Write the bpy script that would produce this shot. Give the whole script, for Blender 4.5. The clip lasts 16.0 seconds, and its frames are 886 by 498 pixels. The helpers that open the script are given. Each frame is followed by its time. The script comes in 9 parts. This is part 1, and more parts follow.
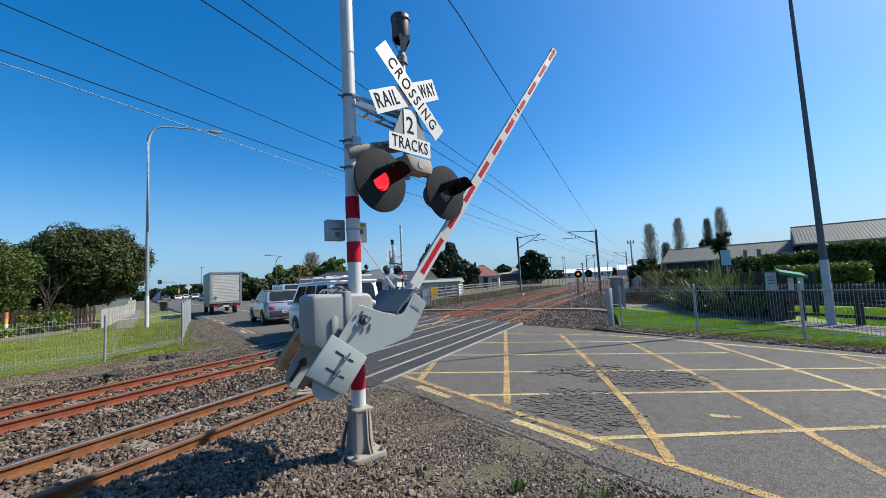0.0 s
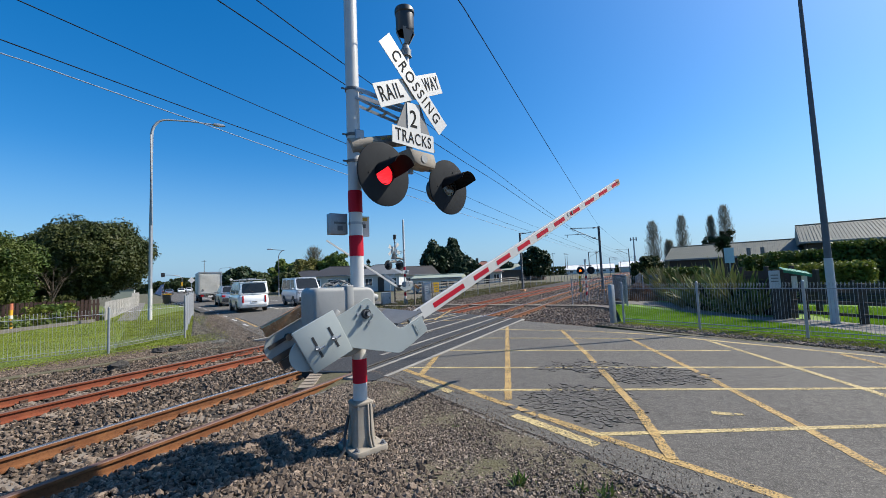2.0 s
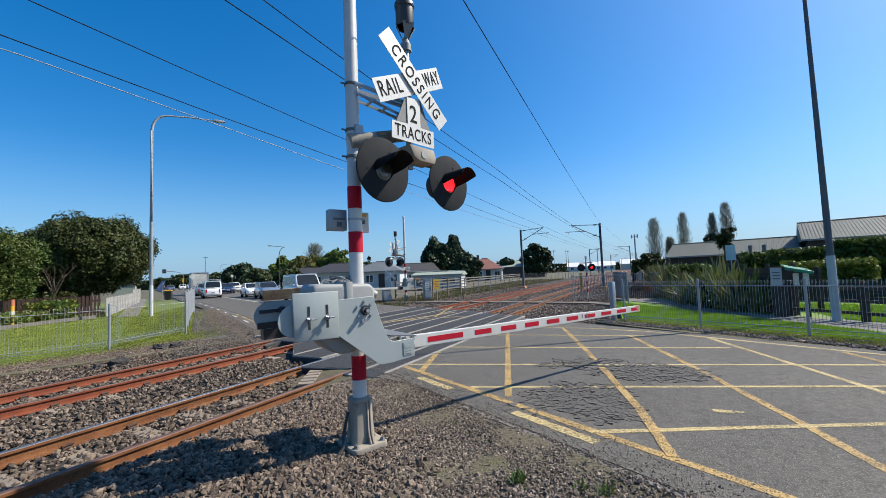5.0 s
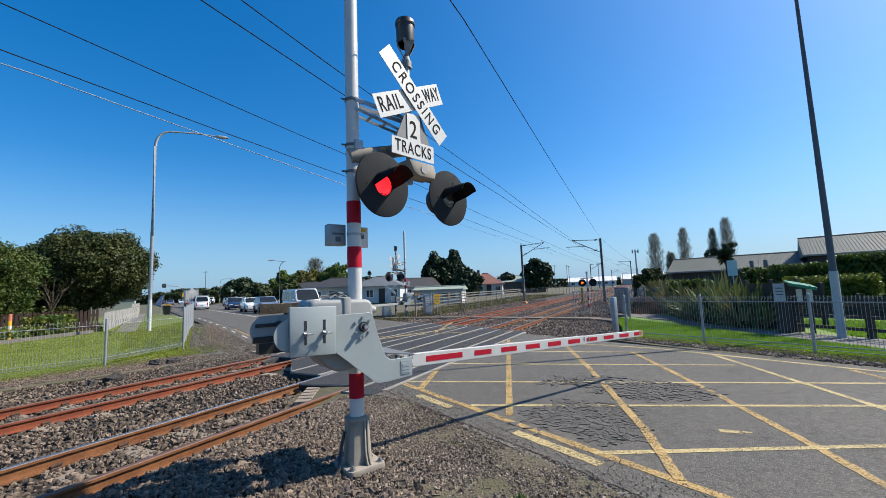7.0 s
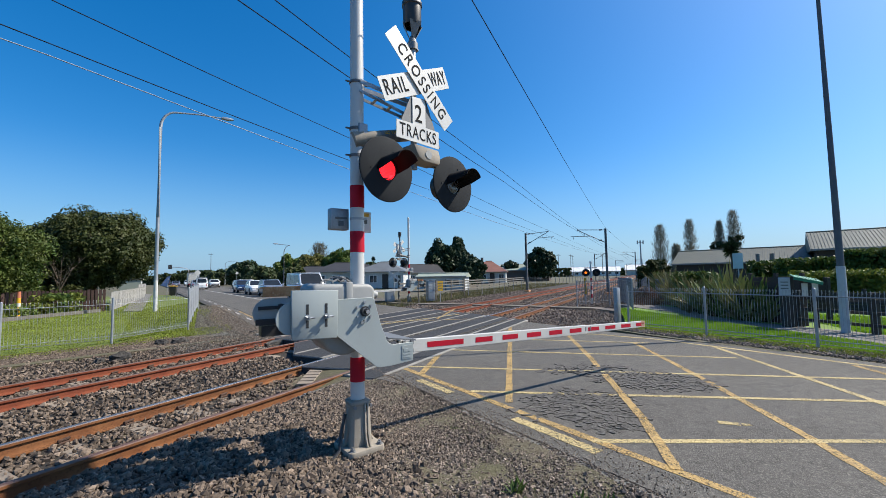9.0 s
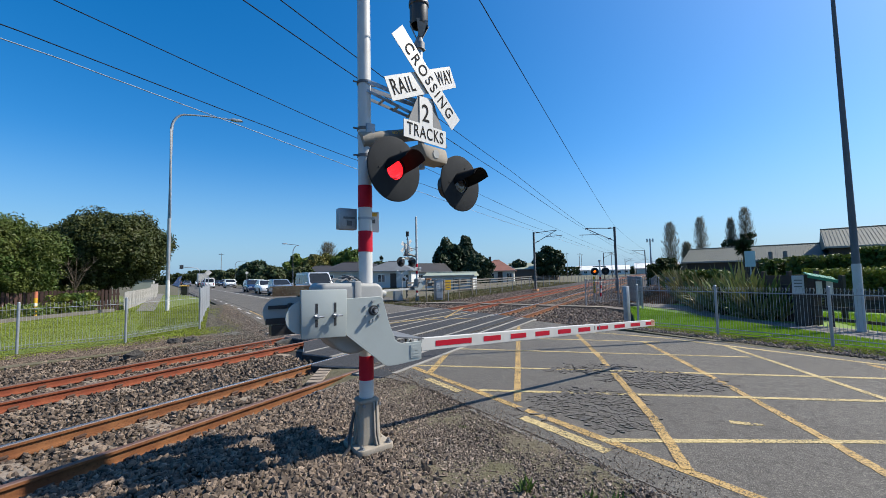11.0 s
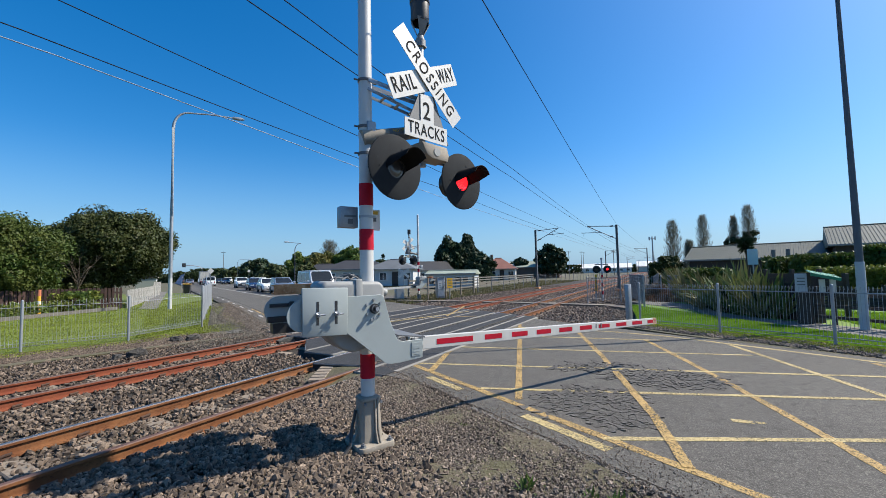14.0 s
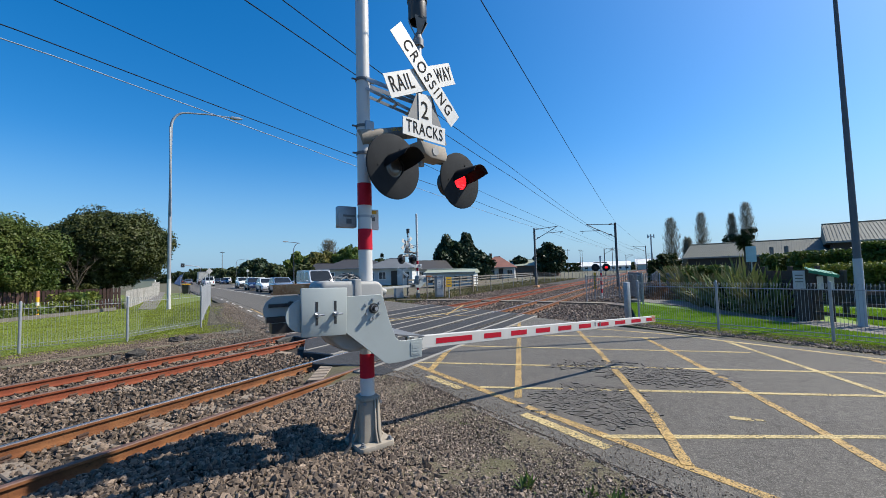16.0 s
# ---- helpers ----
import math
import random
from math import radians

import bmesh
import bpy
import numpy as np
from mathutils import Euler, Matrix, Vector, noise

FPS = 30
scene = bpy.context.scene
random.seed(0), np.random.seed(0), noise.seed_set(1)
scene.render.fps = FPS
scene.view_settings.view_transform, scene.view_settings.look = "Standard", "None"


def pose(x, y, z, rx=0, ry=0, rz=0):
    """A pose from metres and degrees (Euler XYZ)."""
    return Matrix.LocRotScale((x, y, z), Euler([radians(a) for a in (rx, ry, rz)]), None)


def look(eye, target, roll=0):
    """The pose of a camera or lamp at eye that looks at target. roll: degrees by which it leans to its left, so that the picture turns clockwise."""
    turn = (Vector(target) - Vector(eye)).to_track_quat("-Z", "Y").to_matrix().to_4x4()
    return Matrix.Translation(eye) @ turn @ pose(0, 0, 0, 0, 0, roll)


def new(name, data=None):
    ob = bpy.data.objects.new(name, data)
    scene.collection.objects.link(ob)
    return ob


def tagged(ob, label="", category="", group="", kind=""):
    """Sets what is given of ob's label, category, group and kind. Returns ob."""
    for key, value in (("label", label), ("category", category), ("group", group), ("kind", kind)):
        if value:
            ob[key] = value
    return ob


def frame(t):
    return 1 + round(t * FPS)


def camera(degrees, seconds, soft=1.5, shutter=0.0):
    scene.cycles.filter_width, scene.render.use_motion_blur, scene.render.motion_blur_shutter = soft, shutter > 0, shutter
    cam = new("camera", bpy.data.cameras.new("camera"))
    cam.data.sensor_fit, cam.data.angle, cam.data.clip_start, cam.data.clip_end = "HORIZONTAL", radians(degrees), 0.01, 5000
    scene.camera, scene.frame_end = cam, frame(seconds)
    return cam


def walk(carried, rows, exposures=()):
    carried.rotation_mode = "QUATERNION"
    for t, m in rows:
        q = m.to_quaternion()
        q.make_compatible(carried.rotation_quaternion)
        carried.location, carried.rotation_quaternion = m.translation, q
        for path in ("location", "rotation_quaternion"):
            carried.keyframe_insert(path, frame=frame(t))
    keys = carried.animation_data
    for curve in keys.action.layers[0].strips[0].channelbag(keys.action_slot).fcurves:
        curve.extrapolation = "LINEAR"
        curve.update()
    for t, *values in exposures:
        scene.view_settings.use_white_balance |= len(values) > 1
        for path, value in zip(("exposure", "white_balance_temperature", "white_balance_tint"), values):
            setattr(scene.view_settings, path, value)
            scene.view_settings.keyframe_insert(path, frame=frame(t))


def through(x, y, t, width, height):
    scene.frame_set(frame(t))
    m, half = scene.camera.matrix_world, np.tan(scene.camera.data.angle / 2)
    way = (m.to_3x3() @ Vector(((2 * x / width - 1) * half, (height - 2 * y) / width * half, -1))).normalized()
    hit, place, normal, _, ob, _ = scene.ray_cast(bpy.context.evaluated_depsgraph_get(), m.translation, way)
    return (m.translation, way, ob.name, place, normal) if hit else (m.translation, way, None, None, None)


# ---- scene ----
cam = camera(96.5, 16.0, soft=0.65)
PATH = [
    (0, (-0.029, -0.093, 1.628), (0.062, 1.899, 1.789), -2.9),
    (0.5, (-0.03, -0.091, 1.625), (0.056, 1.901, 1.782), -2.8),
    (1, (-0.03, -0.083, 1.624), (0.055, 1.91, 1.775), -2.7),
    (1.5, (-0.03, -0.086, 1.624), (0.05, 1.908, 1.768), -2.5),
    (2, (-0.033, -0.082, 1.62), (0.046, 1.912, 1.759), -2.4),
    (2.5, (-0.026, -0.081, 1.616), (0.049, 1.913, 1.751), -2.3),
    (3, (-0.029, -0.085, 1.62), (0.046, 1.909, 1.75), -2.2),
    (3.5, (-0.032, -0.087, 1.617), (0.042, 1.908, 1.744), -2.3),
    (4, (-0.035, -0.086, 1.618), (0.038, 1.909, 1.739), -2.4),
    (6.5, (0.001, -0.006, 1.614), (0.078, 1.987, 1.774), -2.1),
    (7, (-0.011, -0.014, 1.624), (0.063, 1.975, 1.822), -2.2),
    (7.5, (-0.006, -0.006, 1.616), (0.076, 1.983, 1.803), 0.8),
    (8, (0.013, 0.014, 1.624), (0.093, 2.006, 1.785), -0.7),
    (8.5, (0.005, 0.001, 1.625), (0.065, 1.994, 1.77), -1.0),
    (9, (0.0, 0.005, 1.62), (0.052, 2.0, 1.753), -1.0),
    (11.5, (0.0, -0.004, 1.619), (0.005, 1.992, 1.746), -1.1),
    (12, (0.0, -0.001, 1.622), (0.001, 1.995, 1.745), -1.0),
    (12.5, (0.001, -0.001, 1.621), (0.001, 1.996, 1.745), -1.1),
    (13, (0.0, 0.006, 1.623), (0.0, 2.002, 1.745), -1.1),
    (13.5, (0.007, 0.005, 1.622), (0.006, 2.001, 1.743), -1.2),
    (14, (0.006, 0.001, 1.62), (0.01, 1.998, 1.74), -1.2),
    (14.5, (0.003, 0.001, 1.623), (0.01, 1.997, 1.741), -1.3),
    (15, (0.009, 0.001, 1.625), (0.015, 1.998, 1.742), -1.3),
    (15.5, (0.007, -0.002, 1.627), (0.014, 1.995, 1.74), -1.4),
    (16, (0.008, 0.001, 1.625), (0.017, 1.998, 1.739), -1.5),
]
walk(cam, [(t, look(eye, target, roll)) for t, eye, target, roll in PATH], [(0, 0.58), (16, 0.58)])

# ---- world and sun ----
SUN_DIR = Vector((0.97, 0.17, 1.0)).normalized()          # towards the sun
world = bpy.data.worlds.new("sky")
scene.world = world
world.use_nodes = True
wn = world.node_tree.nodes
sky = wn.new("ShaderNodeTexSky")
sky.sky_type = "NISHITA"
sky.sun_disc = False
sky.sun_elevation = math.asin(SUN_DIR.z)
sky.sun_rotation = math.atan2(SUN_DIR.x, SUN_DIR.y)
sky.air_density, sky.dust_density, sky.ozone_density = 1.0, 1.25, 3.6
wn["Background"].inputs["Strength"].default_value = 0.12
soft_sky = wn.new("ShaderNodeGamma")                      # evens the step from zenith to horizon
soft_sky.inputs["Gamma"].default_value = 0.92
deep = wn.new("ShaderNodeMix")                            # tints the sky: less red and green
deep.data_type, deep.blend_type = "RGBA", "MULTIPLY"
deep.inputs[0].default_value = 1.0
deep.inputs[7].default_value = (0.86, 0.965, 1.07, 1)
world.node_tree.links.new(sky.outputs[0], soft_sky.inputs["Color"])
world.node_tree.links.new(soft_sky.outputs[0], deep.inputs[6])
rich = wn.new("ShaderNodeHueSaturation")
rich.inputs["Saturation"].default_value = 1.36
world.node_tree.links.new(deep.outputs[2], rich.inputs["Color"])
horizon_tint = wn.new("ShaderNodeMix")                          # pale blue mixed into the sky colour low over the horizon, all round
horizon_tint.data_type = "RGBA"
horizon_tint.inputs[7].default_value = (1.65, 3.0, 4.55, 1)
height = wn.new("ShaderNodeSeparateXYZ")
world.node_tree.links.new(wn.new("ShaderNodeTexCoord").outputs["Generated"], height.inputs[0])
low_band = wn.new("ShaderNodeMapRange")
low_band.interpolation_type = "SMOOTHSTEP"
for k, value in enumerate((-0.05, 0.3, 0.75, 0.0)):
    low_band.inputs[k + 1].default_value = value
world.node_tree.links.new(height.outputs["Z"], low_band.inputs[0])
world.node_tree.links.new(low_band.outputs[0], horizon_tint.inputs[0])
world.node_tree.links.new(rich.outputs[0], horizon_tint.inputs[6])
world.node_tree.links.new(horizon_tint.outputs[2], wn["Background"].inputs[0])
sun_data = bpy.data.lights.new("sun", "SUN")
sun_data.energy, sun_data.angle, sun_data.color = 5.0, radians(0.53), (1.0, 0.925, 0.81)
sun = new("sun", sun_data)
sun.matrix_world = look(SUN_DIR * 60, (0, 0, 0))

# ---- plan: rails run along U at offsets along N; the road runs along V at offsets along W ----
U, N = Vector((0.491, 0.871, 0)), Vector((0.871, -0.491, 0))
V, W = Vector((-0.545, 0.839, 0)), Vector((0.839, 0.545, 0))
RAILS = ((-9.18, -8.04), (-5.87, -4.72))                  # far track, near track
RAIL_TURN, ROAD_TURN = -29.4, 33.0                        # turn about z that brings +y onto U or V


def rail_xy(a, n, z=0.0):
    p = U * a + N * n
    return Vector((p.x, p.y, z))


def road_xy(a, w, z=0.0):
    p = V * a + W * w
    return Vector((p.x, p.y, z))


# ---- materials ----
def nodes_of(name):
    m = bpy.data.materials.new(name)
    m.use_nodes = True
    return m, m.node_tree.nodes, m.node_tree.links


def noise_fac(n, l, scale, lo, hi, detail=6.0, coord=None, rough=0.6):
    tx = n.new("ShaderNodeTexNoise")
    tx.inputs["Scale"].default_value, tx.inputs["Detail"].default_value, tx.inputs["Roughness"].default_value = scale, detail, rough
    l.new(coord, tx.inputs["Vector"])
    mr = n.new("ShaderNodeMapRange")
    mr.inputs[1].default_value, mr.inputs[2].default_value = lo, hi
    l.new(tx.outputs[0], mr.inputs[0])
    return mr.outputs[0], tx.outputs[0]


def mix_col(n, l, fac, a, b, mode="MIX"):
    mx = n.new("ShaderNodeMix")
    mx.data_type, mx.blend_type = "RGBA", mode
    if isinstance(fac, float):
        mx.inputs[0].default_value = fac
    else:
        l.new(fac, mx.inputs[0])
    for k, c in ((6, a), (7, b)):
        if isinstance(c, tuple):
            mx.inputs[k].default_value = (*c[:3], 1)
        else:
            l.new(c, mx.inputs[k])
    return mx.outputs[2]


def surface(name, base, second=None, third=None, rough=0.6, metal=0.0, scale=3.0, fine=40.0, bump=0.2, depth=0.01,
            amount=(0.4, 0.65), amount3=(0.55, 0.75), vary=0.0, world_space=False, coat=0.0, spec=0.5, rough_var=0.1):
    """A procedural surface: two colours mixed by a broad noise, a third by a finer one, with grain and bump."""
    m, n, l = nodes_of(name)
    b = n["Principled BSDF"]
    if world_space:
        co = n.new("ShaderNodeNewGeometry").outputs["Position"]
    else:
        co = n.new("ShaderNodeTexCoord").outputs["Object"]
    second = second or tuple(c * 0.75 for c in base)
    f1, _ = noise_fac(n, l, scale, *amount, coord=co)
    col = mix_col(n, l, f1, base, second)
    f2, raw = noise_fac(n, l, fine, *amount3, detail=8.0, coord=co)
    col = mix_col(n, l, f2, col, third or tuple(c * 0.8 for c in base))
    if vary:
        oi = n.new("ShaderNodeObjectInfo")
        hs = n.new("ShaderNodeMapRange")
        hs.inputs[3].default_value, hs.inputs[4].default_value = 1 - vary, 1 + vary
        l.new(oi.outputs["Random"], hs.inputs[0])
        hv = n.new("ShaderNodeHueSaturation")
        l.new(hs.outputs[0], hv.inputs["Value"])
        l.new(col, hv.inputs["Color"])
        col = hv.outputs[0]
    l.new(col, b.inputs["Base Color"])
    b.inputs["Metallic"].default_value = metal
    b.inputs["Coat Weight"].default_value = coat
    b.inputs["Coat Roughness"].default_value = 0.08
    b.inputs["Specular IOR Level"].default_value = spec
    rr = n.new("ShaderNodeMapRange")
    rr.inputs[3].default_value, rr.inputs[4].default_value = max(rough - rough_var, 0.03), min(rough + rough_var, 1)
    l.new(raw, rr.inputs[0])
    l.new(rr.outputs[0], b.inputs["Roughness"])
    if bump:
        bp = n.new("ShaderNodeBump")
        bp.inputs["Strength"].default_value, bp.inputs["Distance"].default_value = bump, depth
        l.new(raw, bp.inputs["Height"])
        l.new(bp.outputs[0], b.inputs["Normal"])
    return m


def leafy(name, a, b2, c, rough=0.5, through=0.25):
    """Leaves whose colour changes from clump to clump and leaf to leaf."""
    m, n, l = nodes_of(name)
    bs = n["Principled BSDF"]
    geo = n.new("ShaderNodeNewGeometry")
    col = mix_col(n, l, geo.outputs["Random Per Island"], a, b2)
    f, _ = noise_fac(n, l, 0.9, 0.42, 0.62, coord=geo.outputs["Position"])
    col = mix_col(n, l, f, col, c)
    l.new(col, bs.inputs["Base Color"])
    bs.inputs["Roughness"].default_value = rough
    bs.inputs["Specular IOR Level"].default_value = 0.2
    tr = n.new("ShaderNodeBsdfTranslucent")
    l.new(col, tr.inputs[0])
    ms = n.new("ShaderNodeMixShader")
    ms.inputs[0].default_value = through
    l.new(bs.outputs[0], ms.inputs[1])
    l.new(tr.outputs[0], ms.inputs[2])
    l.new(ms.outputs[0], n["Material Output"].inputs[0])
    return m


def island_mat(name, a, b2, c, rough=0.85, fine=60.0, bump=0.3):
    """Stones: each piece has a tone of its own."""
    m, n, l = nodes_of(name)
    bs = n["Principled BSDF"]
    geo = n.new("ShaderNodeNewGeometry")
    cr = n.new("ShaderNodeValToRGB")
    cr.color_ramp.elements[0].color = (*a, 1)
    cr.color_ramp.elements[1].color = (*c, 1)
    e = cr.color_ramp.elements.new(0.6)
    e.color = (*b2, 1)
    l.new(geo.outputs["Random Per Island"], cr.inputs[0])
    f, raw = noise_fac(n, l, fine, 0.4, 0.75, coord=geo.outputs["Position"])
    col = mix_col(n, l, f, cr.outputs[0], tuple(x * 0.6 for x in b2))
    l.new(col, bs.inputs["Base Color"])
    bs.inputs["Roughness"].default_value = rough
    bp = n.new("ShaderNodeBump")
    bp.inputs["Strength"].default_value, bp.inputs["Distance"].default_value = bump, 0.01
    l.new(raw, bp.inputs["Height"])
    l.new(bp.outputs[0], bs.inputs["Normal"])
    return m


def worn_paint(name, paint, dirty, wear=(0.5, 0.62), fine=55.0):
    """Road paint, dirtied by tyres and worn away in specks and patches so that the asphalt below shows."""
    m, n, l = nodes_of(name)
    bs = n["Principled BSDF"]
    co = n.new("ShaderNodeNewGeometry").outputs["Position"]
    f1, _ = noise_fac(n, l, 1.7, 0.38, 0.72, coord=co)
    f2, raw = noise_fac(n, l, fine, *wear, detail=10.0, coord=co, rough=0.75)
    f3, _ = noise_fac(n, l, 14.0, 0.45, 0.75, detail=6.0, coord=co)
    l.new(mix_col(n, l, f3, paint, dirty), bs.inputs["Base Color"])
    bs.inputs["Roughness"].default_value = 0.75
    bp = n.new("ShaderNodeBump")
    bp.inputs["Strength"].default_value, bp.inputs["Distance"].default_value = 0.5, 0.004
    l.new(raw, bp.inputs["Height"])
    l.new(bp.outputs[0], bs.inputs["Normal"])
    gone = n.new("ShaderNodeMath")
    gone.operation, gone.use_clamp = "MULTIPLY_ADD", True
    l.new(f2, gone.inputs[0])
    gone.inputs[1].default_value = 0.6
    part_gone = n.new("ShaderNodeMath")
    part_gone.operation = "MULTIPLY"
    part_gone.inputs[1].default_value = 0.35
    l.new(f1, part_gone.inputs[0])
    l.new(part_gone.outputs[0], gone.inputs[2])
    mx = n.new("ShaderNodeMixShader")
    l.new(gone.outputs[0], mx.inputs[0])
    l.new(bs.outputs[0], mx.inputs[1])
    l.new(n.new("ShaderNodeBsdfTransparent").outputs[0], mx.inputs[2])
    l.new(mx.outputs[0], n["Material Output"].inputs[0])
    return m


def glowing(name, col, strength):
    m, n, l = nodes_of(name)
    b = n["Principled BSDF"]
    b.inputs["Base Color"].default_value = (*col, 1)
    b.inputs["Emission Color"].default_value = (*col, 1)
    b.inputs["Emission Strength"].default_value = strength
    b.inputs["Roughness"].default_value = 0.25
    wv = n.new("ShaderNodeTexWave")
    wv.bands_direction = "Z"
    wv.inputs["Scale"].default_value = 22
    l.new(n.new("ShaderNodeTexCoord").outputs["Object"], wv.inputs["Vector"])
    bp = n.new("ShaderNodeBump")
    bp.inputs["Strength"].default_value, bp.inputs["Distance"].default_value = 0.5, 0.003
    l.new(wv.outputs[0], bp.inputs["Height"])
    l.new(bp.outputs[0], b.inputs["Normal"])
    return m


def glassy(name, col, rough=0.06):
    m, n, l = nodes_of(name)
    b = n["Principled BSDF"]
    b.inputs["Base Color"].default_value = (*col, 1)
    b.inputs["Roughness"].default_value = rough
    b.inputs["Specular IOR Level"].default_value = 0.8
    return m


def ribbed_glass(name, col):
    """A dark signal lens with fine moulded ribs."""
    m = glassy(name, col, 0.25)
    n, l = m.node_tree.nodes, m.node_tree.links
    wv = n.new("ShaderNodeTexWave")
    wv.bands_direction = "Z"
    wv.inputs["Scale"].default_value = 24
    l.new(n.new("ShaderNodeTexCoord").outputs["Object"], wv.inputs["Vector"])
    bp = n.new("ShaderNodeBump")
    bp.inputs["Strength"].default_value, bp.inputs["Distance"].default_value = 0.8, 0.004
    l.new(wv.outputs[0], bp.inputs["Height"])
    l.new(bp.outputs[0], n["Principled BSDF"].inputs["Normal"])
    return m


def asphalt_mat(name, base, light, dark, patch):
    m, n, l = nodes_of(name)
    bs = n["Principled BSDF"]
    co = n.new("ShaderNodeNewGeometry").outputs["Position"]
    f1, _ = noise_fac(n, l, 0.35, 0.4, 0.65, coord=co)
    col = mix_col(n, l, f1, base, patch)
    f2, _ = noise_fac(n, l, 9.0, 0.44, 0.68, detail=10.0, coord=co, rough=0.78)
    col = mix_col(n, l, f2, col, dark)
    f4, _ = noise_fac(n, l, 1.4, 0.5, 0.68, detail=9.0, coord=co, rough=0.7)
    half = n.new("ShaderNodeMath")
    half.operation = "MULTIPLY"
    half.inputs[1].default_value = 0.55
    l.new(f4, half.inputs[0])
    col = mix_col(n, l, half.outputs[0], col, dark)
    vo = n.new("ShaderNodeTexVoronoi")
    vo.inputs["Scale"].default_value = 120
    l.new(co, vo.inputs["Vector"])
    f3 = n.new("ShaderNodeMapRange")
    f3.inputs[1].default_value, f3.inputs[2].default_value = 0.66, 1.05
    sep = n.new("ShaderNodeSeparateColor")
    l.new(vo.outputs["Color"], sep.inputs[0])
    l.new(sep.outputs[0], f3.inputs[0])
    col = mix_col(n, l, f3.outputs[0], col, light)
    # cracks
    vc = n.new("ShaderNodeTexVoronoi")
    vc.feature = "DISTANCE_TO_EDGE"
    vc.inputs["Scale"].default_value = 0.9
    wob = n.new("ShaderNodeTexNoise")
    wob.inputs["Scale"].default_value = 3.0
    l.new(co, wob.inputs["Vector"])
    va = n.new("ShaderNodeVectorMath")
    va.operation = "MULTIPLY_ADD"
    va.inputs[1].default_value = (0.5, 0.5, 0.5)
    l.new(wob.outputs[1], va.inputs[0])
    l.new(co, va.inputs[2])
    l.new(va.outputs[0], vc.inputs["Vector"])
    fc = n.new("ShaderNodeMapRange")
    fc.inputs[1].default_value, fc.inputs[2].default_value, fc.inputs[3].default_value, fc.inputs[4].default_value = 0.0, 0.007, 1.0, 0.0
    l.new(vc.outputs["Distance"], fc.inputs[0])
    fk, _ = noise_fac(n, l, 0.5, 0.52, 0.6, coord=co)
    mm = n.new("ShaderNodeMath")
    mm.operation = "MULTIPLY"
    l.new(fc.outputs[0], mm.inputs[0])
    l.new(fk, mm.inputs[1])
    col = mix_col(n, l, mm.outputs[0], col, (0.012, 0.012, 0.012))
    l.new(col, bs.inputs["Base Color"])
    bs.inputs["Roughness"].default_value = 0.85
    bs.inputs["Specular IOR Level"].default_value = 0.35
    bp = n.new("ShaderNodeBump")
    bp.inputs["Strength"].default_value, bp.inputs["Distance"].default_value = 0.7, 0.006
    l.new(vo.outputs["Distance"], bp.inputs["Height"])
    l.new(bp.outputs[0], bs.inputs["Normal"])
    return m


ASPHALT = asphalt_mat("asphalt", (0.0842, 0.0779, 0.0686), (0.195, 0.18, 0.156), (0.0389, 0.0366, 0.0327), (0.106, 0.0988, 0.0857))
PANEL = asphalt_mat("crossing_asphalt", (0.0288, 0.03, 0.032), (0.064, 0.064, 0.064), (0.0224, 0.0224, 0.0236), (0.0371, 0.0371, 0.0384))
CRAZED = asphalt_mat("crazed_asphalt", (0.0738, 0.0689, 0.0615), (0.189, 0.174, 0.152), (0.0369, 0.0344, 0.032), (0.0984, 0.0918, 0.082))
YELLOW = worn_paint("yellow_road_paint", (0.498, 0.331, 0.115), (0.31, 0.21, 0.088), wear=(0.4, 0.63))
YELLOW_PALE = worn_paint("pale_yellow_road_paint", (0.6, 0.47, 0.21), (0.42, 0.33, 0.16), wear=(0.39, 0.61))
WHITE_LINE = worn_paint("white_road_paint", (0.541, 0.533, 0.5), (0.369, 0.361, 0.336), wear=(0.5, 0.68))
SOIL = surface("soil_and_grass", (0.0943, 0.0779, 0.0508), (0.0697, 0.0779, 0.0312), (0.139, 0.115, 0.082), rough=0.95, scale=0.25, fine=9, bump=0.6, depth=0.03, world_space=True)
# Floor tone darkened to stand in for the shade between stones.
BALLAST_FLOOR = surface("ballast_floor", (0.0369, 0.0295, 0.0221), (0.0246, 0.0205, 0.0164), (0.0738, 0.059, 0.0451), rough=0.95, scale=3, fine=22, bump=1.0, depth=0.04, world_space=True)
LAWN_BRIGHT = surface("bright_lawn_soil", (0.107, 0.189, 0.0246), (0.139, 0.221, 0.0328), (0.0738, 0.123, 0.0205), rough=0.95, scale=0.5, fine=14, bump=0.6, depth=0.03, world_space=True)
VERGE = surface("gravelly_verge", (0.106, 0.0877, 0.0536), (0.0788, 0.0736, 0.0324), (0.181, 0.152, 0.0958), rough=0.95, scale=0.8, fine=26, bump=0.9, depth=0.025, world_space=True)
LAWN = surface("lawn_soil", (0.0946, 0.132, 0.0157), (0.127, 0.153, 0.0213), (0.0631, 0.0896, 0.0113), rough=0.95, scale=0.5, fine=14, bump=0.6, depth=0.03, world_space=True)
CONCRETE = surface("concrete", (0.262, 0.246, 0.213), (0.18, 0.168, 0.148), (0.312, 0.295, 0.262), rough=0.9, scale=1.4, fine=30, bump=0.3, depth=0.006, world_space=True)
FOOTPATH = surface("footpath_concrete", (0.155, 0.144, 0.128), (0.117, 0.112, 0.101), (0.192, 0.181, 0.165), rough=0.9, scale=1.4, fine=30, bump=0.3, depth=0.006, world_space=True)
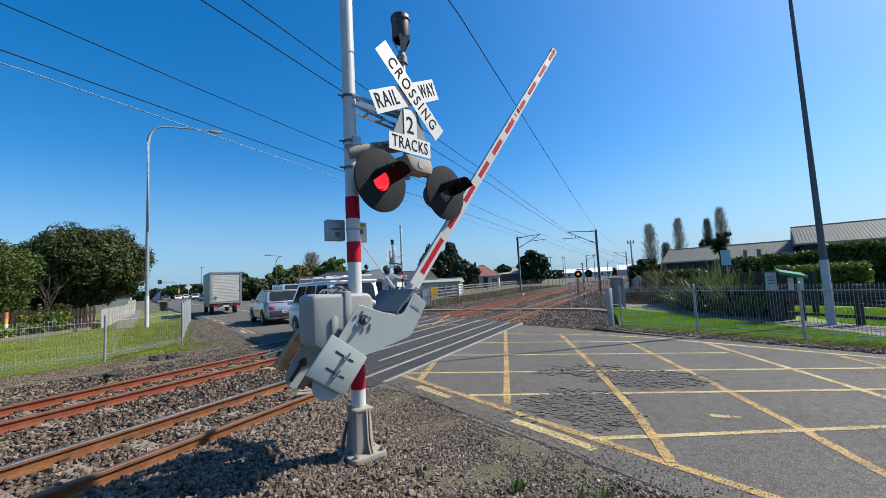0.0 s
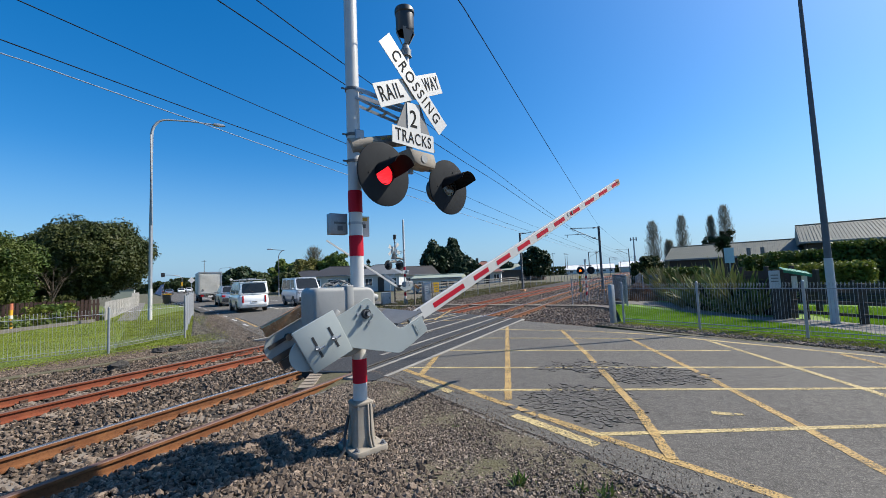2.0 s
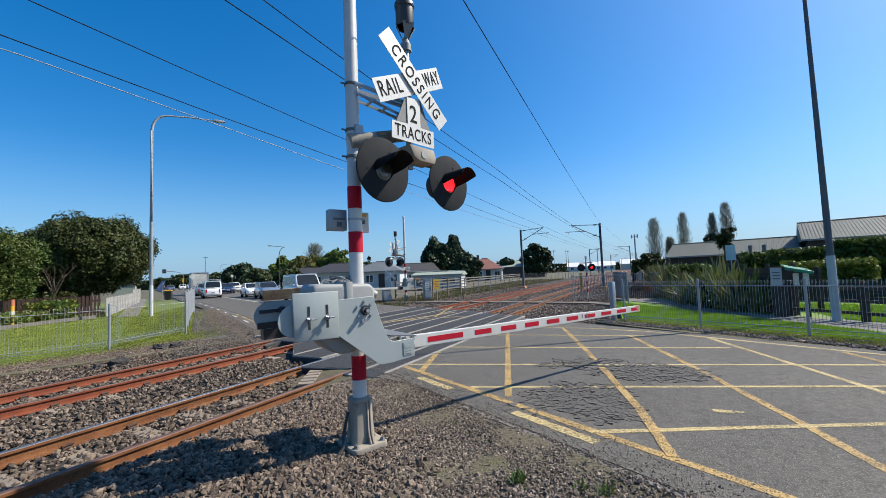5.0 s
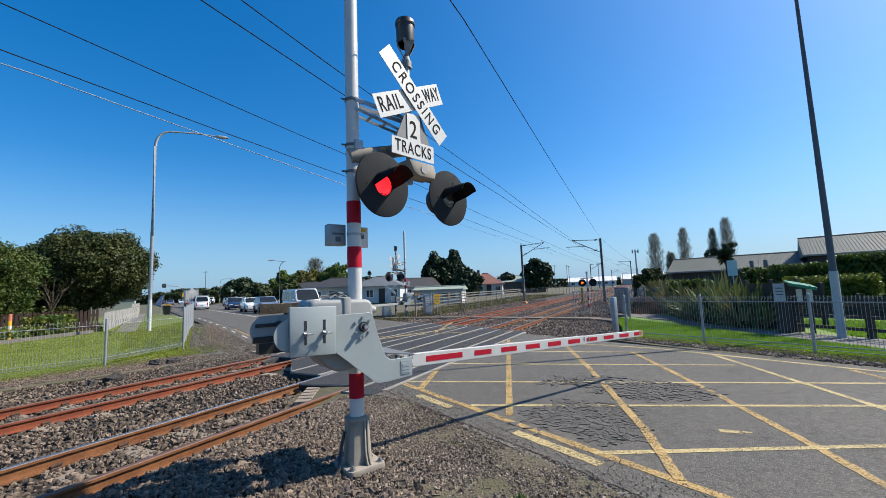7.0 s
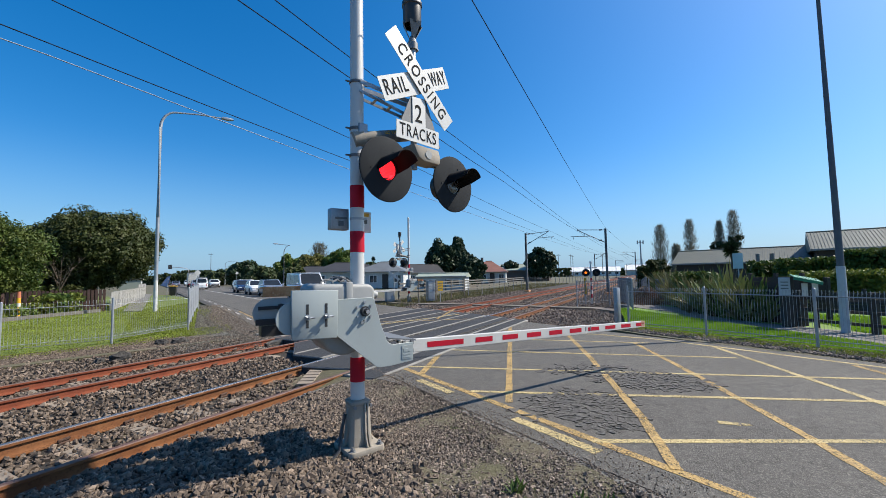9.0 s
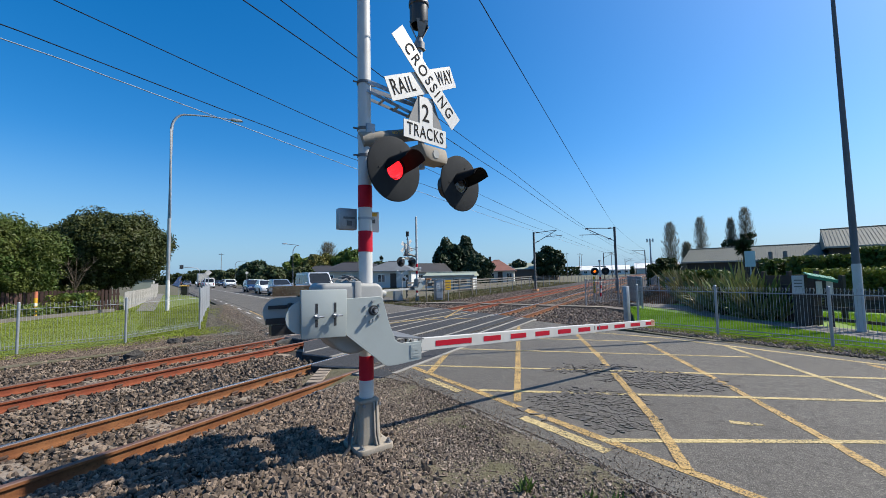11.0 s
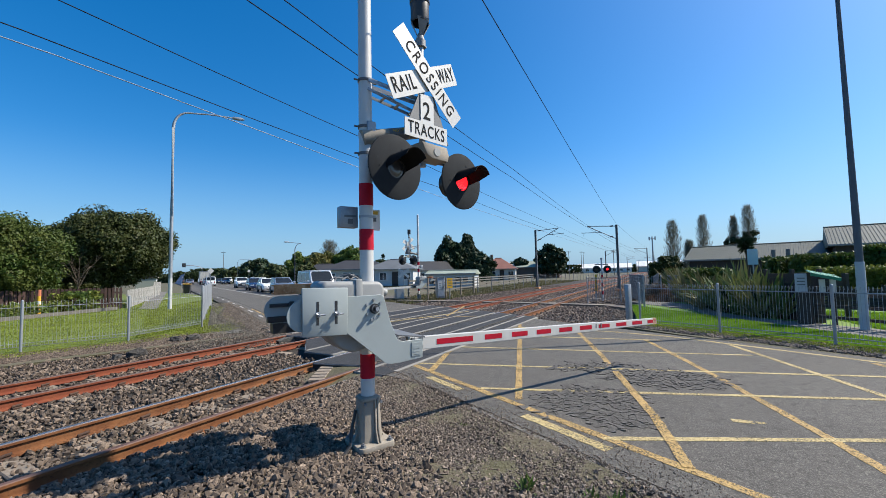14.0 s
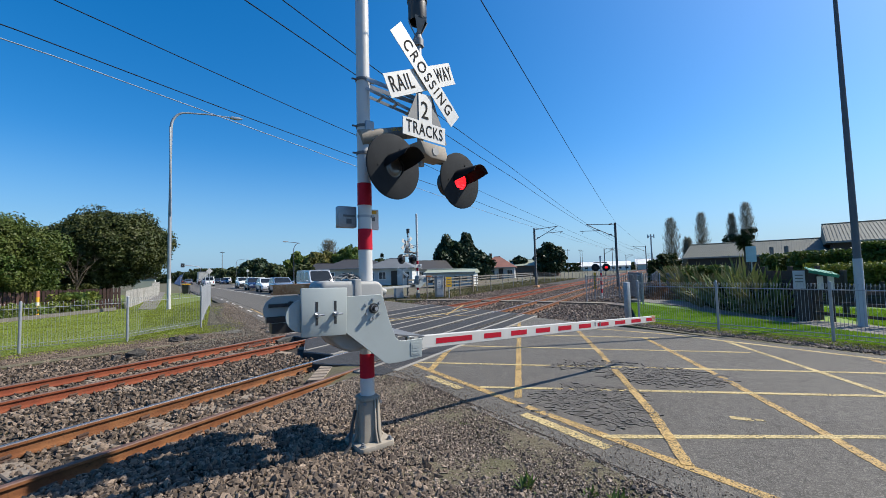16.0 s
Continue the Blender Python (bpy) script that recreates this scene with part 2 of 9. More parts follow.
STONE = island_mat("ballast_stone", (0.0285, 0.0204, 0.0149), (0.139, 0.102, 0.0731), (0.268, 0.201, 0.149))
STONE_PALE = island_mat("pale_ballast_stone", (0.0644, 0.0478, 0.0382), (0.178, 0.132, 0.102), (0.329, 0.252, 0.198))
STONE_DARK = island_mat("dark_gravel", (0.0478, 0.0376, 0.0295), (0.165, 0.13, 0.0982), (0.383, 0.302, 0.233))
RUST = surface("rusty_rail", (0.143, 0.0498, 0.0145), (0.208, 0.0853, 0.028), (0.0606, 0.0219, 0.01), rough=0.85, scale=4, fine=50, bump=0.4, depth=0.003)
RUST_RED = surface("red_rusty_rail", (0.155, 0.0327, 0.0113), (0.203, 0.0536, 0.0187), (0.0688, 0.0177, 0.00906), rough=0.85, scale=4, fine=50, bump=0.4, depth=0.003)
# Paler and shinier than the dull head, to put a glint into one rail.
RAIL_TOP_GLINT = surface("glinting_rail_head", (0.42, 0.335, 0.28), (0.33, 0.25, 0.2), (0.22, 0.14, 0.1), rough=0.27, metal=0.85, scale=5, fine=30, amount3=(0.55, 0.8), bump=0.05, rough_var=0.06)
RAIL_TOP_DULL = surface("dull_rail_head", (0.13, 0.07, 0.05), (0.1, 0.055, 0.04), (0.18, 0.12, 0.095), rough=0.6, metal=0.2, scale=5, fine=30, bump=0.1)
CLIP = surface("rail_clip_iron", (0.082, 0.0451, 0.0287), (0.0574, 0.0328, 0.0246), rough=0.9, scale=20, fine=80)
SLEEPER = surface("sleeper_timber", (0.246, 0.197, 0.148), (0.18, 0.148, 0.115), (0.328, 0.271, 0.213), rough=0.95, scale=3, fine=30, bump=0.5)
WHITE_POLE = surface("white_enamel_pole", (0.533, 0.533, 0.519), (0.475, 0.475, 0.461), (0.359, 0.349, 0.33), rough=0.35, scale=3, fine=14, amount3=(0.62, 0.85), bump=0.05)
GALV = surface("galvanised_steel", (0.344, 0.361, 0.377), (0.279, 0.295, 0.312), (0.41, 0.426, 0.443), rough=0.5, metal=0.55, scale=6, fine=40, bump=0.08)
# Darker than the galvanised steel: a pole's shaded, backlit side put into its colour.
DARK_SHADED_STEEL = surface("dark_shaded_steel", (0.11, 0.12, 0.14), (0.09, 0.1, 0.12), (0.14, 0.15, 0.17), rough=0.75, metal=0.0, scale=3, fine=30, bump=0.08, spec=0.25)
GALV_DARK = surface("weathered_galvanised_steel", (0.205, 0.213, 0.221), (0.156, 0.164, 0.172), (0.262, 0.271, 0.279), rough=0.6, metal=0.4, scale=5, fine=40, bump=0.1)
RED_BAND = surface("red_reflective_band", (0.426, 0.00656, 0.0246), (0.361, 0.00656, 0.0213), (0.492, 0.0164, 0.0328), rough=0.6, scale=5, fine=60, bump=0.05, spec=0.2)
GREY_PAINT = surface("pale_grey_machine_paint", (0.317, 0.353, 0.347), (0.292, 0.324, 0.315), (0.251, 0.279, 0.268), rough=0.45, scale=2.5, fine=30, amount3=(0.62, 0.8), bump=0.06, depth=0.002)
GREY_CAST = surface("grey_cast_housing", (0.283, 0.287, 0.279), (0.252, 0.256, 0.248), (0.204, 0.204, 0.197), rough=0.55, scale=3, fine=45, amount3=(0.6, 0.8), bump=0.12, depth=0.002)
GREY_DARK = surface("dark_grey_steel", (0.13, 0.135, 0.14), (0.1, 0.105, 0.11), (0.18, 0.18, 0.18), rough=0.6, scale=5, fine=40, bump=0.1)
BLACK = surface("black_enamel", (0.022, 0.023, 0.025), (0.03, 0.031, 0.033), (0.045, 0.045, 0.045), rough=0.45, scale=4, fine=30, bump=0.04)
TARGET = surface("faded_black_target_board", (0.024, 0.027, 0.03), (0.02, 0.022, 0.025), (0.036, 0.04, 0.042), rough=0.8, scale=5, fine=25, amount3=(0.6, 0.8), bump=0.05, spec=0.12)
SIGN_WHITE = surface("white_reflective_sheet", (0.563, 0.558, 0.529), (0.514, 0.509, 0.485), (0.456, 0.446, 0.417), rough=0.4, scale=3, fine=20, amount3=(0.62, 0.85), bump=0.02)
SIGN_BLACK = surface("black_lettering", (0.014, 0.014, 0.015), (0.02, 0.02, 0.02), rough=0.8, bump=0.0, spec=0.1)
HOOD_BLACK = surface("matt_black_hood", (0.012, 0.012, 0.013), (0.017, 0.017, 0.018), (0.03, 0.03, 0.03), rough=0.85, scale=4, fine=30, amount3=(0.62, 0.85), bump=0.04, spec=0.12)
CAST_BASE = surface("grey_cast_iron_base", (0.277, 0.243, 0.197), (0.224, 0.197, 0.157), (0.341, 0.305, 0.251), rough=0.75, scale=5, fine=40, bump=0.25, depth=0.004)
BOOM_WHITE = surface("white_boom_paint", (0.543, 0.533, 0.5), (0.485, 0.475, 0.446), (0.378, 0.359, 0.325), rough=0.45, scale=3, fine=18, amount3=(0.64, 0.85), bump=0.04)
RUSTY_STEEL = surface("rust_streaked_steel", (0.574, 0.288, 0.124), (0.331, 0.13, 0.0482), (0.754, 0.519, 0.331), rough=0.85, scale=9, fine=45, bump=0.3)
LIT_RED = glowing("lit_red_lens", (1.0, 0.016, 0.024), 1.25)
LIT_AMBER = glowing("lit_orange_lens", (1.0, 0.16, 0.01), 1.3)
LENS_OFF = ribbed_glass("dark_ribbed_lens", (0.05, 0.045, 0.046))
YELLOW_SIGN = surface("yellow_sign_paint", (0.615, 0.344, 0.0164), (0.558, 0.312, 0.0164), rough=0.5, bump=0.02)
BARK = surface("tree_bark", (0.0738, 0.0574, 0.041), (0.0492, 0.0385, 0.0287), (0.115, 0.0984, 0.0738), rough=0.95, scale=5, fine=30, bump=0.6, depth=0.03)
PALE_WIRE = surface("bright_aluminium_wire", (0.2, 0.24, 0.3), (0.18, 0.22, 0.28), rough=0.5, bump=0.0)
WIRE = surface("tarnished_copper_wire", (0.016, 0.017, 0.02), (0.012, 0.013, 0.015), rough=0.8, bump=0.0, spec=0.1)


# ---- building helpers ----
def link_bm(name, bm, material, parent=None, smooth=False):
    me = bpy.data.meshes.new(name)
    bm.normal_update()
    bm.to_mesh(me)
    bm.free()
    if smooth:
        for p in me.polygons:
            p.use_smooth = True
        me.set_sharp_from_angle(angle=radians(38))
    for mm in (material if isinstance(material, (list, tuple)) else (material,)):
        me.materials.append(mm)
    ob = new(name, me)
    ob.parent = parent
    return ob


def part(name, bm, material, parent, label="", smooth=False):
    ob = link_bm(name, bm, material, parent, smooth)
    return tagged(ob, label=label)


def thing(name, label, category, at=None, group="", kind=""):
    ob = new(name)
    ob.empty_display_size = 0.2
    if at is not None:
        ob.matrix_basis = at
    return tagged(ob, label, category, group, kind)


def box(bm, c, s, turn=None, mat=0):
    m = Matrix.Translation(c) @ (turn or Matrix()) @ Matrix.Diagonal((*s, 1))
    r = bmesh.ops.create_cube(bm, size=1.0, matrix=m)
    for v in r["verts"]:
        for f in v.link_faces:
            f.material_index = mat
    return r["verts"]


def tube(bm, p, q, r, r2=None, seg=12, caps=True, mat=0):
    p, q = Vector(p), Vector(q)
    d = q - p
    m = Matrix.Translation((p + q) / 2) @ d.to_track_quat("Z", "Y").to_matrix().to_4x4()
    o = bmesh.ops.create_cone(bm, cap_ends=caps, segments=seg, radius1=r, radius2=r if r2 is None else r2, depth=d.length, matrix=m)
    for v in o["verts"]:
        for f in v.link_faces:
            f.material_index = mat


def pipe(bm, pts, r, seg=8, mat=0, r_end=None):
    """A round bar swept through the points, joined at the bends."""
    pts = [Vector(p) for p in pts]
    rings = []
    for i, p in enumerate(pts):
        d = (pts[min(i + 1, len(pts) - 1)] - pts[max(i - 1, 0)]).normalized()
        q = d.to_track_quat("Z", "Y")
        rr = r if r_end is None else r + (r_end - r) * i / (len(pts) - 1)
        rings.append([bm.verts.new(p + q @ Vector((rr * math.cos(a), rr * math.sin(a), 0))) for a in (2 * math.pi * k / seg for k in range(seg))])
    for a, b in zip(rings, rings[1:]):
        for k in range(seg):
            f = bm.faces.new((a[k], a[(k + 1) % seg], b[(k + 1) % seg], b[k]))
            f.material_index = mat
    for ring in (rings[0][::-1], rings[-1]):
        bm.faces.new(ring).material_index = mat


def slab(bm, outline, lo, hi, axis="y", mat=0):
    """A plate with the given outline (first two free axes) between lo and hi on the third."""
    def p(a, b, c):
        return (a, c, b) if axis == "y" else ((c, a, b) if axis == "x" else (a, b, c))
    bot = [bm.verts.new(p(a, b, lo)) for a, b in outline]
    top = [bm.verts.new(p(a, b, hi)) for a, b in outline]
    fs = [bm.faces.new(bot[::-1]), bm.faces.new(top)]
    k = len(outline)
    for i in range(k):
        fs.append(bm.faces.new((bot[i], bot[(i + 1) % k], top[(i + 1) % k], top[i])))
    for f in fs:
        f.material_index = mat
    bmesh.ops.recalc_face_normals(bm, faces=fs)
    return fs


def soften(bm, width, seg=2, angle=30):
    ed = [e for e in bm.edges if len(e.link_faces) == 2 and e.calc_face_angle(0) > radians(angle)]
    bmesh.ops.bevel(bm, geom=ed, offset=width, segments=seg, affect="EDGES", profile=0.5, clamp_overlap=True)


def arc(cx, cy, r, a0, a1, k=6):
    return [(cx + r * math.cos(radians(a0 + (a1 - a0) * i / k)), cy + r * math.sin(radians(a0 + (a1 - a0) * i / k))) for i in range(k + 1)]


def sheet(name, f, us, vs, material, kind="structure", label="", category="", bump=0.0, scale=1.0, skirt=0.0, smooth=True):
    """A ground sheet over the grid us x vs; f(u, v) gives x, y, z."""
    vv, ff = [], []
    for u in us:
        for v in vs:
            p = Vector(f(u, v))
            if bump:
                p.z += bump * noise.noise((p.x * scale, p.y * scale, 0.3)) + 0.5 * bump * noise.noise((p.x * scale * 3.1, p.y * scale * 3.1, 4.3))
            vv.append(p)
    k = len(vs)
    for i in range(len(us) - 1):
        for j in range(k - 1):
            ff.append((i * k + j, (i + 1) * k + j, (i + 1) * k + j + 1, i * k + j + 1))
    if skirt:
        rim = [i * k for i in range(len(us))] + [(len(us) - 1) * k + j for j in range(1, k)] + [i * k + k - 1 for i in range(len(us) - 2, -1, -1)] + [j for j in range(k - 2, 0, -1)]
        base = len(vv)
        vv += [Vector((vv[i].x, vv[i].y, vv[i].z - skirt)) for i in rim]
        m = len(rim)
        ff += [(rim[i], base + i, base + (i + 1) % m, rim[(i + 1) % m]) for i in range(m)]
    me = bpy.data.meshes.new(name)
    me.from_pydata(vv, [], ff)
    bm = bmesh.new()
    bm.from_mesh(me)
    bmesh.ops.recalc_face_normals(bm, faces=bm.faces)
    if sum(fc.normal.z for fc in bm.faces) < 0:
        bmesh.ops.reverse_faces(bm, faces=bm.faces)
    bm.to_mesh(me)
    bm.free()
    if smooth:
        for p in me.polygons:
            p.use_smooth = True
        me.set_sharp_from_angle(angle=radians(50))
    me.materials.append(material)
    return tagged(new(name, me), label, category, "", kind)


def steps(a, b, d):
    k = max(1, int(round((b - a) / d)))
    return [a + (b - a) * i / k for i in range(k + 1)]


def lettering(text, size, material, parent, m, squeeze=1.0, thick=0.002, name="lettering", spacing=1.0):
    cu = bpy.data.curves.new(name, "FONT")
    cu.body, cu.size, cu.align_x, cu.align_y, cu.extrude = text, size, "CENTER", "CENTER", thick
    cu.offset, cu.space_character = size * 0.006, spacing
    tmp = bpy.data.objects.new(name, cu)
    me = bpy.data.meshes.new_from_object(tmp)
    bpy.data.objects.remove(tmp)
    me.materials.clear()
    me.materials.append(material)
    me.transform(Matrix.Diagonal((squeeze, 1, 1, 1)))
    ob = new(name, me)
    ob.parent = parent
    ob.matrix_basis = m
    return ob


# ---- ground and road ----
def spread(lo, hi, near, far):
    """Steps that are short near zero and long towards the horizon."""
    out, x, d = [0.0], 0.0, near
    while x < hi:
        x += d
        d = min(d * 1.18, far)
        out.append(x)
    x, d = 0.0, near
    while x > lo:
        x -= d
        d = min(d * 1.18, far)
        out.insert(0, x)
    return out


sheet("ground", lambda x, y: (x, y, -0.2), spread(-2500, 2500, 2.0, 400), spread(-1200, 3500, 2.0, 400), SOIL,
      label="rough soil and grass reaching to the horizon", category="ground", smooth=False)


def bed(a, n):
    edge = min(1.0, max(0.0, (n + 13.4) / 0.7), max(0.0, (-0.3 - n) / 1.6))
    return rail_xy(a, n, -0.21 + 0.04 * edge)


sheet("ballast_bed", bed, steps(-25, 14, 0.3) + steps(15, 230, 3)[0:], steps(-13.4, -0.3, 0.3), BALLAST_FLOOR,
      label="bed under two tracks, its dark tone painted for shaded gaps between stones", category="ballast", bump=0.03, scale=1.6)
def verge_at(a, w):
    p = road_xy(a, w)
    dip = min(1.0, max(0.0, (-2.9 - p.dot(N)) / 1.2))
    dip *= min(1.0, max(0.0, (2.4 - w) / 1.0))
    return (p.x, p.y, -0.05 + 0.046 * max(0, (w - 1.6) / 1.45) ** 1.5 - 0.13 * dip)


VERGE_TOP = sheet("verge", lambda a, w: verge_at(a, w), steps(-7, 7.3, 0.15), steps(-7, 2.9, 0.15), VERGE,
                  label="dark gravelly verge with moss beside the road", category="verge", bump=0.025, scale=2.2)
def bend(a):
    """How far the road drifts to its left beyond the crossing."""
    return -0.0012 * max(0.0, min(a - 18, 18)) ** 2 - 0.042 * max(0.0, a - 36)


road = sheet("road", lambda a, w: road_xy(a, w + bend(a), 0.0), steps(-60, 230, 2.0), [2.98, 4.5, 6.3, 8.0, 9.95], ASPHALT,
             label="worn grey asphalt road over the level crossing", category="road", skirt=0.25, smooth=False)
sheet("road_shoulder", lambda a, w: road_xy(a, w + bend(a) - (0.0 if w > 2.4 else 0.7 * math.exp(-((a - 18.5) / 5.5) ** 2) * (0.8 + 0.35 * noise.noise((a * 0.9, w, 0)))), -0.004 if w > 2.4 else -0.09), steps(11.2, 90, 0.5), [2.2, 2.45, 2.97], ASPHALT,
      label="grey asphalt shoulder with a broken edge", category="road", skirt=0.25, smooth=False)
sheet("road_shoulder", lambda a, w: road_xy(a, w + bend(a), -0.004), steps(24.0, 170, 2.0), [9.96, 11.6, 13.0], ASPHALT,
      label="grey asphalt shoulder beside the waiting traffic", category="road", skirt=0.25, smooth=False)


def marking(bm, pts, width, z=0.005):
    """A painted line through road points (x, y), with ragged edges."""
    g = random.Random(len(pts) * 1000 + int(abs(pts[0][0] * 131 + pts[0][1] * 37)))
    pts = [Vector((x, y, z)) for x, y in pts]
    left, right = [], []
    for p, q in zip(pts, pts[1:]):
        d = (q - p).normalized()
        s = Vector((-d.y, d.x, 0)) * width / 2
        k = min(80, max(2, int((q - p).length / 0.07)))
        for i in range(k + 1 if q is pts[-1] else k):
            c = p.lerp(q, i / k)
            left.append(bm.verts.new(c + s * g.uniform(0.82, 1.06)))
            right.append(bm.verts.new(c - s * g.uniform(0.82, 1.06)))
    for i in range(len(left) - 1):
        f = bm.faces.new((right[i], right[i + 1], left[i + 1], left[i]))
        f.normal_update()
        if f.normal.z < 0:
            f.normal_flip()
    rim = bmesh.ops.extrude_edge_only(bm, edges=[e for e in bm.edges if len(e.link_faces) == 1])
    for v in rim["geom"]:
        if isinstance(v, bmesh.types.BMVert):
            v.co.z -= 0.003


def painted(pts, width, material, label, z=0.005):
    bm = bmesh.new()
    marking(bm, pts, width, 0.0038 + (z - 0.005) * 0.3)
    ob = link_bm("road_marking", bm, material, road)
    return tagged(ob, label=label)


def rd(a, w):
    p = road_xy(a, w)
    return (p.x, p.y)


# edge lines of the keep-clear box and its criss-cross
painted([rd(6.6, 3.42), rd(-12, 3.42)], 0.11, YELLOW, "worn yellow edge line")
painted([rd(6.2, 9.3), rd(5.1, 9.62), rd(-12, 9.45)], 0.11, YELLOW_PALE, "faded yellow edge line")
for a0, a1 in ((5.4, 4.55), (3.33, 2.26)):
    painted([rd(a0, 3.22), rd(a1, 3.22)], 0.13, YELLOW_PALE, "short pale yellow edge dash", 0.009)
for p, q in (((4.57, 9.05), (2.2, 0.4)), ((3.61, 10.96), (1.96, 3.29)), ((2.5, 13.03), (0.93, 5.1)), ((5.96, 8.42), (4.2, -0.5)), ((7.0, 6.55), (5.6, 0.2))):
    if p == (4.57, 9.05):
        painted([p, (4.2, 6.9), (3.98, 5.72), (3.57, 3.73), (3.2, 2.2)], 0.1, YELLOW, "worn yellow criss-cross line", 0.007)
    elif p == (3.61, 10.96):
        painted([p, (2.94, 7.41), (2.78, 6.75)], 0.1, YELLOW, "worn yellow criss-cross line", 0.007)
        painted([(2.7, 6.35), (2.62, 5.95), (2.45, 5.2), (2.29, 4.44), (1.96, 3.29)], 0.1, YELLOW, "worn yellow criss-cross line", 0.028)
    elif p == (5.96, 8.42):
        painted([p, (5.38, 4.95), (4.9, 2.5)], 0.1, YELLOW_PALE, "pale worn yellow criss-cross line", 0.007)
    else:
        painted([p, q], 0.1, YELLOW, "worn yellow criss-cross line", 0.007)
for p, q in (((-0.5, 7.24), (6.9, 5.62)), ((0.5, 5.62), (6.4, 4.6)), ((1.5, 3.89), (5.4, 3.62)), ((0.3, 8.73), (5.6, 7.3)), ((2.0, 11.6), (4.5, 10.3)), ((0.6, 10.4), (4.9, 9.0))):
    painted([p, q], 0.085, YELLOW_PALE, "faded yellow criss-cross line", 0.009)

# ---- level crossing surface and tracks ----
def nose(n):
    """Where the crossing surface begins along the rails, at offset n."""
    for n1, a in ((-9.2, 7.75), (-8.04, 7.4), (-6.85, 6.1), (-5.87, 6.0), (-4.72, 5.3)):
        if n < n1:
            return a
    return 5.12


def crossing_panels():
    """Dark asphalt infill between the rails, with pale concrete strips beside each rail."""
    spans = [(-10.3, -9.27), (-9.1, -8.12), (-7.96, -6.87), (-6.83, -5.95), (-5.79, -4.8), (-4.64, -4.0)]
    for n0, n1 in spans:
        bm = bmesh.new()

        def cut(n, w):                                     # along-rail place where offset n meets road offset w
            return (w - n * N.dot(W)) / U.dot(W)
        a0 = nose((n0 + n1) / 2)
        q = [rail_xy(a, n, 0.006) for a, n in ((a0 + (0.95 if n0 == -7.96 else 0.0), n0), (a0 + (0.2 if n0 == -5.79 else 0.0), n1), (cut(n1, 10.4), n1), (cut(n0, 10.4), n0))]
        top = [bm.verts.new(p) for p in q]
        bot = [bm.verts.new((p.x, p.y, -0.18)) for p in q]
        fs = [bm.faces.new(top), bm.faces.new(bot[::-1])] + [bm.faces.new((bot[i], bot[(i + 1) % 4], top[(i + 1) % 4], top[i])) for i in range(4)]
        bmesh.ops.recalc_face_normals(bm, faces=fs)
        ob = link_bm("crossing_panel", bm, PANEL, road)
        tagged(ob, label="dark asphalt infill between the rails")
        bm = bmesh.new()                                   # dark edge bar along the nose
        p, r_ = rail_xy(a0 + (0.95 if n0 == -7.96 else 0.0), n0 + 0.03), rail_xy(a0 + (0.2 if n0 == -5.79 else 0.0), n1 - 0.03)
        pipe(bm, [(p.x, p.y, -0.012), (r_.x, r_.y, -0.012)], 0.016, seg=6)
        tagged(link_bm("nose_edge", bm, GREY_DARK, road), label="dark edge bar of the crossing panel")
    for n in (-9.3, -8.3, -7.5, -6.85, -5.99, -5.15, -4.5, -3.98, -10.32):
        bm = bmesh.new()
        a0, a1 = max(nose(n - 0.01) - 0.02, (2.95 - n * N.dot(W)) / U.dot(W) if n > -4.3 else 0.0), (10.3 - n * N.dot(W)) / U.dot(W)
        if n in (-7.5, -5.15):
            a0 += 1.6
        q = [rail_xy(a, m, 0.0) for a, m in ((a0, n - 0.042), (a1, n - 0.042), (a1, n + 0.042), (a0, n + 0.042))]
        slab(bm, [(p.x, p.y) for p in q], -0.03, 0.011, axis="z")
        tagged(link_bm("concrete_edge_strip", bm, CONCRETE, road), label="pale concrete strip beside the rail")
    bm = bmesh.new()                                       # rounded corner of the road beside the near rail
    corner = [road_xy(4.6, 2.975), road_xy(5.2, 2.93), road_xy(5.77, 2.8), road_xy(6.15, 2.62), rail_xy(5.12, -4.03), rail_xy(5.46, -4.03)]
    slab(bm, [(p.x, p.y) for p in corner], -0.16, -0.003, axis="z")
    tagged(link_bm("road_corner", bm, ASPHALT, road), label="rounded asphalt corner beside the rail")


crossing_panels()


def rail_mesh(name, a0, a1, head, side):
    """Flat-bottomed rail: foot, web and rounded head, along local y."""
    prof = [(-0.062, -0.15), (0.062, -0.15), (0.062, -0.139), (0.012, -0.125), (0.009, -0.11), (0.009, -0.045), (0.033, -0.034), (0.035, -0.008), (0.026, 0.0),
            (-0.026, 0.0), (-0.035, -0.008), (-0.033, -0.034), (-0.009, -0.045), (-0.009, -0.11), (-0.012, -0.125), (-0.062, -0.139)]
    bm = bmesh.new()
    ends = [[bm.verts.new((x, y, z)) for x, z in prof] for y in steps(a0, a1, 12.0)]
    k = len(prof)
    for a, b in zip(ends, ends[1:]):
        for i in range(k):
            f = bm.faces.new((a[i], b[i], b[(i + 1) % k], a[(i + 1) % k]))
            f.material_index = 0 if i in (8, 7, 9) else 1
    bm.faces.new(ends[0])
    bm.faces.new(ends[-1][::-1])
    bmesh.ops.recalc_face_normals(bm, faces=bm.faces)
    me = bpy.data.meshes.new(name)
    bm.to_mesh(me)
    bm.free()
    me.materials.append(head)
    me.materials.append(side)
    return me


def small_mesh(name, build, material):
    bm = bmesh.new()
    build(bm)
    bmesh.ops.recalc_face_normals(bm, faces=bm.faces)
    me = bpy.data.meshes.new(name)
    bm.to_mesh(me)
    bm.free()
    me.materials.append(material)
    return me


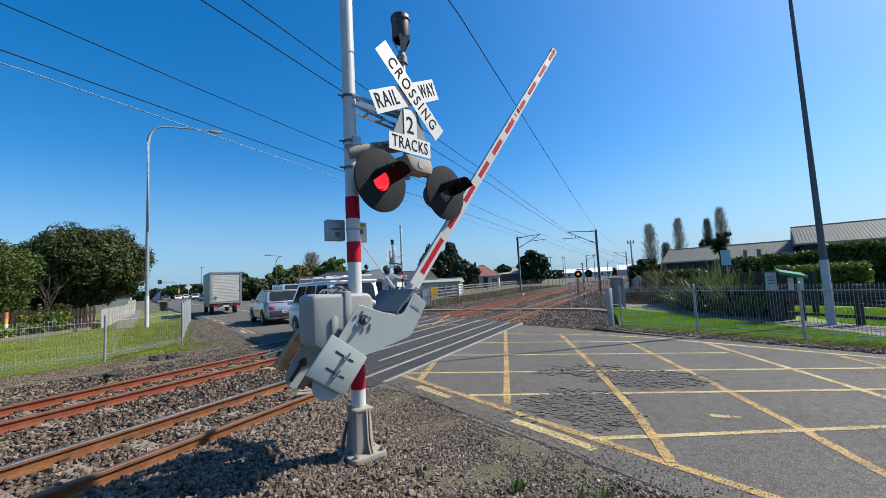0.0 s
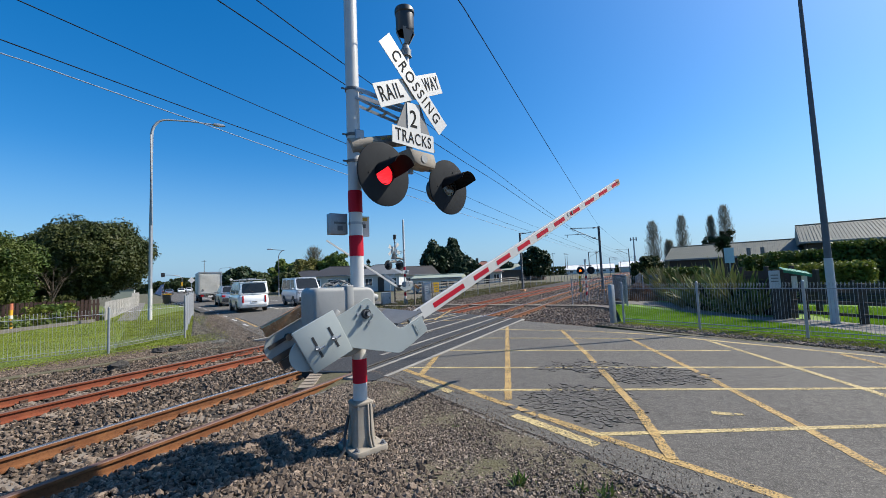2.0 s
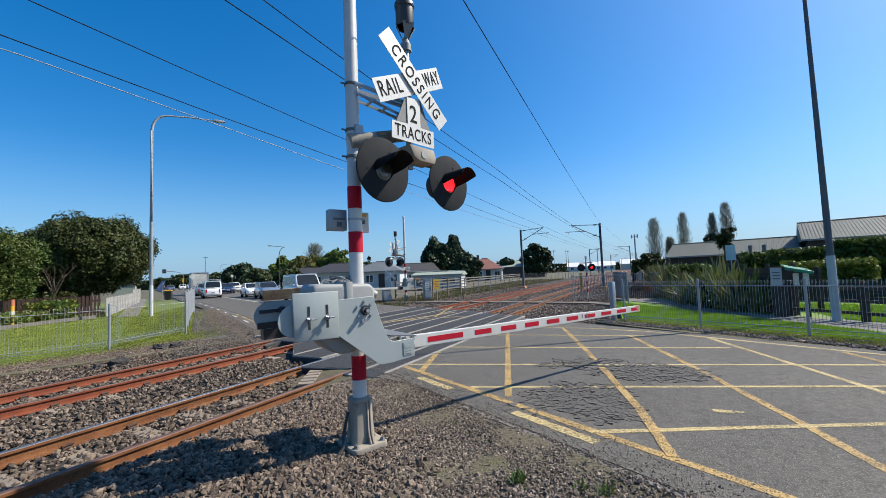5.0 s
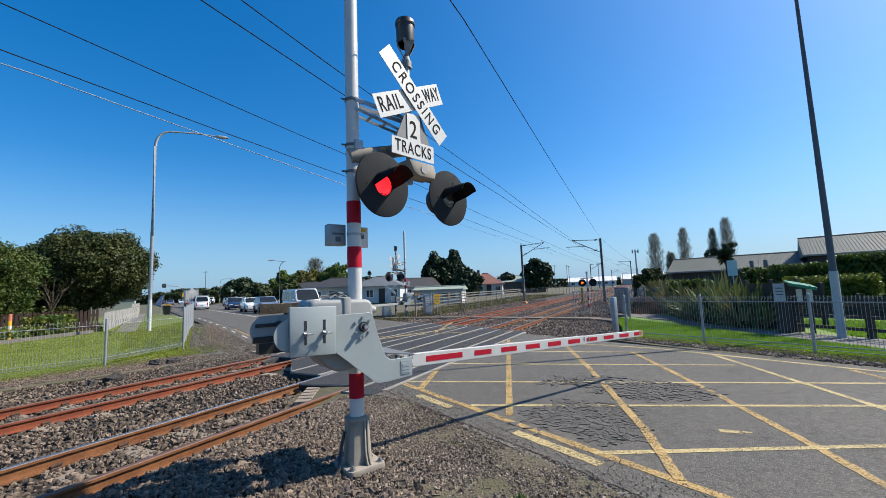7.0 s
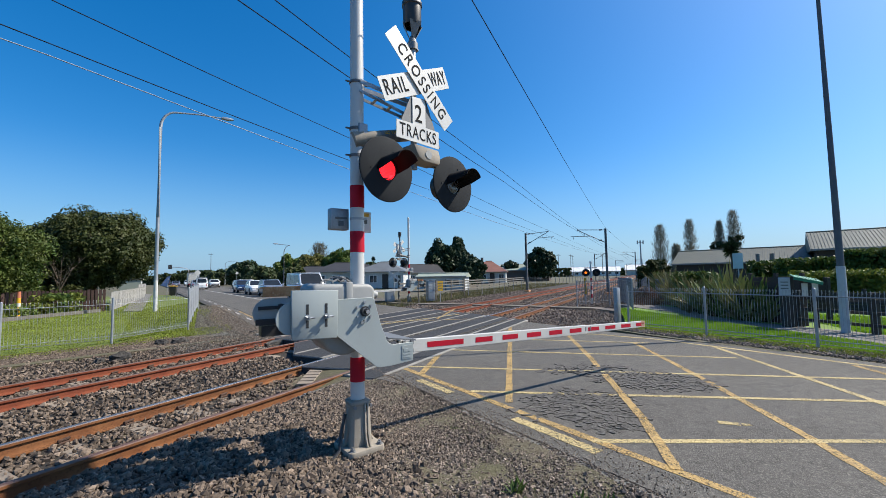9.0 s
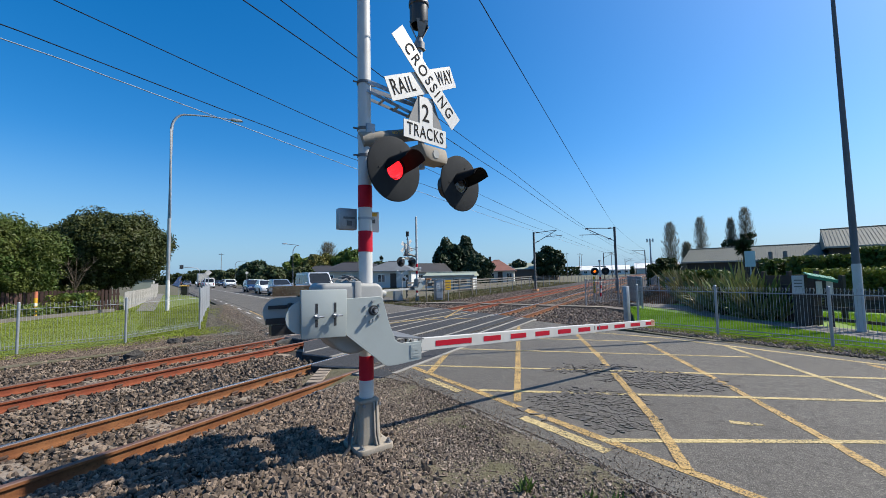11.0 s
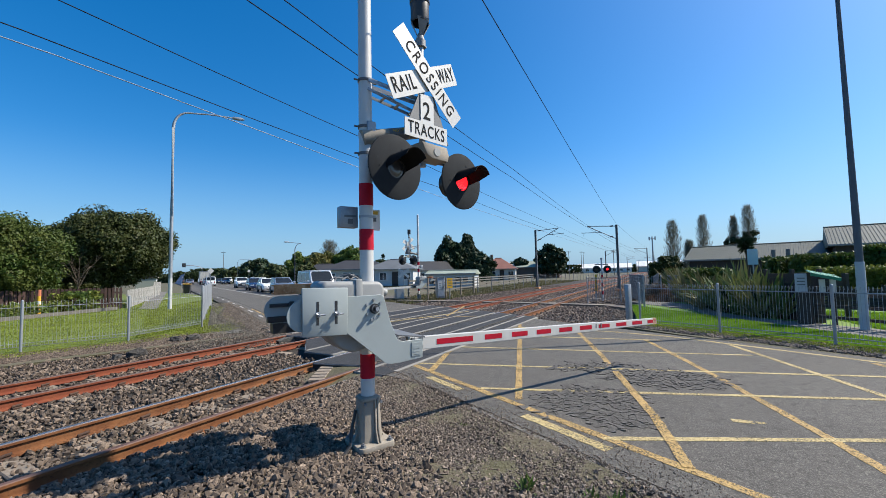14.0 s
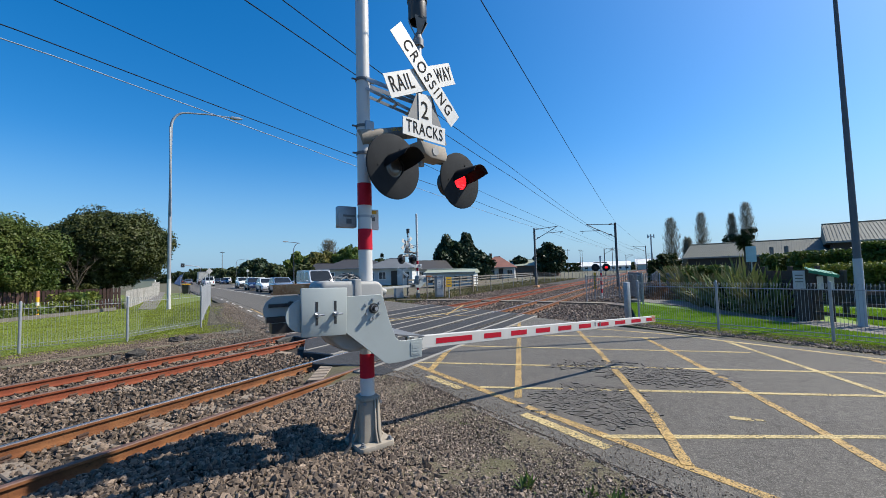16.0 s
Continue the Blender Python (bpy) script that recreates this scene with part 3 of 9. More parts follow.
def clip_shape(bm):
    box(bm, (0.075, 0, -0.13), (0.075, 0.09, 0.03), Matrix.Rotation(radians(18), 4, "Y"))
    box(bm, (-0.075, 0, -0.13), (0.075, 0.09, 0.03), Matrix.Rotation(radians(-18), 4, "Y"))
    tube(bm, (0.085, -0.05, -0.105), (0.085, 0.05, -0.095), 0.016, seg=6)
    tube(bm, (-0.085, -0.05, -0.105), (-0.085, 0.05, -0.095), 0.016, seg=6)


CLIP_ME = small_mesh("rail_clip", clip_shape, CLIP)
SLEEPER_ME = small_mesh("sleeper", lambda bm: (box(bm, (0, 0, -0.215), (2.05, 0.21, 0.13)), soften(bm, 0.012, 1)), SLEEPER)


def railway_track(pair, head, side, label):
    mid = (pair[0] + pair[1]) / 2
    base = rail_xy(0, mid)
    tr = thing("railway_track", label, "railway track", Matrix.Translation(base) @ pose(0, 0, 0, 0, 0, RAIL_TURN), group="railway tracks", kind="structure")
    g = (pair[1] - pair[0]) / 2
    for sgn in (-1, 1):
        ob = new("rail", rail_mesh("rail", -25, 230, head[sgn > 0], side))
        ob.parent = tr
        ob.location = (sgn * g, 0, 0)
    rnd = random.Random(5)
    for k in range(90):
        a = -9.0 + 0.61 * k
        road_a = rail_xy(a, mid).dot(W)
        if 2.3 < road_a < 10.3:
            continue
        s = new("sleeper", SLEEPER_ME)
        s.parent = tr
        s.matrix_basis = pose(rnd.uniform(-0.04, 0.04), a, rnd.uniform(-0.012, 0.012), 0, 0, rnd.uniform(-1.5, 1.5))
        if -3 < a < 30:
            for sgn in (-1, 1):
                c = new("rail_clip", CLIP_ME)
                c.parent = tr
                c.location = (sgn * g, a, 0.0)
    return tr


railway_track(RAILS[1], (RAIL_TOP_GLINT, RAIL_TOP_DULL), RUST, "railway track of rusty orange-brown rails on ballast")
railway_track(RAILS[0], (RAIL_TOP_DULL, RAIL_TOP_DULL), RUST_RED, "railway track of rusty red-brown rails on ballast")


# timber ramp between the near rails at the edge of the crossing, and a conduit beside the rail
ramp = thing("crossing_ramp", "grey weathered ramp plate between the rails", "ramp", Matrix.Translation(rail_xy(5.02, -5.27, -0.09)) @ pose(0, 0, 0, 0, 0, RAIL_TURN + 32))
for k in range(5):
    bm = bmesh.new()
    box(bm, (0, -0.34 + 0.17 * k, 0.008 * k), (0.24, 0.15, 0.03))
    soften(bm, 0.006, 1)
    part("slat", bm, SLEEPER, ramp)
for sx in (-0.09, 0.09):
    bm = bmesh.new()
    box(bm, (sx, 0, -0.03), (0.04, 0.84, 0.05))
    part("bearer", bm, SLEEPER, ramp)
conduit = thing("rail_conduit", "grey steel conduit with couplings beside the rail", "conduit", Matrix.Translation(rail_xy(4.72, -4.46, -0.075)) @ pose(0, 0, 0, 0, 0, RAIL_TURN - 4))
bm = bmesh.new()
tube(bm, (0, -0.75, 0), (0, 0.3, 0.01), 0.028, seg=10)
part("pipe", bm, GREY_DARK, conduit, "", True)
for y in (-0.5, -0.05, 0.25):
    bm = bmesh.new()
    tube(bm, (0, y - 0.06, 0), (0, y + 0.06, 0.004), 0.042, seg=10)
    part("coupling", bm, GREY_DARK, conduit, "", True)
bm = bmesh.new()
pipe(bm, [(0, 0.3, 0.01), (0.03, 0.4, 0.05), (0.09, 0.5, 0.02)], 0.018, seg=6)
part("cable", bm, GREY_DARK, conduit, "", True)


# ---- the barrier gate with its lights and signs ----
TIP = surface("stained_boom_tip", (0.5, 0.38, 0.26), (0.42, 0.22, 0.12), (0.3, 0.15, 0.08), rough=0.6, scale=9, fine=40, bump=0.1)
PIVOT = Vector((-0.05, 0.0, 1.30))
LENS_ROTORS, ARMS = [], []


def lens_rotor(gate, m, lit):
    """A lens carrier with a lit and a dark face, a quarter turn apart."""
    bm = bmesh.new()
    for ang, mi in ((0, 0), (88, 1)):
        r = Matrix.Rotation(radians(ang), 4, "X")
        verts = []
        for ring, (rad, y) in enumerate(((0.1072, -0.098), (0.07, -0.108), (0.035, -0.112))):
            verts.append([bm.verts.new(r @ Vector((rad * math.cos(t), y, rad * math.sin(t)))) for t in (2 * math.pi * k / 20 for k in range(20))])
        for a, b in zip(verts, verts[1:]):
            for k in range(20):
                f = bm.faces.new((a[k], a[(k + 1) % 20], b[(k + 1) % 20], b[k]))
                f.material_index, f.smooth = mi, True
        bm.faces.new(verts[-1]).material_index = mi
        rim = [bm.verts.new(r @ Vector((0.1085 * math.cos(t), -0.0995, 0.1085 * math.sin(t)))) for t in (2 * math.pi * k / 20 for k in range(20))]
        cup = [bm.verts.new(r @ Vector((0.1075 * math.cos(t), -0.094, 0.1075 * math.sin(t)))) for t in (2 * math.pi * k / 20 for k in range(20))]
        for k in range(20):
            bm.faces.new((rim[k], rim[(k + 1) % 20], cup[(k + 1) % 20], cup[k])).material_index = 2
        bm.faces.new(cup).material_index = 2
    ob = part("lens", bm, (lit, LENS_OFF, BLACK), gate, "round red signal lens that flashes")
    ob.matrix_basis = m
    return ob, m


def signal_head(gate, A, c, facing=1, lit=None, scale=1.0, hood=True):
    """A target board with lamp housing, hood and lens; c in the assembly's space."""
    m = A @ Matrix.Translation(c) @ Matrix.Scale(scale, 4)
    if facing < 0:
        m = m @ pose(0, 0, 0, 0, 0, 180)
    bm = bmesh.new()
    R, r0, k = 0.325, 0.108, 40
    rings = []
    for rad, y in ((r0, 0.012), (r0, -0.006), (R - 0.012, -0.006), (R, 0.0), (R, 0.012), (r0, 0.012)):
        rings.append([bm.verts.new((rad * math.cos(t), y, rad * math.sin(t))) for t in (2 * math.pi * i / k for i in range(k))])
    for a, b in zip(rings, rings[1:]):
        for i in range(k):
            bm.faces.new((a[i], b[i], b[(i + 1) % k], a[(i + 1) % k]))
    for s in range(2):                                     # rivets above the lens
        t = 1.2 + 2.0 * s
        tube(bm, (0.2 * math.cos(t), -0.012, 0.2 * math.sin(t)), (0.2 * math.cos(t), 0, 0.2 * math.sin(t)), 0.008, seg=6)
    bmesh.ops.recalc_face_normals(bm, faces=bm.faces)
    board = part("target_board", bm, TARGET, gate, "round faded black target board", True)
    bm = bmesh.new()
    tube(bm, (0, 0.013, 0), (0, 0.24, 0), 0.155, 0.145, seg=28, caps=False)
    tube(bm, (0, 0.235, 0), (0, 0.26, 0), 0.147, 0.12, seg=28)
    housing = part("lamp_housing", bm, BLACK, gate, "black round lamp housing", True)
    obs = [board, housing]
    if hood:
        bm = bmesh.new()
        n, rows = 26, []
        for y, rad, a0, a1 in ((-0.006, 0.122, -12, 192), (-0.16, 0.126, 2, 178), (-0.31, 0.128, 22, 158)):
            for dr in (0.0, 0.005):
                rows.append([bm.verts.new(((rad + dr) * math.cos(t), y, (rad + dr) * math.sin(t) + 0.02 * y)) for t in (radians(a0 + (a1 - a0) * i / n) for i in range(n + 1))])
        for a, b in ((0, 2), (2, 4), (1, 3), (3, 5), (4, 5), (0, 1)):
            for i in range(n):
                bm.faces.new((rows[a][i], rows[a][i + 1], rows[b][i + 1], rows[b][i]))
        bmesh.ops.recalc_face_normals(bm, faces=bm.faces)
        obs.append(part("hood", bm, HOOD_BLACK, gate, "black metal lamp hood", True))
    for ob in obs:
        ob.matrix_basis = m
    rot, base = lens_rotor(gate, m @ Matrix.Translation((0, 0.107, 0)), lit or LIT_RED)
    return rot, base


def barrier_gate(at, label, length=5.24, lights=True):
    g = thing("barrier_gate", label, "level crossing barrier", at, group="crossing barriers")
    # pole with reflective bands
    bm = bmesh.new()
    tube(bm, (0, 0, 0.30), (0, 0, 5.7), 0.070, 0.067, seg=28)
    tube(bm, (0, 0, 5.7), (0, 0, 5.74), 0.064, 0.03, seg=28)
    part("pole", bm, WHITE_POLE, g, "white enamelled steel pole", True)
    for z0, z1 in ((0.60, 0.835), (1.865, 2.075), (2.315, 2.54)):
        bm = bmesh.new()
        tube(bm, (0, 0, z0), (0, 0, z1), 0.0722, 0.0722, seg=28, caps=True)
        part("red_band", bm, RED_BAND, g, "red reflective band round the pole", True)
    for z in (1.38, 2.19):
        bm = bmesh.new()
        tube(bm, (0, 0, z), (0, 0, z + 0.025), 0.0745, seg=24)
        box(bm, (0.06, -0.05, z + 0.012), (0.03, 0.03, 0.02))
        part("band_clamp", bm, GALV, g, "steel band clamp", True)
    # cast base: a tapered box of two bolted halves with spines and ribs
    bm = bmesh.new()
    prof = [(0.112, 0.0), (0.108, 0.08), (0.094, 0.385), (0.102, 0.395), (0.102, 0.42), (0.078, 0.432)]
    corners = ((-1, -0.75), (-0.75, -1), (0.75, -1), (1, -0.75), (1, 0.75), (0.75, 1), (-0.75, 1), (-1, 0.75))
    rings = [[bm.verts.new((r_ * sx, r_ * sy, z)) for sx, sy in corners] for r_, z in prof]
    for a, b in zip(rings, rings[1:]):
        for i in range(8):
            bm.faces.new((a[i], a[(i + 1) % 8], b[(i + 1) % 8], b[i]))
    bm.faces.new(rings[-1])
    bmesh.ops.recalc_face_normals(bm, faces=bm.faces)
    soften(bm, 0.008, 2)
    part("base", bm, CAST_BASE, g, "grey cast-iron pole base", True)
    for x, y, tall_ in ((0.06, -1, 0.4), (0.032, -1, 0.4), (0.045, 1, 0.4)):
        bm = bmesh.new()
        slab(bm, [(y * 0.085, 0.01), (y * 0.18, 0.01), (y * 0.15, 0.06), (y * 0.125, 0.12), (y * 0.112, tall_), (y * 0.09, tall_ + 0.01)], x - 0.009, x + 0.009, axis="x")
        soften(bm, 0.004, 1)
        part("base_rib", bm, CAST_BASE, g, "upright cast rib", True)
    for x in (-1, 1):
        bm = bmesh.new()
        slab(bm, [(x * 0.085, 0.01), (x * 0.16, 0.01), (x * 0.135, 0.06), (x * 0.115, 0.13), (x * 0.104, 0.35), (x * 0.085, 0.36)], -0.012, 0.012)
        soften(bm, 0.004, 1)
        part("base_rib", bm, CAST_BASE, g, "", True)
    for x, z in ((-0.07, 0.375), (0.09, 0.375)):
        bm = bmesh.new()
        tube(bm, (x, -0.1, z), (x, -0.118, z), 0.015, seg=10)
        part("base_bolt", bm, GALV_DARK, g)
    bm = bmesh.new()
    foot = arc(0.16, -0.15, 0.045, -80, 20, 5) + arc(0.14, 0.14, 0.045, 0, 90, 5) + arc(-0.14, 0.14, 0.045, 90, 180, 5) + arc(-0.12, -0.17, 0.045, 180, 280, 5)
    slab(bm, foot, -0.055, 0.008, axis="z")
    soften(bm, 0.01, 2)
    part("base_flange", bm, CAST_BASE, g, "bolted cast flange", True)
    for x, y in ((0.16, -0.15), (0.14, 0.14), (-0.14, 0.14), (-0.12, -0.17)):
        bm = bmesh.new()
        tube(bm, (x, y, 0.007), (x, y, 0.014), 0.03, seg=14)
        tube(bm, (x, y, 0.014), (x, y, 0.032), 0.021, seg=6)
        tube(bm, (x, y, 0.032), (x, y, 0.044), 0.011, seg=8)
        part("anchor_bolt", bm, GALV_DARK, g)
    bm = bmesh.new()
    pipe(bm, [(-0.12, 0.02, 0.3), (-0.17, 0.0, 0.12), (-0.2, -0.05, 0.0), (-0.3, -0.1, -0.06), (-0.46, -0.12, -0.07)], 0.016, seg=7)
    part("cable", bm, BLACK, g, "black cable running into the gravel", True)
    # mechanism housing
    bm = bmesh.new()
    out = [(-0.515, 1.10)] + arc(-0.45, 1.50, 0.065, 180, 100, 4) + arc(0.02, 1.47, 0.08, 80, 0, 4) + [(0.10, 1.12), (0.07, 1.02)] + arc(-0.2, 1.14, 0.24, -50, -150, 6)
    slab(bm, out, -0.21, 0.21)
    soften(bm, 0.035, 3, 40)
    part("mechanism_housing", bm, GREY_CAST, g, "rounded pale grey barrier drive housing", True)
    bm = bmesh.new()
    slab(bm, [(-0.2, 1.06), (-0.13, 1.06), (-0.13, 1.575), (-0.2, 1.575)], -0.222, 0.222)
    soften(bm, 0.012, 2)
    part("housing_rib", bm, GREY_CAST, g, "raised rib of the housing", True)
    bm = bmesh.new()
    slab(bm, [(-0.34, 1.08), (-0.27, 1.08), (-0.27, 1.33), (-0.30, 1.36), (-0.34, 1.33)], -0.232, -0.2)
    soften(bm, 0.01, 2)
    part("housing_boss", bm, GREY_CAST, g, "", True)
    bm = bmesh.new()
    tube(bm, (0, -0.2, 1.47), (0, 0.24, 1.47), 0.06, seg=20)
    tube(bm, (0.09, -0.06, 1.46), (0.18, -0.06, 1.43), 0.045, 0.035, seg=14)
    part("shaft_cover", bm, GREY_CAST, g, "", True)
    bm = bmesh.new()
    tube(bm, PIVOT + Vector((0, -0.33, 0)), PIVOT + Vector((0, 0.52, 0)), 0.035, seg=16)
    part("pivot_shaft", bm, GREY_DARK, g, "steel pivot shaft", True)
    # wiring on the housing
    for pts in ([(-0.4, -0.1, 1.57), (-0.36, -0.08, 1.6), (-0.26, -0.06, 1.585), (-0.17, -0.03, 1.62), (-0.1, 0.0, 1.61), (-0.07, 0.0, 1.57)],
                [(-0.34, -0.02, 1.57), (-0.28, 0.0, 1.61), (-0.2, -0.05, 1.625), (-0.13, -0.06, 1.59), (-0.07, -0.02, 1.57)],
                [(-0.3, -0.12, 1.57), (-0.24, -0.1, 1.6), (-0.19, -0.04, 1.575), (-0.12, 0.0, 1.6), (-0.08, 0.03, 1.58)]):
        bm = bmesh.new()
        pipe(bm, pts, 0.008, seg=7)
        part("cable", bm, GREY_DARK, g, "thin grey cable", True)
    # turning arm with counterweights; built round the pivot
    def rel(pts):
        return [(x - PIVOT.x, z - PIVOT.z) for x, z in pts]
    arm_out = rel(arc(-0.69, 1.28, 0.14, 270, 90, 10) + [(-0.05, 1.425)] + arc(0.0, 1.375, 0.055, 75, 0, 4) + [(0.115, 1.16)] + arc(0.255, 1.06, 0.095, 185, 265, 5) + [(0.465, 0.965), (0.46, 0.785)]
                  + [(0.2, 0.765)] + arc(0.12, 0.88, 0.115, -80, -130, 4) + [(-0.30, 1.085), (-0.36, 1.14)])
    bm = bmesh.new()
    slab(bm, arm_out, -0.30, -0.288)
    far_out = rel(arc(-0.74, 1.28, 0.14, 270, 90, 10) + [(-0.05, 1.425)] + arc(0.0, 1.375, 0.055, 75, 0, 4) + [(0.115, 1.16)] + arc(0.255, 1.06, 0.095, 185, 265, 5) + [(0.465, 0.965), (0.46, 0.785)]
                  + [(0.2, 0.765)] + arc(0.12, 0.88, 0.115, -80, -130, 4) + [(-0.30, 1.085), (-0.36, 1.14)])
    slab(bm, far_out, 0.488, 0.50)
    soften(bm, 0.003, 1)
    arm = part("counterweight_arm", bm, GREY_PAINT, g, "pale grey curved steel arms that turn the boom", True)
    arm.location = PIVOT
    bm = bmesh.new()
    x0, x1 = 0.20, 0.50
    slab(bm, rel([(x0, 1.03), (x1, 0.985), (x1, 0.972), (x0, 1.017)]), -0.287, 0.487)
    slab(bm, rel([(x0 - 0.02, 0.86), (x0, 0.86), (x0, 1.02), (x0 - 0.02, 1.02)]), -0.287, 0.487)
    slab(bm, rel([(x0, 0.79), (x1 - 0.05, 0.79), (x1 - 0.05, 0.80), (x0, 0.80)]), -0.287, 0.487)
    part("cross_plate", bm, GREY_DARK, arm, "dark steel plate joining the arms")
    # near weight plate with two slots and wing bolts
    bm = bmesh.new()
    slab(bm, rel([(-0.71, 1.105), (-0.325, 1.09), (-0.315, 1.505), (-0.715, 1.515)]), -0.342, -0.31)
    soften(bm, 0.008, 2)
    plate = part("weight_plate", bm, GREY_PAINT, arm, "square pale grey weight plate", True)
    # Each slot is a black bar on the plate standing for a shaded opening.
    for x in (-0.585, -0.425):
        bm = bmesh.new()
        slab(bm, rel([(x - 0.011, 1.195), (x + 0.011, 1.195)] + [(x + 0.011, 1.395), (x - 0.011, 1.395)]), -0.344, -0.338)
        part("slot", bm, BLACK, arm, "black bar in place of a shaded slot")
        bm = bmesh.new()
        c = Vector((x - PIVOT.x, 0, 1.285 - PIVOT.z))
        tube(bm, c + Vector((0, -0.346, 0)), c + Vector((0, -0.36, 0)), 0.024, seg=14)
        tube(bm, c + Vector((0, -0.345, 0)), c + Vector((0, -0.42, 0)), 0.009, seg=8)
        tube(bm, c + Vector((0, -0.36, 0)), c + Vector((0, -0.385, 0)), 0.018, seg=6)
        pipe(bm, [c + Vector((-0.03, -0.385, 0.012)), c + Vector((0, -0.38, 0)), c + Vector((0.05, -0.395, 0.0))], 0.009, seg=6)
        part("wing_bolt", bm, GALV, arm, "galvanised bolt", True)
    # hub with bolts
    bm = bmesh.new()
    for rad, d0, d1 in ((0.048, 0.30, 0.312), (0.03, 0.312, 0.33), (0.02, 0.33, 0.365)):
        tube(bm, (0, -d0, 0), (0, -d1, 0), rad, seg=18 if rad > 0.03 else 6)
    part("hub", bm, BLACK, arm, "black hub washer and nut", True)
    bm = bmesh.new()
    tube(bm, (0, -0.33, 0), (0, -0.372, 0), 0.019, seg=6)
    part("hub_nut", bm, GALV, arm, "", True)
    for dx, dz in ((-0.075, 0.04), (-0.005, 0.085), (0.06, 0.05), (0.055, -0.05), (0.0, -0.085), (-0.07, -0.045), (-0.03, -0.1)):
        bm = bmesh.new()
        tube(bm, (dx, -0.30, dz), (dx, -0.316, dz), 0.014, seg=6)
        part("bolt", bm, GALV, arm)
    # raised maker's plate, kept plain
    bm = bmesh.new()
    slab(bm, rel([(0.335, 0.81), (0.44, 0.812), (0.44, 0.94), (0.335, 0.94)]), -0.306, -0.299)
    for z in (0.895, 0.855, 0.83):
        box(bm, (0.388 - PIVOT.x, -0.307, z - PIVOT.z), (0.075, 0.004, 0.03 if z > 0.88 else 0.01))
    part("maker_plate", bm, GREY_PAINT, arm, "small raised square plate")
    # far arm's weights
    bm = bmesh.new()
    slab(bm, rel([(-0.79, 1.435), (-0.34, 1.435), (-0.34, 1.535), (-0.79, 1.535)]), 0.475, 0.487)
    slab(bm, rel([(-0.79, 1.435), (-0.34, 1.435), (-0.34, 1.45), (-0.79, 1.45)]), 0.487, 0.62)
    slab(bm, rel([(-0.79, 1.52), (-0.34, 1.52), (-0.34, 1.535), (-0.79, 1.535)]), 0.487, 0.62)
    part("angle_weight", bm, RUSTY_STEEL, arm, "rust-streaked steel angle weight")
    bm = bmesh.new()
    slab(bm, rel([(-0.85, 1.22), (-0.45, 1.22), (-0.45, 1.16), (-0.85, 1.16)]), 0.47, 0.53)
    slab(bm, rel([(-0.8, 1.05), (-0.55, 1.05), (-0.55, 1.15), (-0.8, 1.15)]), 0.47, 0.62)
    part("lower_weight", bm, BLACK, arm, "black steel weight")
    # Far slot: likewise a black bar painted for the dark of an opening.
    bm = bmesh.new()
    slab(bm, rel([(-0.83, 1.31), (-0.57, 1.31), (-0.57, 1.345), (-0.83, 1.345)]), 0.47, 0.489)
    tube(bm, (-0.62 - PIVOT.x, 0.49, 1.33 - PIVOT.z), (-0.62 - PIVOT.x, 0.42, 1.33 - PIVOT.z), 0.035, seg=10)
    part("slot", bm, BLACK, arm, "black bar in place of a shaded slot with a bolt")
    # boom, drooping a little towards its tip
    bx0, bz0, bx1, bz1 = 0.44, 0.876, length, 0.72
    dirn = Vector((bx1 - bx0, 0, bz1 - bz0)).normalized()
    upn = Vector((-dirn.z, 0, dirn.x))
    L = (Vector((bx1, 0, bz1)) - Vector((bx0, 0, bz0))).length

    def on_boom(s, h):
        p = Vector((bx0, 0, bz0)) + dirn * s + upn * h - PIVOT
        return (p.x, p.z)
    bm = bmesh.new()
    slab(bm, [on_boom(0, -0.07), on_boom(3.2, -0.062), on_boom(3.2, 0.062), on_boom(0, 0.07)], -0.025, 0.025)
    soften(bm, 0.006, 2)
    boom = part("boom", bm, BOOM_WHITE, arm, "white boom with red dashes")
    bm = bmesh.new()
    slab(bm, [on_boom(3.202, -0.058), on_boom(L, -0.05), on_boom(L, 0.05), on_boom(3.202, 0.058)], -0.02, 0.02)
    soften(bm, 0.005, 2)
    part("boom_extension", bm, BOOM_WHITE, arm, "outer section of the white boom")
    for s in (3.16, 3.28):
        bm = bmesh.new()
        slab(bm, [on_boom(s - 0.012, -0.02), on_boom(s + 0.012, -0.02), on_boom(s + 0.012, 0.04), on_boom(s - 0.012, 0.04)], -0.028, 0.028)
        part("joint_plate", bm, GALV_DARK, arm)
    spans = [] if not lights else [(0.36, 0.86)] + [(1.04 + 0.437 * k, 1.31 + 0.437 * k) for k in range(int((L - 1.0) / 0.437) + 1)]
    for s0, s1 in spans:
        s1 = min(s1, L - 0.01)
        if s1 - s0 < 0.08:
            continue
        th = 0.0265 if s1 < 3.2 else 0.0215
        bm = bmesh.new()
        hh = 0.03 if s1 < 3.2 else 0.027
        slab(bm, [on_boom(s0, -hh), on_boom(s1, -hh), on_boom(s1, hh), on_boom(s0, hh)], -th - 0.001, th + 0.001)
        part("red_dash", bm, RED_BAND, arm, "red reflective dash on the boom")
    if lights:
        bm = bmesh.new()
        slab(bm, [on_boom(L - 0.1, -0.054), on_boom(L + 0.006, -0.053), on_boom(L + 0.006, 0.053), on_boom(L - 0.1, 0.054)], -0.0225, 0.0225)
        part("boom_tip", bm, TIP, arm, "stained tan end of the boom")
    for s, h in ((0.06, 0.045), (0.06, -0.045), (0.16, 0.045), (0.16, -0.045)):
        bm = bmesh.new()
        x, z = on_boom(s, h)
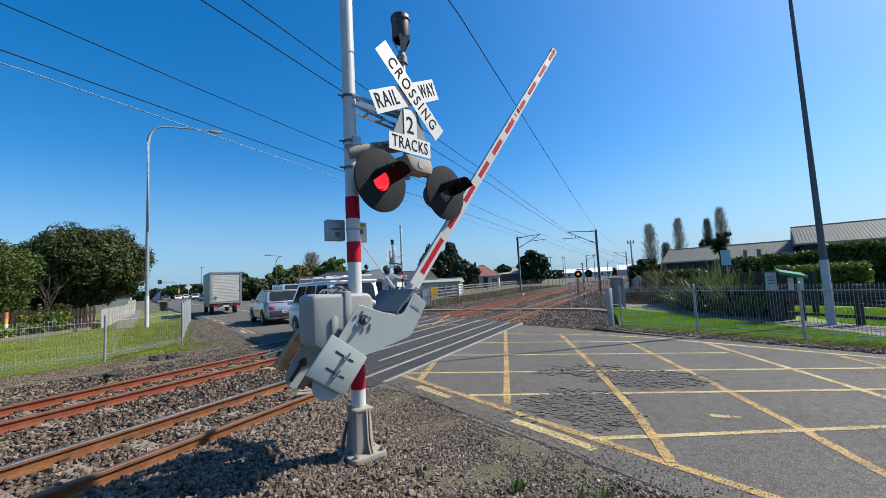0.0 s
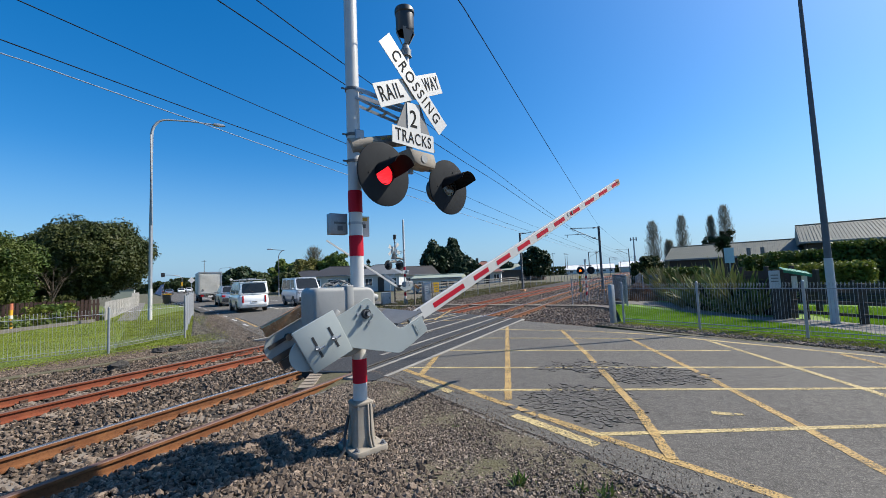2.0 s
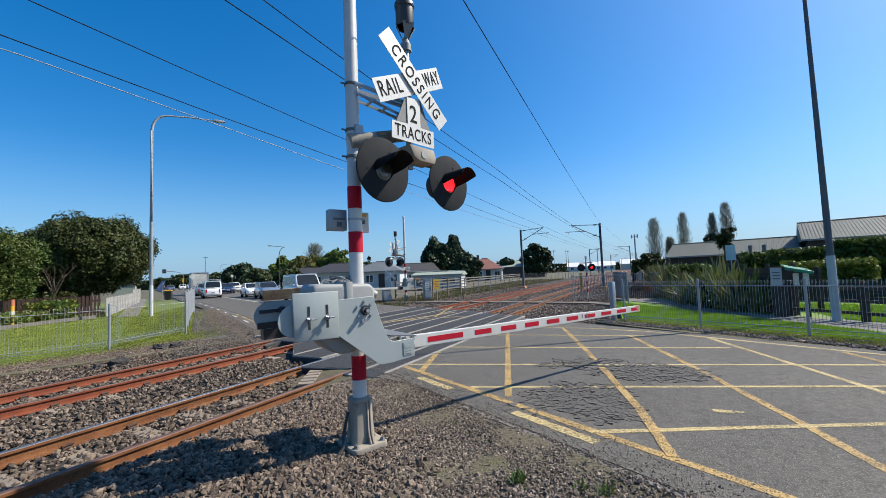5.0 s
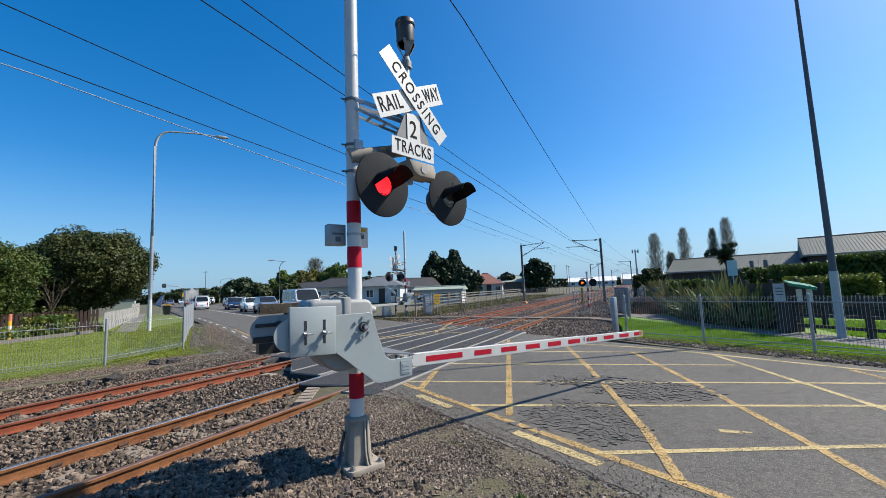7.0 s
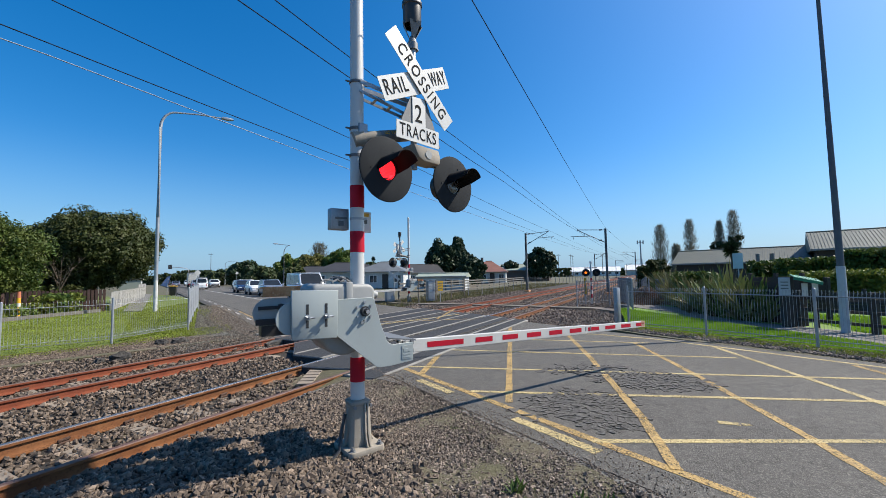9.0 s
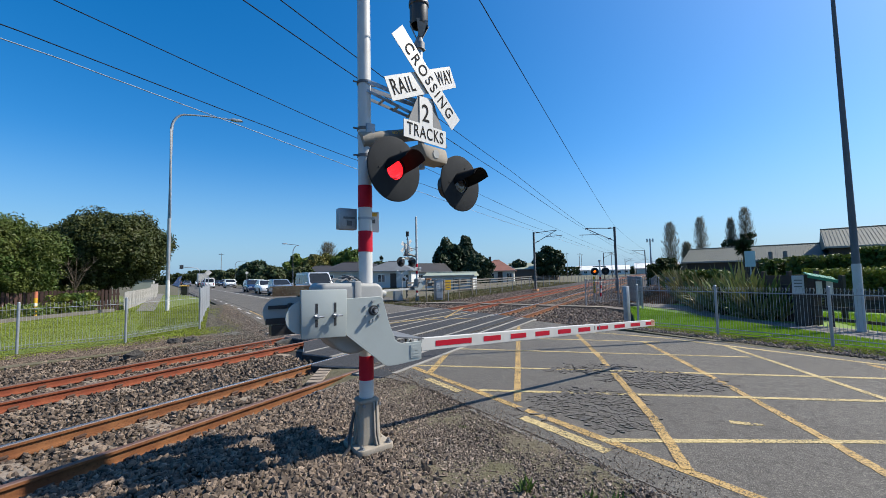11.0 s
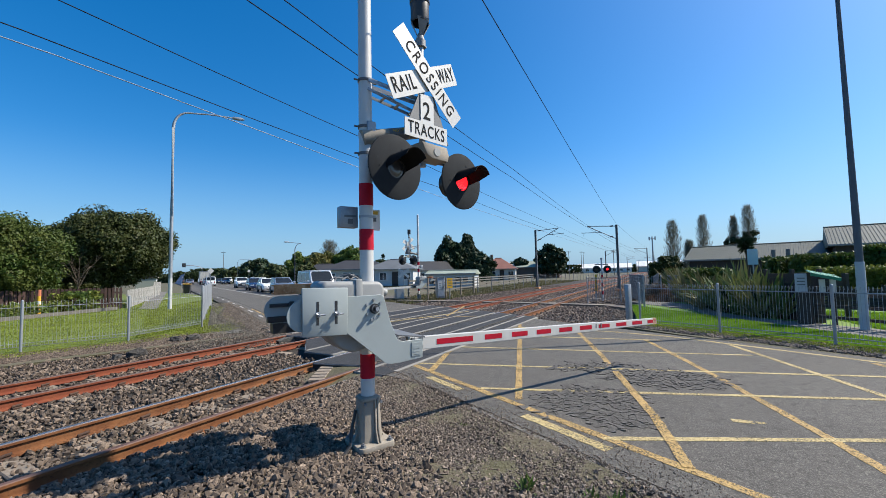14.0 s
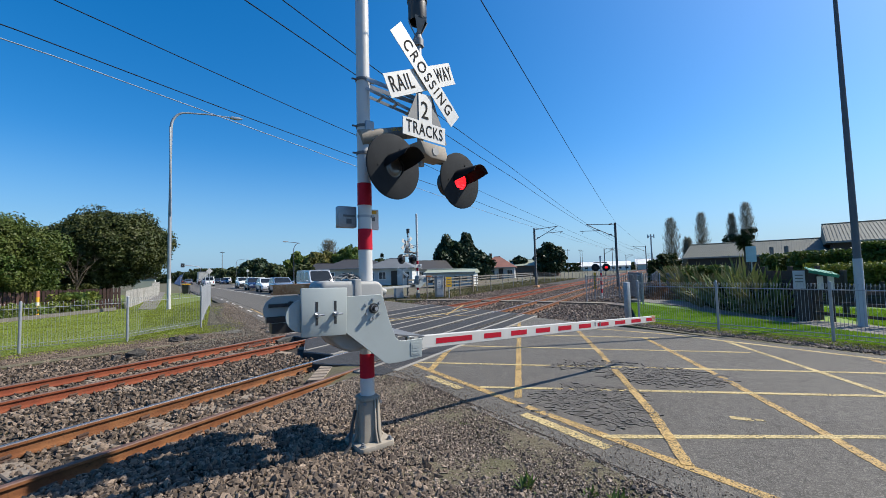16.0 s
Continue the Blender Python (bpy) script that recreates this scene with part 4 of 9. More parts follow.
        box(bm, (x, -0.032, z), (0.035, 0.02, 0.045))
        part("boom_clamp", bm, GALV_DARK, arm, "small dark clamp")
    ARMS.append(arm)
    # equipment boxes on the pole
    bm = bmesh.new()
    box(bm, (-0.15, 0.13, 2.205), (0.19, 0.1, 0.215))
    soften(bm, 0.008, 2)
    jb = part("junction_box", bm, GALV, g, "small grey junction box", True)
    for z_, w_, h_ in ((2.215, 0.12, 0.02), (2.16, 0.05, 0.05)):
        bm = bmesh.new()
        box(bm, (-0.14, 0.076, z_), (w_, 0.012, h_))
        part("bracket_slot", bm, GREY_DARK, jb, "dark bracket on the box")
    bm = bmesh.new()
    box(bm, (0.12, 0.1, 2.19), (0.14, 0.03, 0.215))
    soften(bm, 0.004, 1)
    part("notice_plate", bm, SIGN_WHITE, g, "small white notice plate")
    bm = bmesh.new()
    box(bm, (0.125, 0.083, 2.265), (0.075, 0.006, 0.035))
    part("notice_label", bm, YELLOW_SIGN, g, "yellow label")
    bm = bmesh.new()
    box(bm, (0.12, 0.083, 2.195), (0.05, 0.006, 0.045))
    part("notice_print", bm, GREY_DARK, g)
    # light and sign assembly on its own mast
    A = Matrix.Translation((0.646, -0.181, 0)) @ pose(0, 0, 0, 0, 0, 12)

    def put(ob):
        ob.matrix_basis = A
        return ob
    bm = bmesh.new()
    tube(bm, (0, 0.10, 2.78), (0, 0.10, 4.2), 0.036, seg=18)
    put(part("mast", bm, GALV, g, "galvanised sign mast", True))
    # bell
    bm = bmesh.new()
    prof = [(0.0, 4.70), (0.106, 4.695), (0.113, 4.68), (0.113, 4.635), (0.104, 4.625), (0.102, 4.42), (0.098, 4.41), (0.09, 4.415), (0.085, 4.6)]
    k = 26
    rings = [[bm.verts.new((r * math.cos(t), 0.1 + r * math.sin(t), z)) for t in (2 * math.pi * i / k for i in range(k))] for r, z in prof[1:]]
    for a, b in zip(rings, rings[1:]):
        for i in range(k):
            bm.faces.new((a[i], b[i], b[(i + 1) % k], a[(i + 1) % k]))
    bm.faces.new(rings[0])
    bm.faces.new(rings[-1][::-1])
    bmesh.ops.recalc_face_normals(bm, faces=bm.faces)
    put(part("bell", bm, BLACK, g, "dark bell canister on top of the mast", True))
    bm = bmesh.new()
    for t in (10, 130, 250):                               # tapering straps under the canister
        r_ = Matrix.Translation((0, 0.1, 0)) @ Matrix.Rotation(radians(t), 4, "Z")
        q = [bm.verts.new(r_ @ Vector(c)) for c in ((0.1, -0.07, 4.43), (0.1, 0.07, 4.43), (0.036, 0.02, 4.27), (0.036, -0.02, 4.27), (0.093, -0.066, 4.43), (0.093, 0.066, 4.43), (0.029, 0.018, 4.27), (0.029, -0.018, 4.27))]
        for f in ((0, 1, 2, 3), (7, 6, 5, 4), (0, 4, 5, 1), (1, 5, 6, 2), (2, 6, 7, 3), (3, 7, 4, 0)):
            bm.faces.new([q[i] for i in f])
    tube(bm, (0, 0.1, 4.30), (0, 0.1, 4.5), 0.012, seg=8)
    tube(bm, (0, 0.1, 4.20), (0, 0.1, 4.29), 0.058, 0.025, seg=18)
    tube(bm, (0, 0.1, 4.13), (0, 0.1, 4.205), 0.06, 0.062, seg=18)
    tube(bm, (0.05, 0.1, 4.165), (0.085, 0.1, 4.165), 0.012, seg=6)
    put(part("bell_bracket", bm, GALV_DARK, g, "grey bell bracket", True))
    # crossed boards
    def board(cx, cz, length_, width, ang, y, texts):
        m = A @ Matrix.Translation((cx, y, cz)) @ pose(0, 0, 0, 0, -ang, 0)
        b = bmesh.new()
        box(b, (0, 0, 0), (length_, 0.006, width))
        soften(b, 0.002, 1)
        ob = part("sign_board", b, SIGN_WHITE, g, "white crossing board with black letters")
        ob.matrix_basis = m
        for text, x, size, sq, sp in texts:
            lettering(text, size, SIGN_BLACK, ob, Matrix.Translation((x, -0.005, 0)) @ pose(0, 0, 0, 90, 0, 0), sq, 0.001, spacing=sp)
    if lights:
        board(-0.054, 3.70, 1.053, 0.245, 25.5, -0.01, (("RAIL", -0.315, 0.225, 0.68, 1.15), ("WAY", 0.365, 0.215, 0.52, 1.12)))
        board(0.003, 3.736, 1.16, 0.212, -42.5, -0.03, (("CROSSING", 0.025, 0.19, 0.8, 1.3),))
    else:
        board(-0.054, 3.70, 1.053, 0.245, 25.5, -0.01, ())
        board(0.003, 3.736, 1.16, 0.212, -42.5, -0.03, ())
    bm = bmesh.new()
    slab(bm, [(-0.13, 3.53), (0.09, 3.56), (0.31, 3.06), (-0.345, 3.06)], -0.004, 0.004)
    put(part("sign_backing", bm, GREY_DARK, g, "dark triangular sign backing"))
    bm = bmesh.new()
    slab(bm, [(-0.115, 3.53), (0.075, 3.55), (0.075, 3.235), (0.28, 3.235), (0.275, 3.04), (-0.34, 3.04), (-0.337, 3.225), (-0.115, 3.235)], -0.014, -0.006)
    tracks = put(part("tracks_sign", bm, SIGN_WHITE, g, "white plate reading 2 TRACKS in black"))
    if lights:
        lettering("2", 0.27, SIGN_BLACK, tracks, Matrix.Translation((-0.03, -0.016, 3.35)) @ pose(0, 0, 0, 90, 0, 0), 0.85, 0.001)
        lettering("TRACKS", 0.185, SIGN_BLACK, tracks, Matrix.Translation((-0.03, -0.016, 3.135)) @ pose(0, 0, 0, 90, 0, 0), 0.72, 0.001, spacing=1.12)
    # junction casting and cross arm
    bm = bmesh.new()
    slab(bm, [(-0.17, 2.99), (-0.1, 2.86), (-0.02, 2.83), (0.21, 2.83), (0.23, 2.9), (0.2, 2.99)], -0.09, 0.12)
    soften(bm, 0.015, 2)
    put(part("cross_arm_box", bm, CAST_BASE, g, "grey cast junction box between the lights", True))
    bm = bmesh.new()
    tube(bm, (0.04, -0.092, 2.91), (0.04, -0.097, 2.91), 0.045, seg=20)
    put(part("round_badge", bm, GREY_CAST, g, "plain round badge", True))
    bm = bmesh.new()
    tube(bm, (-0.5, 0.08, 2.84), (0.5, 0.08, 2.88), 0.03, seg=14)
    for s in (-0.472, 0.495):
        tube(bm, (s, 0.08, 2.70), (s, 0.08, 2.9), 0.035, seg=12)
    put(part("cross_arm", bm, GALV, g, "grey steel cross arm", True))
    # brackets to the pole
    c = A @ Vector((0, 0.1, 3.02))
    bm = bmesh.new()
    tube(bm, (-0.03, -0.02, 3.02), (c.x, c.y, 3.17), 0.066, seg=20)
    tube(bm, (-0.05, -0.02, 3.0), (0.06, -0.03, 3.03), 0.088, seg=20)
    part("main_bracket", bm, CAST_BASE, g, "thick grey pipe bracket", True)
    bm = bmesh.new()
    d = Vector((c.x, c.y, 3.17)) - Vector((-0.03, -0.02, 3.02))
    for f0, f1 in ((0.4, 0.72),):
        p0, p1 = Vector((-0.03, -0.02, 3.02)) + d * f0, Vector((-0.03, -0.02, 3.02)) + d * f1
        tube(bm, p0, p1, 0.0672, seg=20, caps=False)
    lab = part("bracket_label", bm, GREY_DARK, g, "dark worn label on the pipe", True)
    if lights:
        along = d.normalized()
        mid_ = Vector((-0.03, -0.02, 3.02)) + d * 0.56 + Vector((0, -0.067, 0.024)).normalized() * 0.069
        turn_ = Matrix.Rotation(math.atan2(along.y, along.x), 4, "Z") @ Matrix.Rotation(-math.asin(along.z), 4, "Y")
        lettering("NO STEP", 0.05, YELLOW_SIGN, lab, Matrix.Translation(mid_) @ turn_ @ pose(0, 0, 0, 70, 0, 0), 0.8, 0.001)
    for z0, z1, wide_ in ((3.62, 3.5, 0.045), (3.52, 3.33, 0.03)):
        for dy in (-0.07, 0.07):                           # flat bars from the pole to the sign mast
            p0, p1 = Vector((0, dy, z0)), Vector((c.x, c.y + dy * 0.6, z1))
            q = (p1 - p0)
            bm = bmesh.new()
            box(bm, (0, 0, 0), (q.length, 0.008, wide_))
            ob = part("brace", bm, GALV, g, "slanting flat steel brace")
            ob.matrix_basis = Matrix.Translation((p0 + p1) / 2) @ Matrix.Rotation(math.atan2(q.y, q.x), 4, "Z") @ Matrix.Rotation(-math.asin(q.z / q.length), 4, "Y")
    for f_ in (0.3, 0.55, 0.8):
        bm = bmesh.new()
        z_ = 3.52 + (3.33 - 3.52) * f_
        tube(bm, (c.x * f_, c.y * f_ - 0.07, z_), (c.x * f_, c.y * f_ + 0.07, z_), 0.014, seg=8)
        part("brace_rung", bm, GALV, g, "", True)
    bm = bmesh.new()
    box(bm, (0.035, -0.06, 3.08), (0.1, 0.05, 0.2))
    soften(bm, 0.01, 1)
    part("clamp_block", bm, GALV, g, "pale steel clamp block on the pole", True)
    for z in (3.62, 3.13, 2.85):
        bm = bmesh.new()
        tube(bm, (0, 0, z - 0.014), (0, 0, z + 0.014), 0.0765, seg=22)
        tube(bm, (-0.12, 0, z), (0.12, 0, z), 0.01, seg=6)
        part("pole_clamp", bm, GREY_DARK, g, "dark steel pole clamp", True)
    for s, state in ((-0.472, 0), (0.495, 1)):
        rot, base = signal_head(g, A, (s, -0.03, 2.67))
        LENS_ROTORS.append((rot, base, state))
    return g


GATE_AT = Matrix.Translation((-0.76, 4.0, 0.0)) @ pose(0, 0, 0, 0, 0, 33)
barrier_gate(GATE_AT, "white pole barrier gate with flashing lights and crossed signs")
FAR_AT = Matrix.Translation((-1.62, 26.6, -0.15)) @ pose(0, 0, 0, 0, 0, 213)
barrier_gate(FAR_AT, "distant barrier gate seen from behind, beyond the tracks", length=6.0, lights=False)

# ---- street furniture and fences ----
DRIVES = []
rng = np.random.default_rng(7)


def scatter_mesh(name, verts, faces, material, label, category, kind="stuff", smooth=False, parent=None):
    me = bpy.data.meshes.new(name)
    me.from_pydata(verts.tolist() if hasattr(verts, "tolist") else verts, [], faces.tolist() if hasattr(faces, "tolist") else faces)
    for mm in (material if isinstance(material, tuple) else (material,)):
        me.materials.append(mm)
    ob = new(name, me)
    ob.parent = parent
    return tagged(ob, label, category, "", kind)


GOLD = (1 + 5 ** 0.5) / 2
STONE_V = np.array([(-1, GOLD, 0), (1, GOLD, 0), (-1, -GOLD, 0), (1, -GOLD, 0), (0, -1, GOLD), (0, 1, GOLD), (0, -1, -GOLD), (0, 1, -GOLD), (GOLD, 0, -1), (GOLD, 0, 1), (-GOLD, 0, -1), (-GOLD, 0, 1)]) * 0.5
STONE_F = np.array([(0, 11, 5), (0, 5, 1), (0, 1, 7), (0, 7, 10), (0, 10, 11), (1, 5, 9), (5, 11, 4), (11, 10, 2), (10, 7, 6), (7, 1, 8),
                    (3, 9, 4), (3, 4, 2), (3, 2, 6), (3, 6, 8), (3, 8, 9), (4, 9, 5), (2, 4, 11), (6, 2, 10), (8, 6, 7), (9, 8, 1)])
GRIT_V = np.array([(-1, -1, -1), (1, -1, -1), (0, 1, -1), (-0.9, 0.6, 0.8), (1, 0.3, 0.7), (0, -1, 0.9)]) * 0.7
GRIT_F = np.array([(0, 2, 1), (3, 5, 4), (0, 1, 5), (1, 4, 5), (1, 2, 4), (2, 3, 4), (2, 0, 3), (0, 5, 3)])


def stones(name, pts, size, material, label, seed, grit=False):
    """Angular broken stones: jittered many-sided lumps, each turned its own way."""
    g = np.random.default_rng(seed)
    k = len(pts)
    pts = np.asarray(pts)
    sv, sf = (GRIT_V, GRIT_F) if grit else (STONE_V, STONE_F)
    m = len(sv)
    v = sv[None] * (1 + g.uniform(-0.5, 0.36, (k, m, 1))) + g.uniform(-0.15, 0.15, (k, m, 3))
    v = v * (size * g.choice([0.55, 0.75, 0.95, 1.15, 1.45], k, p=[0.28, 0.32, 0.26, 0.11, 0.03]))[:, None, None] * g.uniform(0.55, 1.25, (k, 1, 3))
    a, b = g.uniform(0, 6.28, k), g.uniform(-0.9, 0.9, k)
    ca, sa, cb, sb = np.cos(a), np.sin(a), np.cos(b), np.sin(b)
    R = np.zeros((k, 3, 3))
    R[:, 0, 0], R[:, 0, 1], R[:, 1, 0], R[:, 1, 1], R[:, 2, 2] = ca, -sa, sa, ca, 1
    T = np.zeros((k, 3, 3))
    T[:, 0, 0], T[:, 1, 1], T[:, 1, 2], T[:, 2, 1], T[:, 2, 2] = 1, cb, -sb, sb, cb
    v = np.einsum("kij,kjl,knl->kni", R, T, v) + pts[:, None, :]
    f = sf[None] + (np.arange(k) * m)[:, None, None]
    return scatter_mesh(name, v.reshape(-1, 3), f.reshape(-1, 3), material, label, "ballast stones")


def rail_points(k, a0, a1, n0, n1, z, seed, keep=None):
    g = np.random.default_rng(seed)
    a, n = g.uniform(a0, a1, k), g.uniform(n0, n1, k)
    x, y = U.x * a + N.x * n, U.y * a + N.y * n
    w = W.x * x + W.y * y
    ok = (a < np.select([n < -9.2, n < -8.04, n < -6.85, n < -5.87, n < -4.72], [7.7, 7.35, 6.05, 5.95, 5.28], 5.05)) & (w < 2.9) | (w > np.where(a > 9, 10.3, 10.75))
    for pair in RAILS:
        for r in pair:
            ok &= np.abs(n - r) > 0.075
    if keep is not None:
        ok &= keep(a, n, x, y, w)
    zz = np.full(k, z) + g.uniform(-0.02, 0.018, k) + 0.055 * np.clip((n + 4.1) / 1.2, 0, 1) * (a < 9)
    for pair in RAILS:
        mid = sum(pair) / 2
        zz -= 0.02 * (np.abs(n - mid) < 0.95)
    return np.stack([x, y, zz], 1)[ok]


def dist_keep(d0, d1):
    return lambda a, n, x, y, w: (np.hypot(x, y) >= d0) & (np.hypot(x, y) < d1) & ((n < -2.6) | (w < 1.6) | (a > 9))


stones("ballast_stones", rail_points(95000, -5, 12, -13.0, 0.2, -0.128, 1, dist_keep(2.0, 7.6)), 0.034, STONE, "loose grey and brown crushed stone near the camera's side of the tracks", 11)
stones("ballast_stones", rail_points(60000, -4, 14, -13.2, -1.0, -0.125, 2, dist_keep(7.6, 15)), 0.038, STONE, "loose grey and brown crushed stone between the tracks", 12, True)
stones("ballast_stones", rail_points(30000, 12.0, 46, -12.6, -1.2, -0.125, 3, dist_keep(12, 60)), 0.055, STONE_PALE, "loose crushed stone along the tracks beyond the road", 13, True)


def verge_points(k, seed, a0, a1, w0, w1):
    g = np.random.default_rng(seed)
    a, w = g.uniform(a0, a1, k), g.uniform(w0, w1, k)
    x, y = V.x * a + W.x * w, V.y * a + W.y * w
    n = N.x * x + N.y * y
    z = -0.05 + 0.046 * np.maximum(0, (w - 1.6) / 1.45) ** 1.5
    dens = np.clip((3.3 - w) / 1.2, 0.55, 1) 
    ok = (n > -4.45) & (g.uniform(0, 1, k) < dens) & (np.hypot(x + 0.76, y - 4.0) > 0.2)
    return np.stack([x, y, z + 0.004], 1)[ok]


VG = verge_points(105000, 21, -1.0, 6.8, 0.6, 2.97)
vg_w = VG[:, 0] * W.x + VG[:, 1] * W.y
VG = VG[np.random.default_rng(28).uniform(0, 1, len(VG)) < np.clip((vg_w - 0.4) / 1.4, 0.2, 1)]
stones("verge_gravel", VG, 0.0155, STONE_DARK, "brown fine gravel on the verge beside the road", 22, True)
VS = verge_points(34000, 23, -0.5, 7.2, -1.5, 2.25)
vs_w = VS[:, 0] * W.x + VS[:, 1] * W.y
VS = VS[np.random.default_rng(29).uniform(0, 1, len(VS)) < np.clip((2.1 - vs_w) / 1.0, 0.06, 1)]
stones("verge_stones", VS, 0.032, STONE, "scattered larger broken stones round the pole", 24)
gg = np.random.default_rng(25)
ga, gw = gg.uniform(-1.5, 6.6, 5200), 2.95 + 0.5 * gg.uniform(0, 1, 5200) ** 2.2
ROAD_GRIT = np.stack([V.x * ga + W.x * gw, V.y * ga + W.y * gw, np.full(5200, 0.004)], 1)
stones("road_grit", ROAD_GRIT, 0.008, STONE_DARK, "fine grit along the road edge", 26, True)

# pale concrete edging strip along the near road edge
bm = bmesh.new()
a = 3.9
while a > -8:
    b = a - random.uniform(0.7, 1.3)
    q = [rd(a, 2.90), rd(b + 0.012, 2.90), rd(b + 0.012, 2.975), rd(a, 2.975)]
    slab(bm, q, -0.12, -0.004 + random.uniform(-0.004, 0.003), axis="z")
    a = b
tagged(link_bm("kerb", bm, FOOTPATH), "flush concrete edging strip beside the road", "kerb", "", "structure")


# crazed and broken patches in the asphalt
# Dark colour for the gaps between plates: their shade is painted, not cast.
GAP_DARK = surface("black_crack_gap", (0.0306, 0.0279, 0.0236), (0.0488, 0.0432, 0.0362), (0.0195, 0.0182, 0.0167), rough=0.95, scale=6, fine=60, bump=0.4, depth=0.004, world_space=True)


def crack_cell(c, others):
    """The cell of points nearer to c than to the others."""
    cell = [(c[0] - 0.12, c[1] - 0.12), (c[0] + 0.12, c[1] - 0.12), (c[0] + 0.12, c[1] + 0.12), (c[0] - 0.12, c[1] + 0.12)]
    for o in others:
        nx, ny = o[0] - c[0], o[1] - c[1]
        lim = (o[0] ** 2 + o[1] ** 2 - c[0] ** 2 - c[1] ** 2) / 2
        out = []
        for p, q in zip(cell, cell[1:] + cell[:1]):
            dp, dq = p[0] * nx + p[1] * ny - lim, q[0] * nx + q[1] * ny - lim
            if dp <= 0:
                out.append(p)
            if dp * dq < 0:
                t = dp / (dp - dq)
                out.append((p[0] + (q[0] - p[0]) * t, p[1] + (q[1] - p[1]) * t))
        cell = out
        if len(cell) < 3:
            break
    return cell


def crazed_patch(cx, cy, rx, ry, turn, seed, size=0.075):
    """Alligator-cracked asphalt: irregular tilted plates over a dark sheet that stands in for shaded gaps."""
    g = random.Random(seed)
    ca, sa = math.cos(radians(turn)), math.sin(radians(turn))
    seeds = []
    k = int(4 * rx * ry / size ** 2)
    for _ in range(k * 4):
        p = (g.uniform(-rx, rx), g.uniform(-ry, ry))
        if all((p[0] - o[0]) ** 2 + (p[1] - o[1]) ** 2 > (size * g.uniform(0.25, 0.7)) ** 2 for o in seeds):
            seeds.append(p)
    # dirt collects the dark sheet that stands for the gaps' shade.
    plates, dirt = bmesh.new(), bmesh.new()
    for c in seeds:
        d = math.hypot(c[0] / rx, c[1] / ry) + 0.25 * noise.noise((c[0] * 2.3, c[1] * 2.3, seed))
        if d > 1.05 - 0.75 * g.random() ** 2:
            continue
        cell = crack_cell(c, [o for o in seeds if o is not c and abs(o[0] - c[0]) < 0.22 and abs(o[1] - c[1]) < 0.22])
        if len(cell) < 3:
            continue
        mx, my = sum(q[0] for q in cell) / len(cell), sum(q[1] for q in cell) / len(cell)

        def at(q, sh):
            x, y = mx + (q[0] - mx) * sh, my + (q[1] - my) * sh
            return (cx + ca * x - sa * y, cy + sa * x + ca * y)
        wide = g.uniform(0.85, 0.96) - 0.06 * max(0.0, 0.5 - d)
        if g.random() < 0.07:
            wide = 0.45
        lift = g.uniform(0.004, 0.01) + 0.008 * max(0.0, 0.7 - d) * g.random()
        fs = slab(plates, [at(q, wide) for q in cell], 0.0, lift, axis="z")
        tx, ty = g.uniform(-0.12, 0.12), g.uniform(-0.12, 0.12)
        for v in fs[1].verts:
            v.co.z += (v.co.x - at((mx, my), 1)[0]) * tx + (v.co.y - at((mx, my), 1)[1]) * ty
        slab(dirt, [at(q, 1.0 if d < 0.75 else 0.97) for q in cell], -0.001, 0.002, axis="z")
    tagged(link_bm("crack_gap", dirt, GAP_DARK, road), "black sheet painted for the shade in the asphalt's cracks", kind="stuff")
    tagged(link_bm("broken_asphalt", plates, CRAZED, road), "crazed asphalt broken into small plates", kind="stuff")


def crack(pts, width, seed):
    """A wandering crack drawn as a thin dark ribbon on the road."""
    g = random.Random(seed)
    bm = bmesh.new()
    left, right = [], []
    pts = [Vector((*p, 0.0022)) for p in pts]
    for p, q in zip(pts, pts[1:]):
        d = (q - p).normalized()
        s = Vector((-d.y, d.x, 0))
        k = max(3, int((q - p).length / 0.05))
        for i in range(k):
            c = p.lerp(q, i / k) + s * g.gauss(0, 0.014)
            w = width * g.uniform(0.3, 1.0) / 2
            left.append(bm.verts.new(c + s * w))
            right.append(bm.verts.new(c - s * w))
    for i in range(len(left) - 1):
        f = bm.faces.new((right[i], right[i + 1], left[i + 1], left[i]))
        f.normal_update()
        if f.normal.z < 0:
            f.normal_flip()
    tagged(link_bm("crack", bm, GAP_DARK, road), label="thin dark crack in the asphalt")


crazed_patch(3.25, 5.95, 0.85, 0.6, -20, 1, 0.075)
crazed_patch(1.8, 5.05, 0.85, 0.55, 20, 2, 0.075)
crazed_patch(2.45, 6.75, 0.7, 0.35, 5, 3, 0.1)
crazed_patch(1.9, 4.35, 0.5, 0.3, 30, 4, 0.08)
for k, (pts, w) in enumerate((([(4.05, 5.85), (4.76, 6.15), (5.5, 6.6), (6.4, 7.2)], 0.014), ([(2.3, 5.0), (2.6, 4.88), (2.96, 4.86), (3.3, 5.05)], 0.011),
                              ([(2.3, 4.7), (2.5, 4.35), (2.45, 4.05)], 0.009), ([(2.5, 5.6), (2.62, 5.75)], 0.02), ([(2.1, 4.6), (2.75, 4.6)], 0.008),
                              ([(1.3, 6.6), (0.9, 7.2), (0.6, 7.9)], 0.01), ([(0.62, 4.65), (0.8, 4.75), (0.95, 5.0)], 0.01), ([(1.35, 3.55), (1.5, 3.7), (1.62, 3.75)], 0.012))):
    crack(pts, w, k + 5)
painted([(0.5, 10.3), (0.23, 8.92), (-0.22, 6.67)], 0.11, YELLOW, "worn yellow criss-cross line", 0.007)
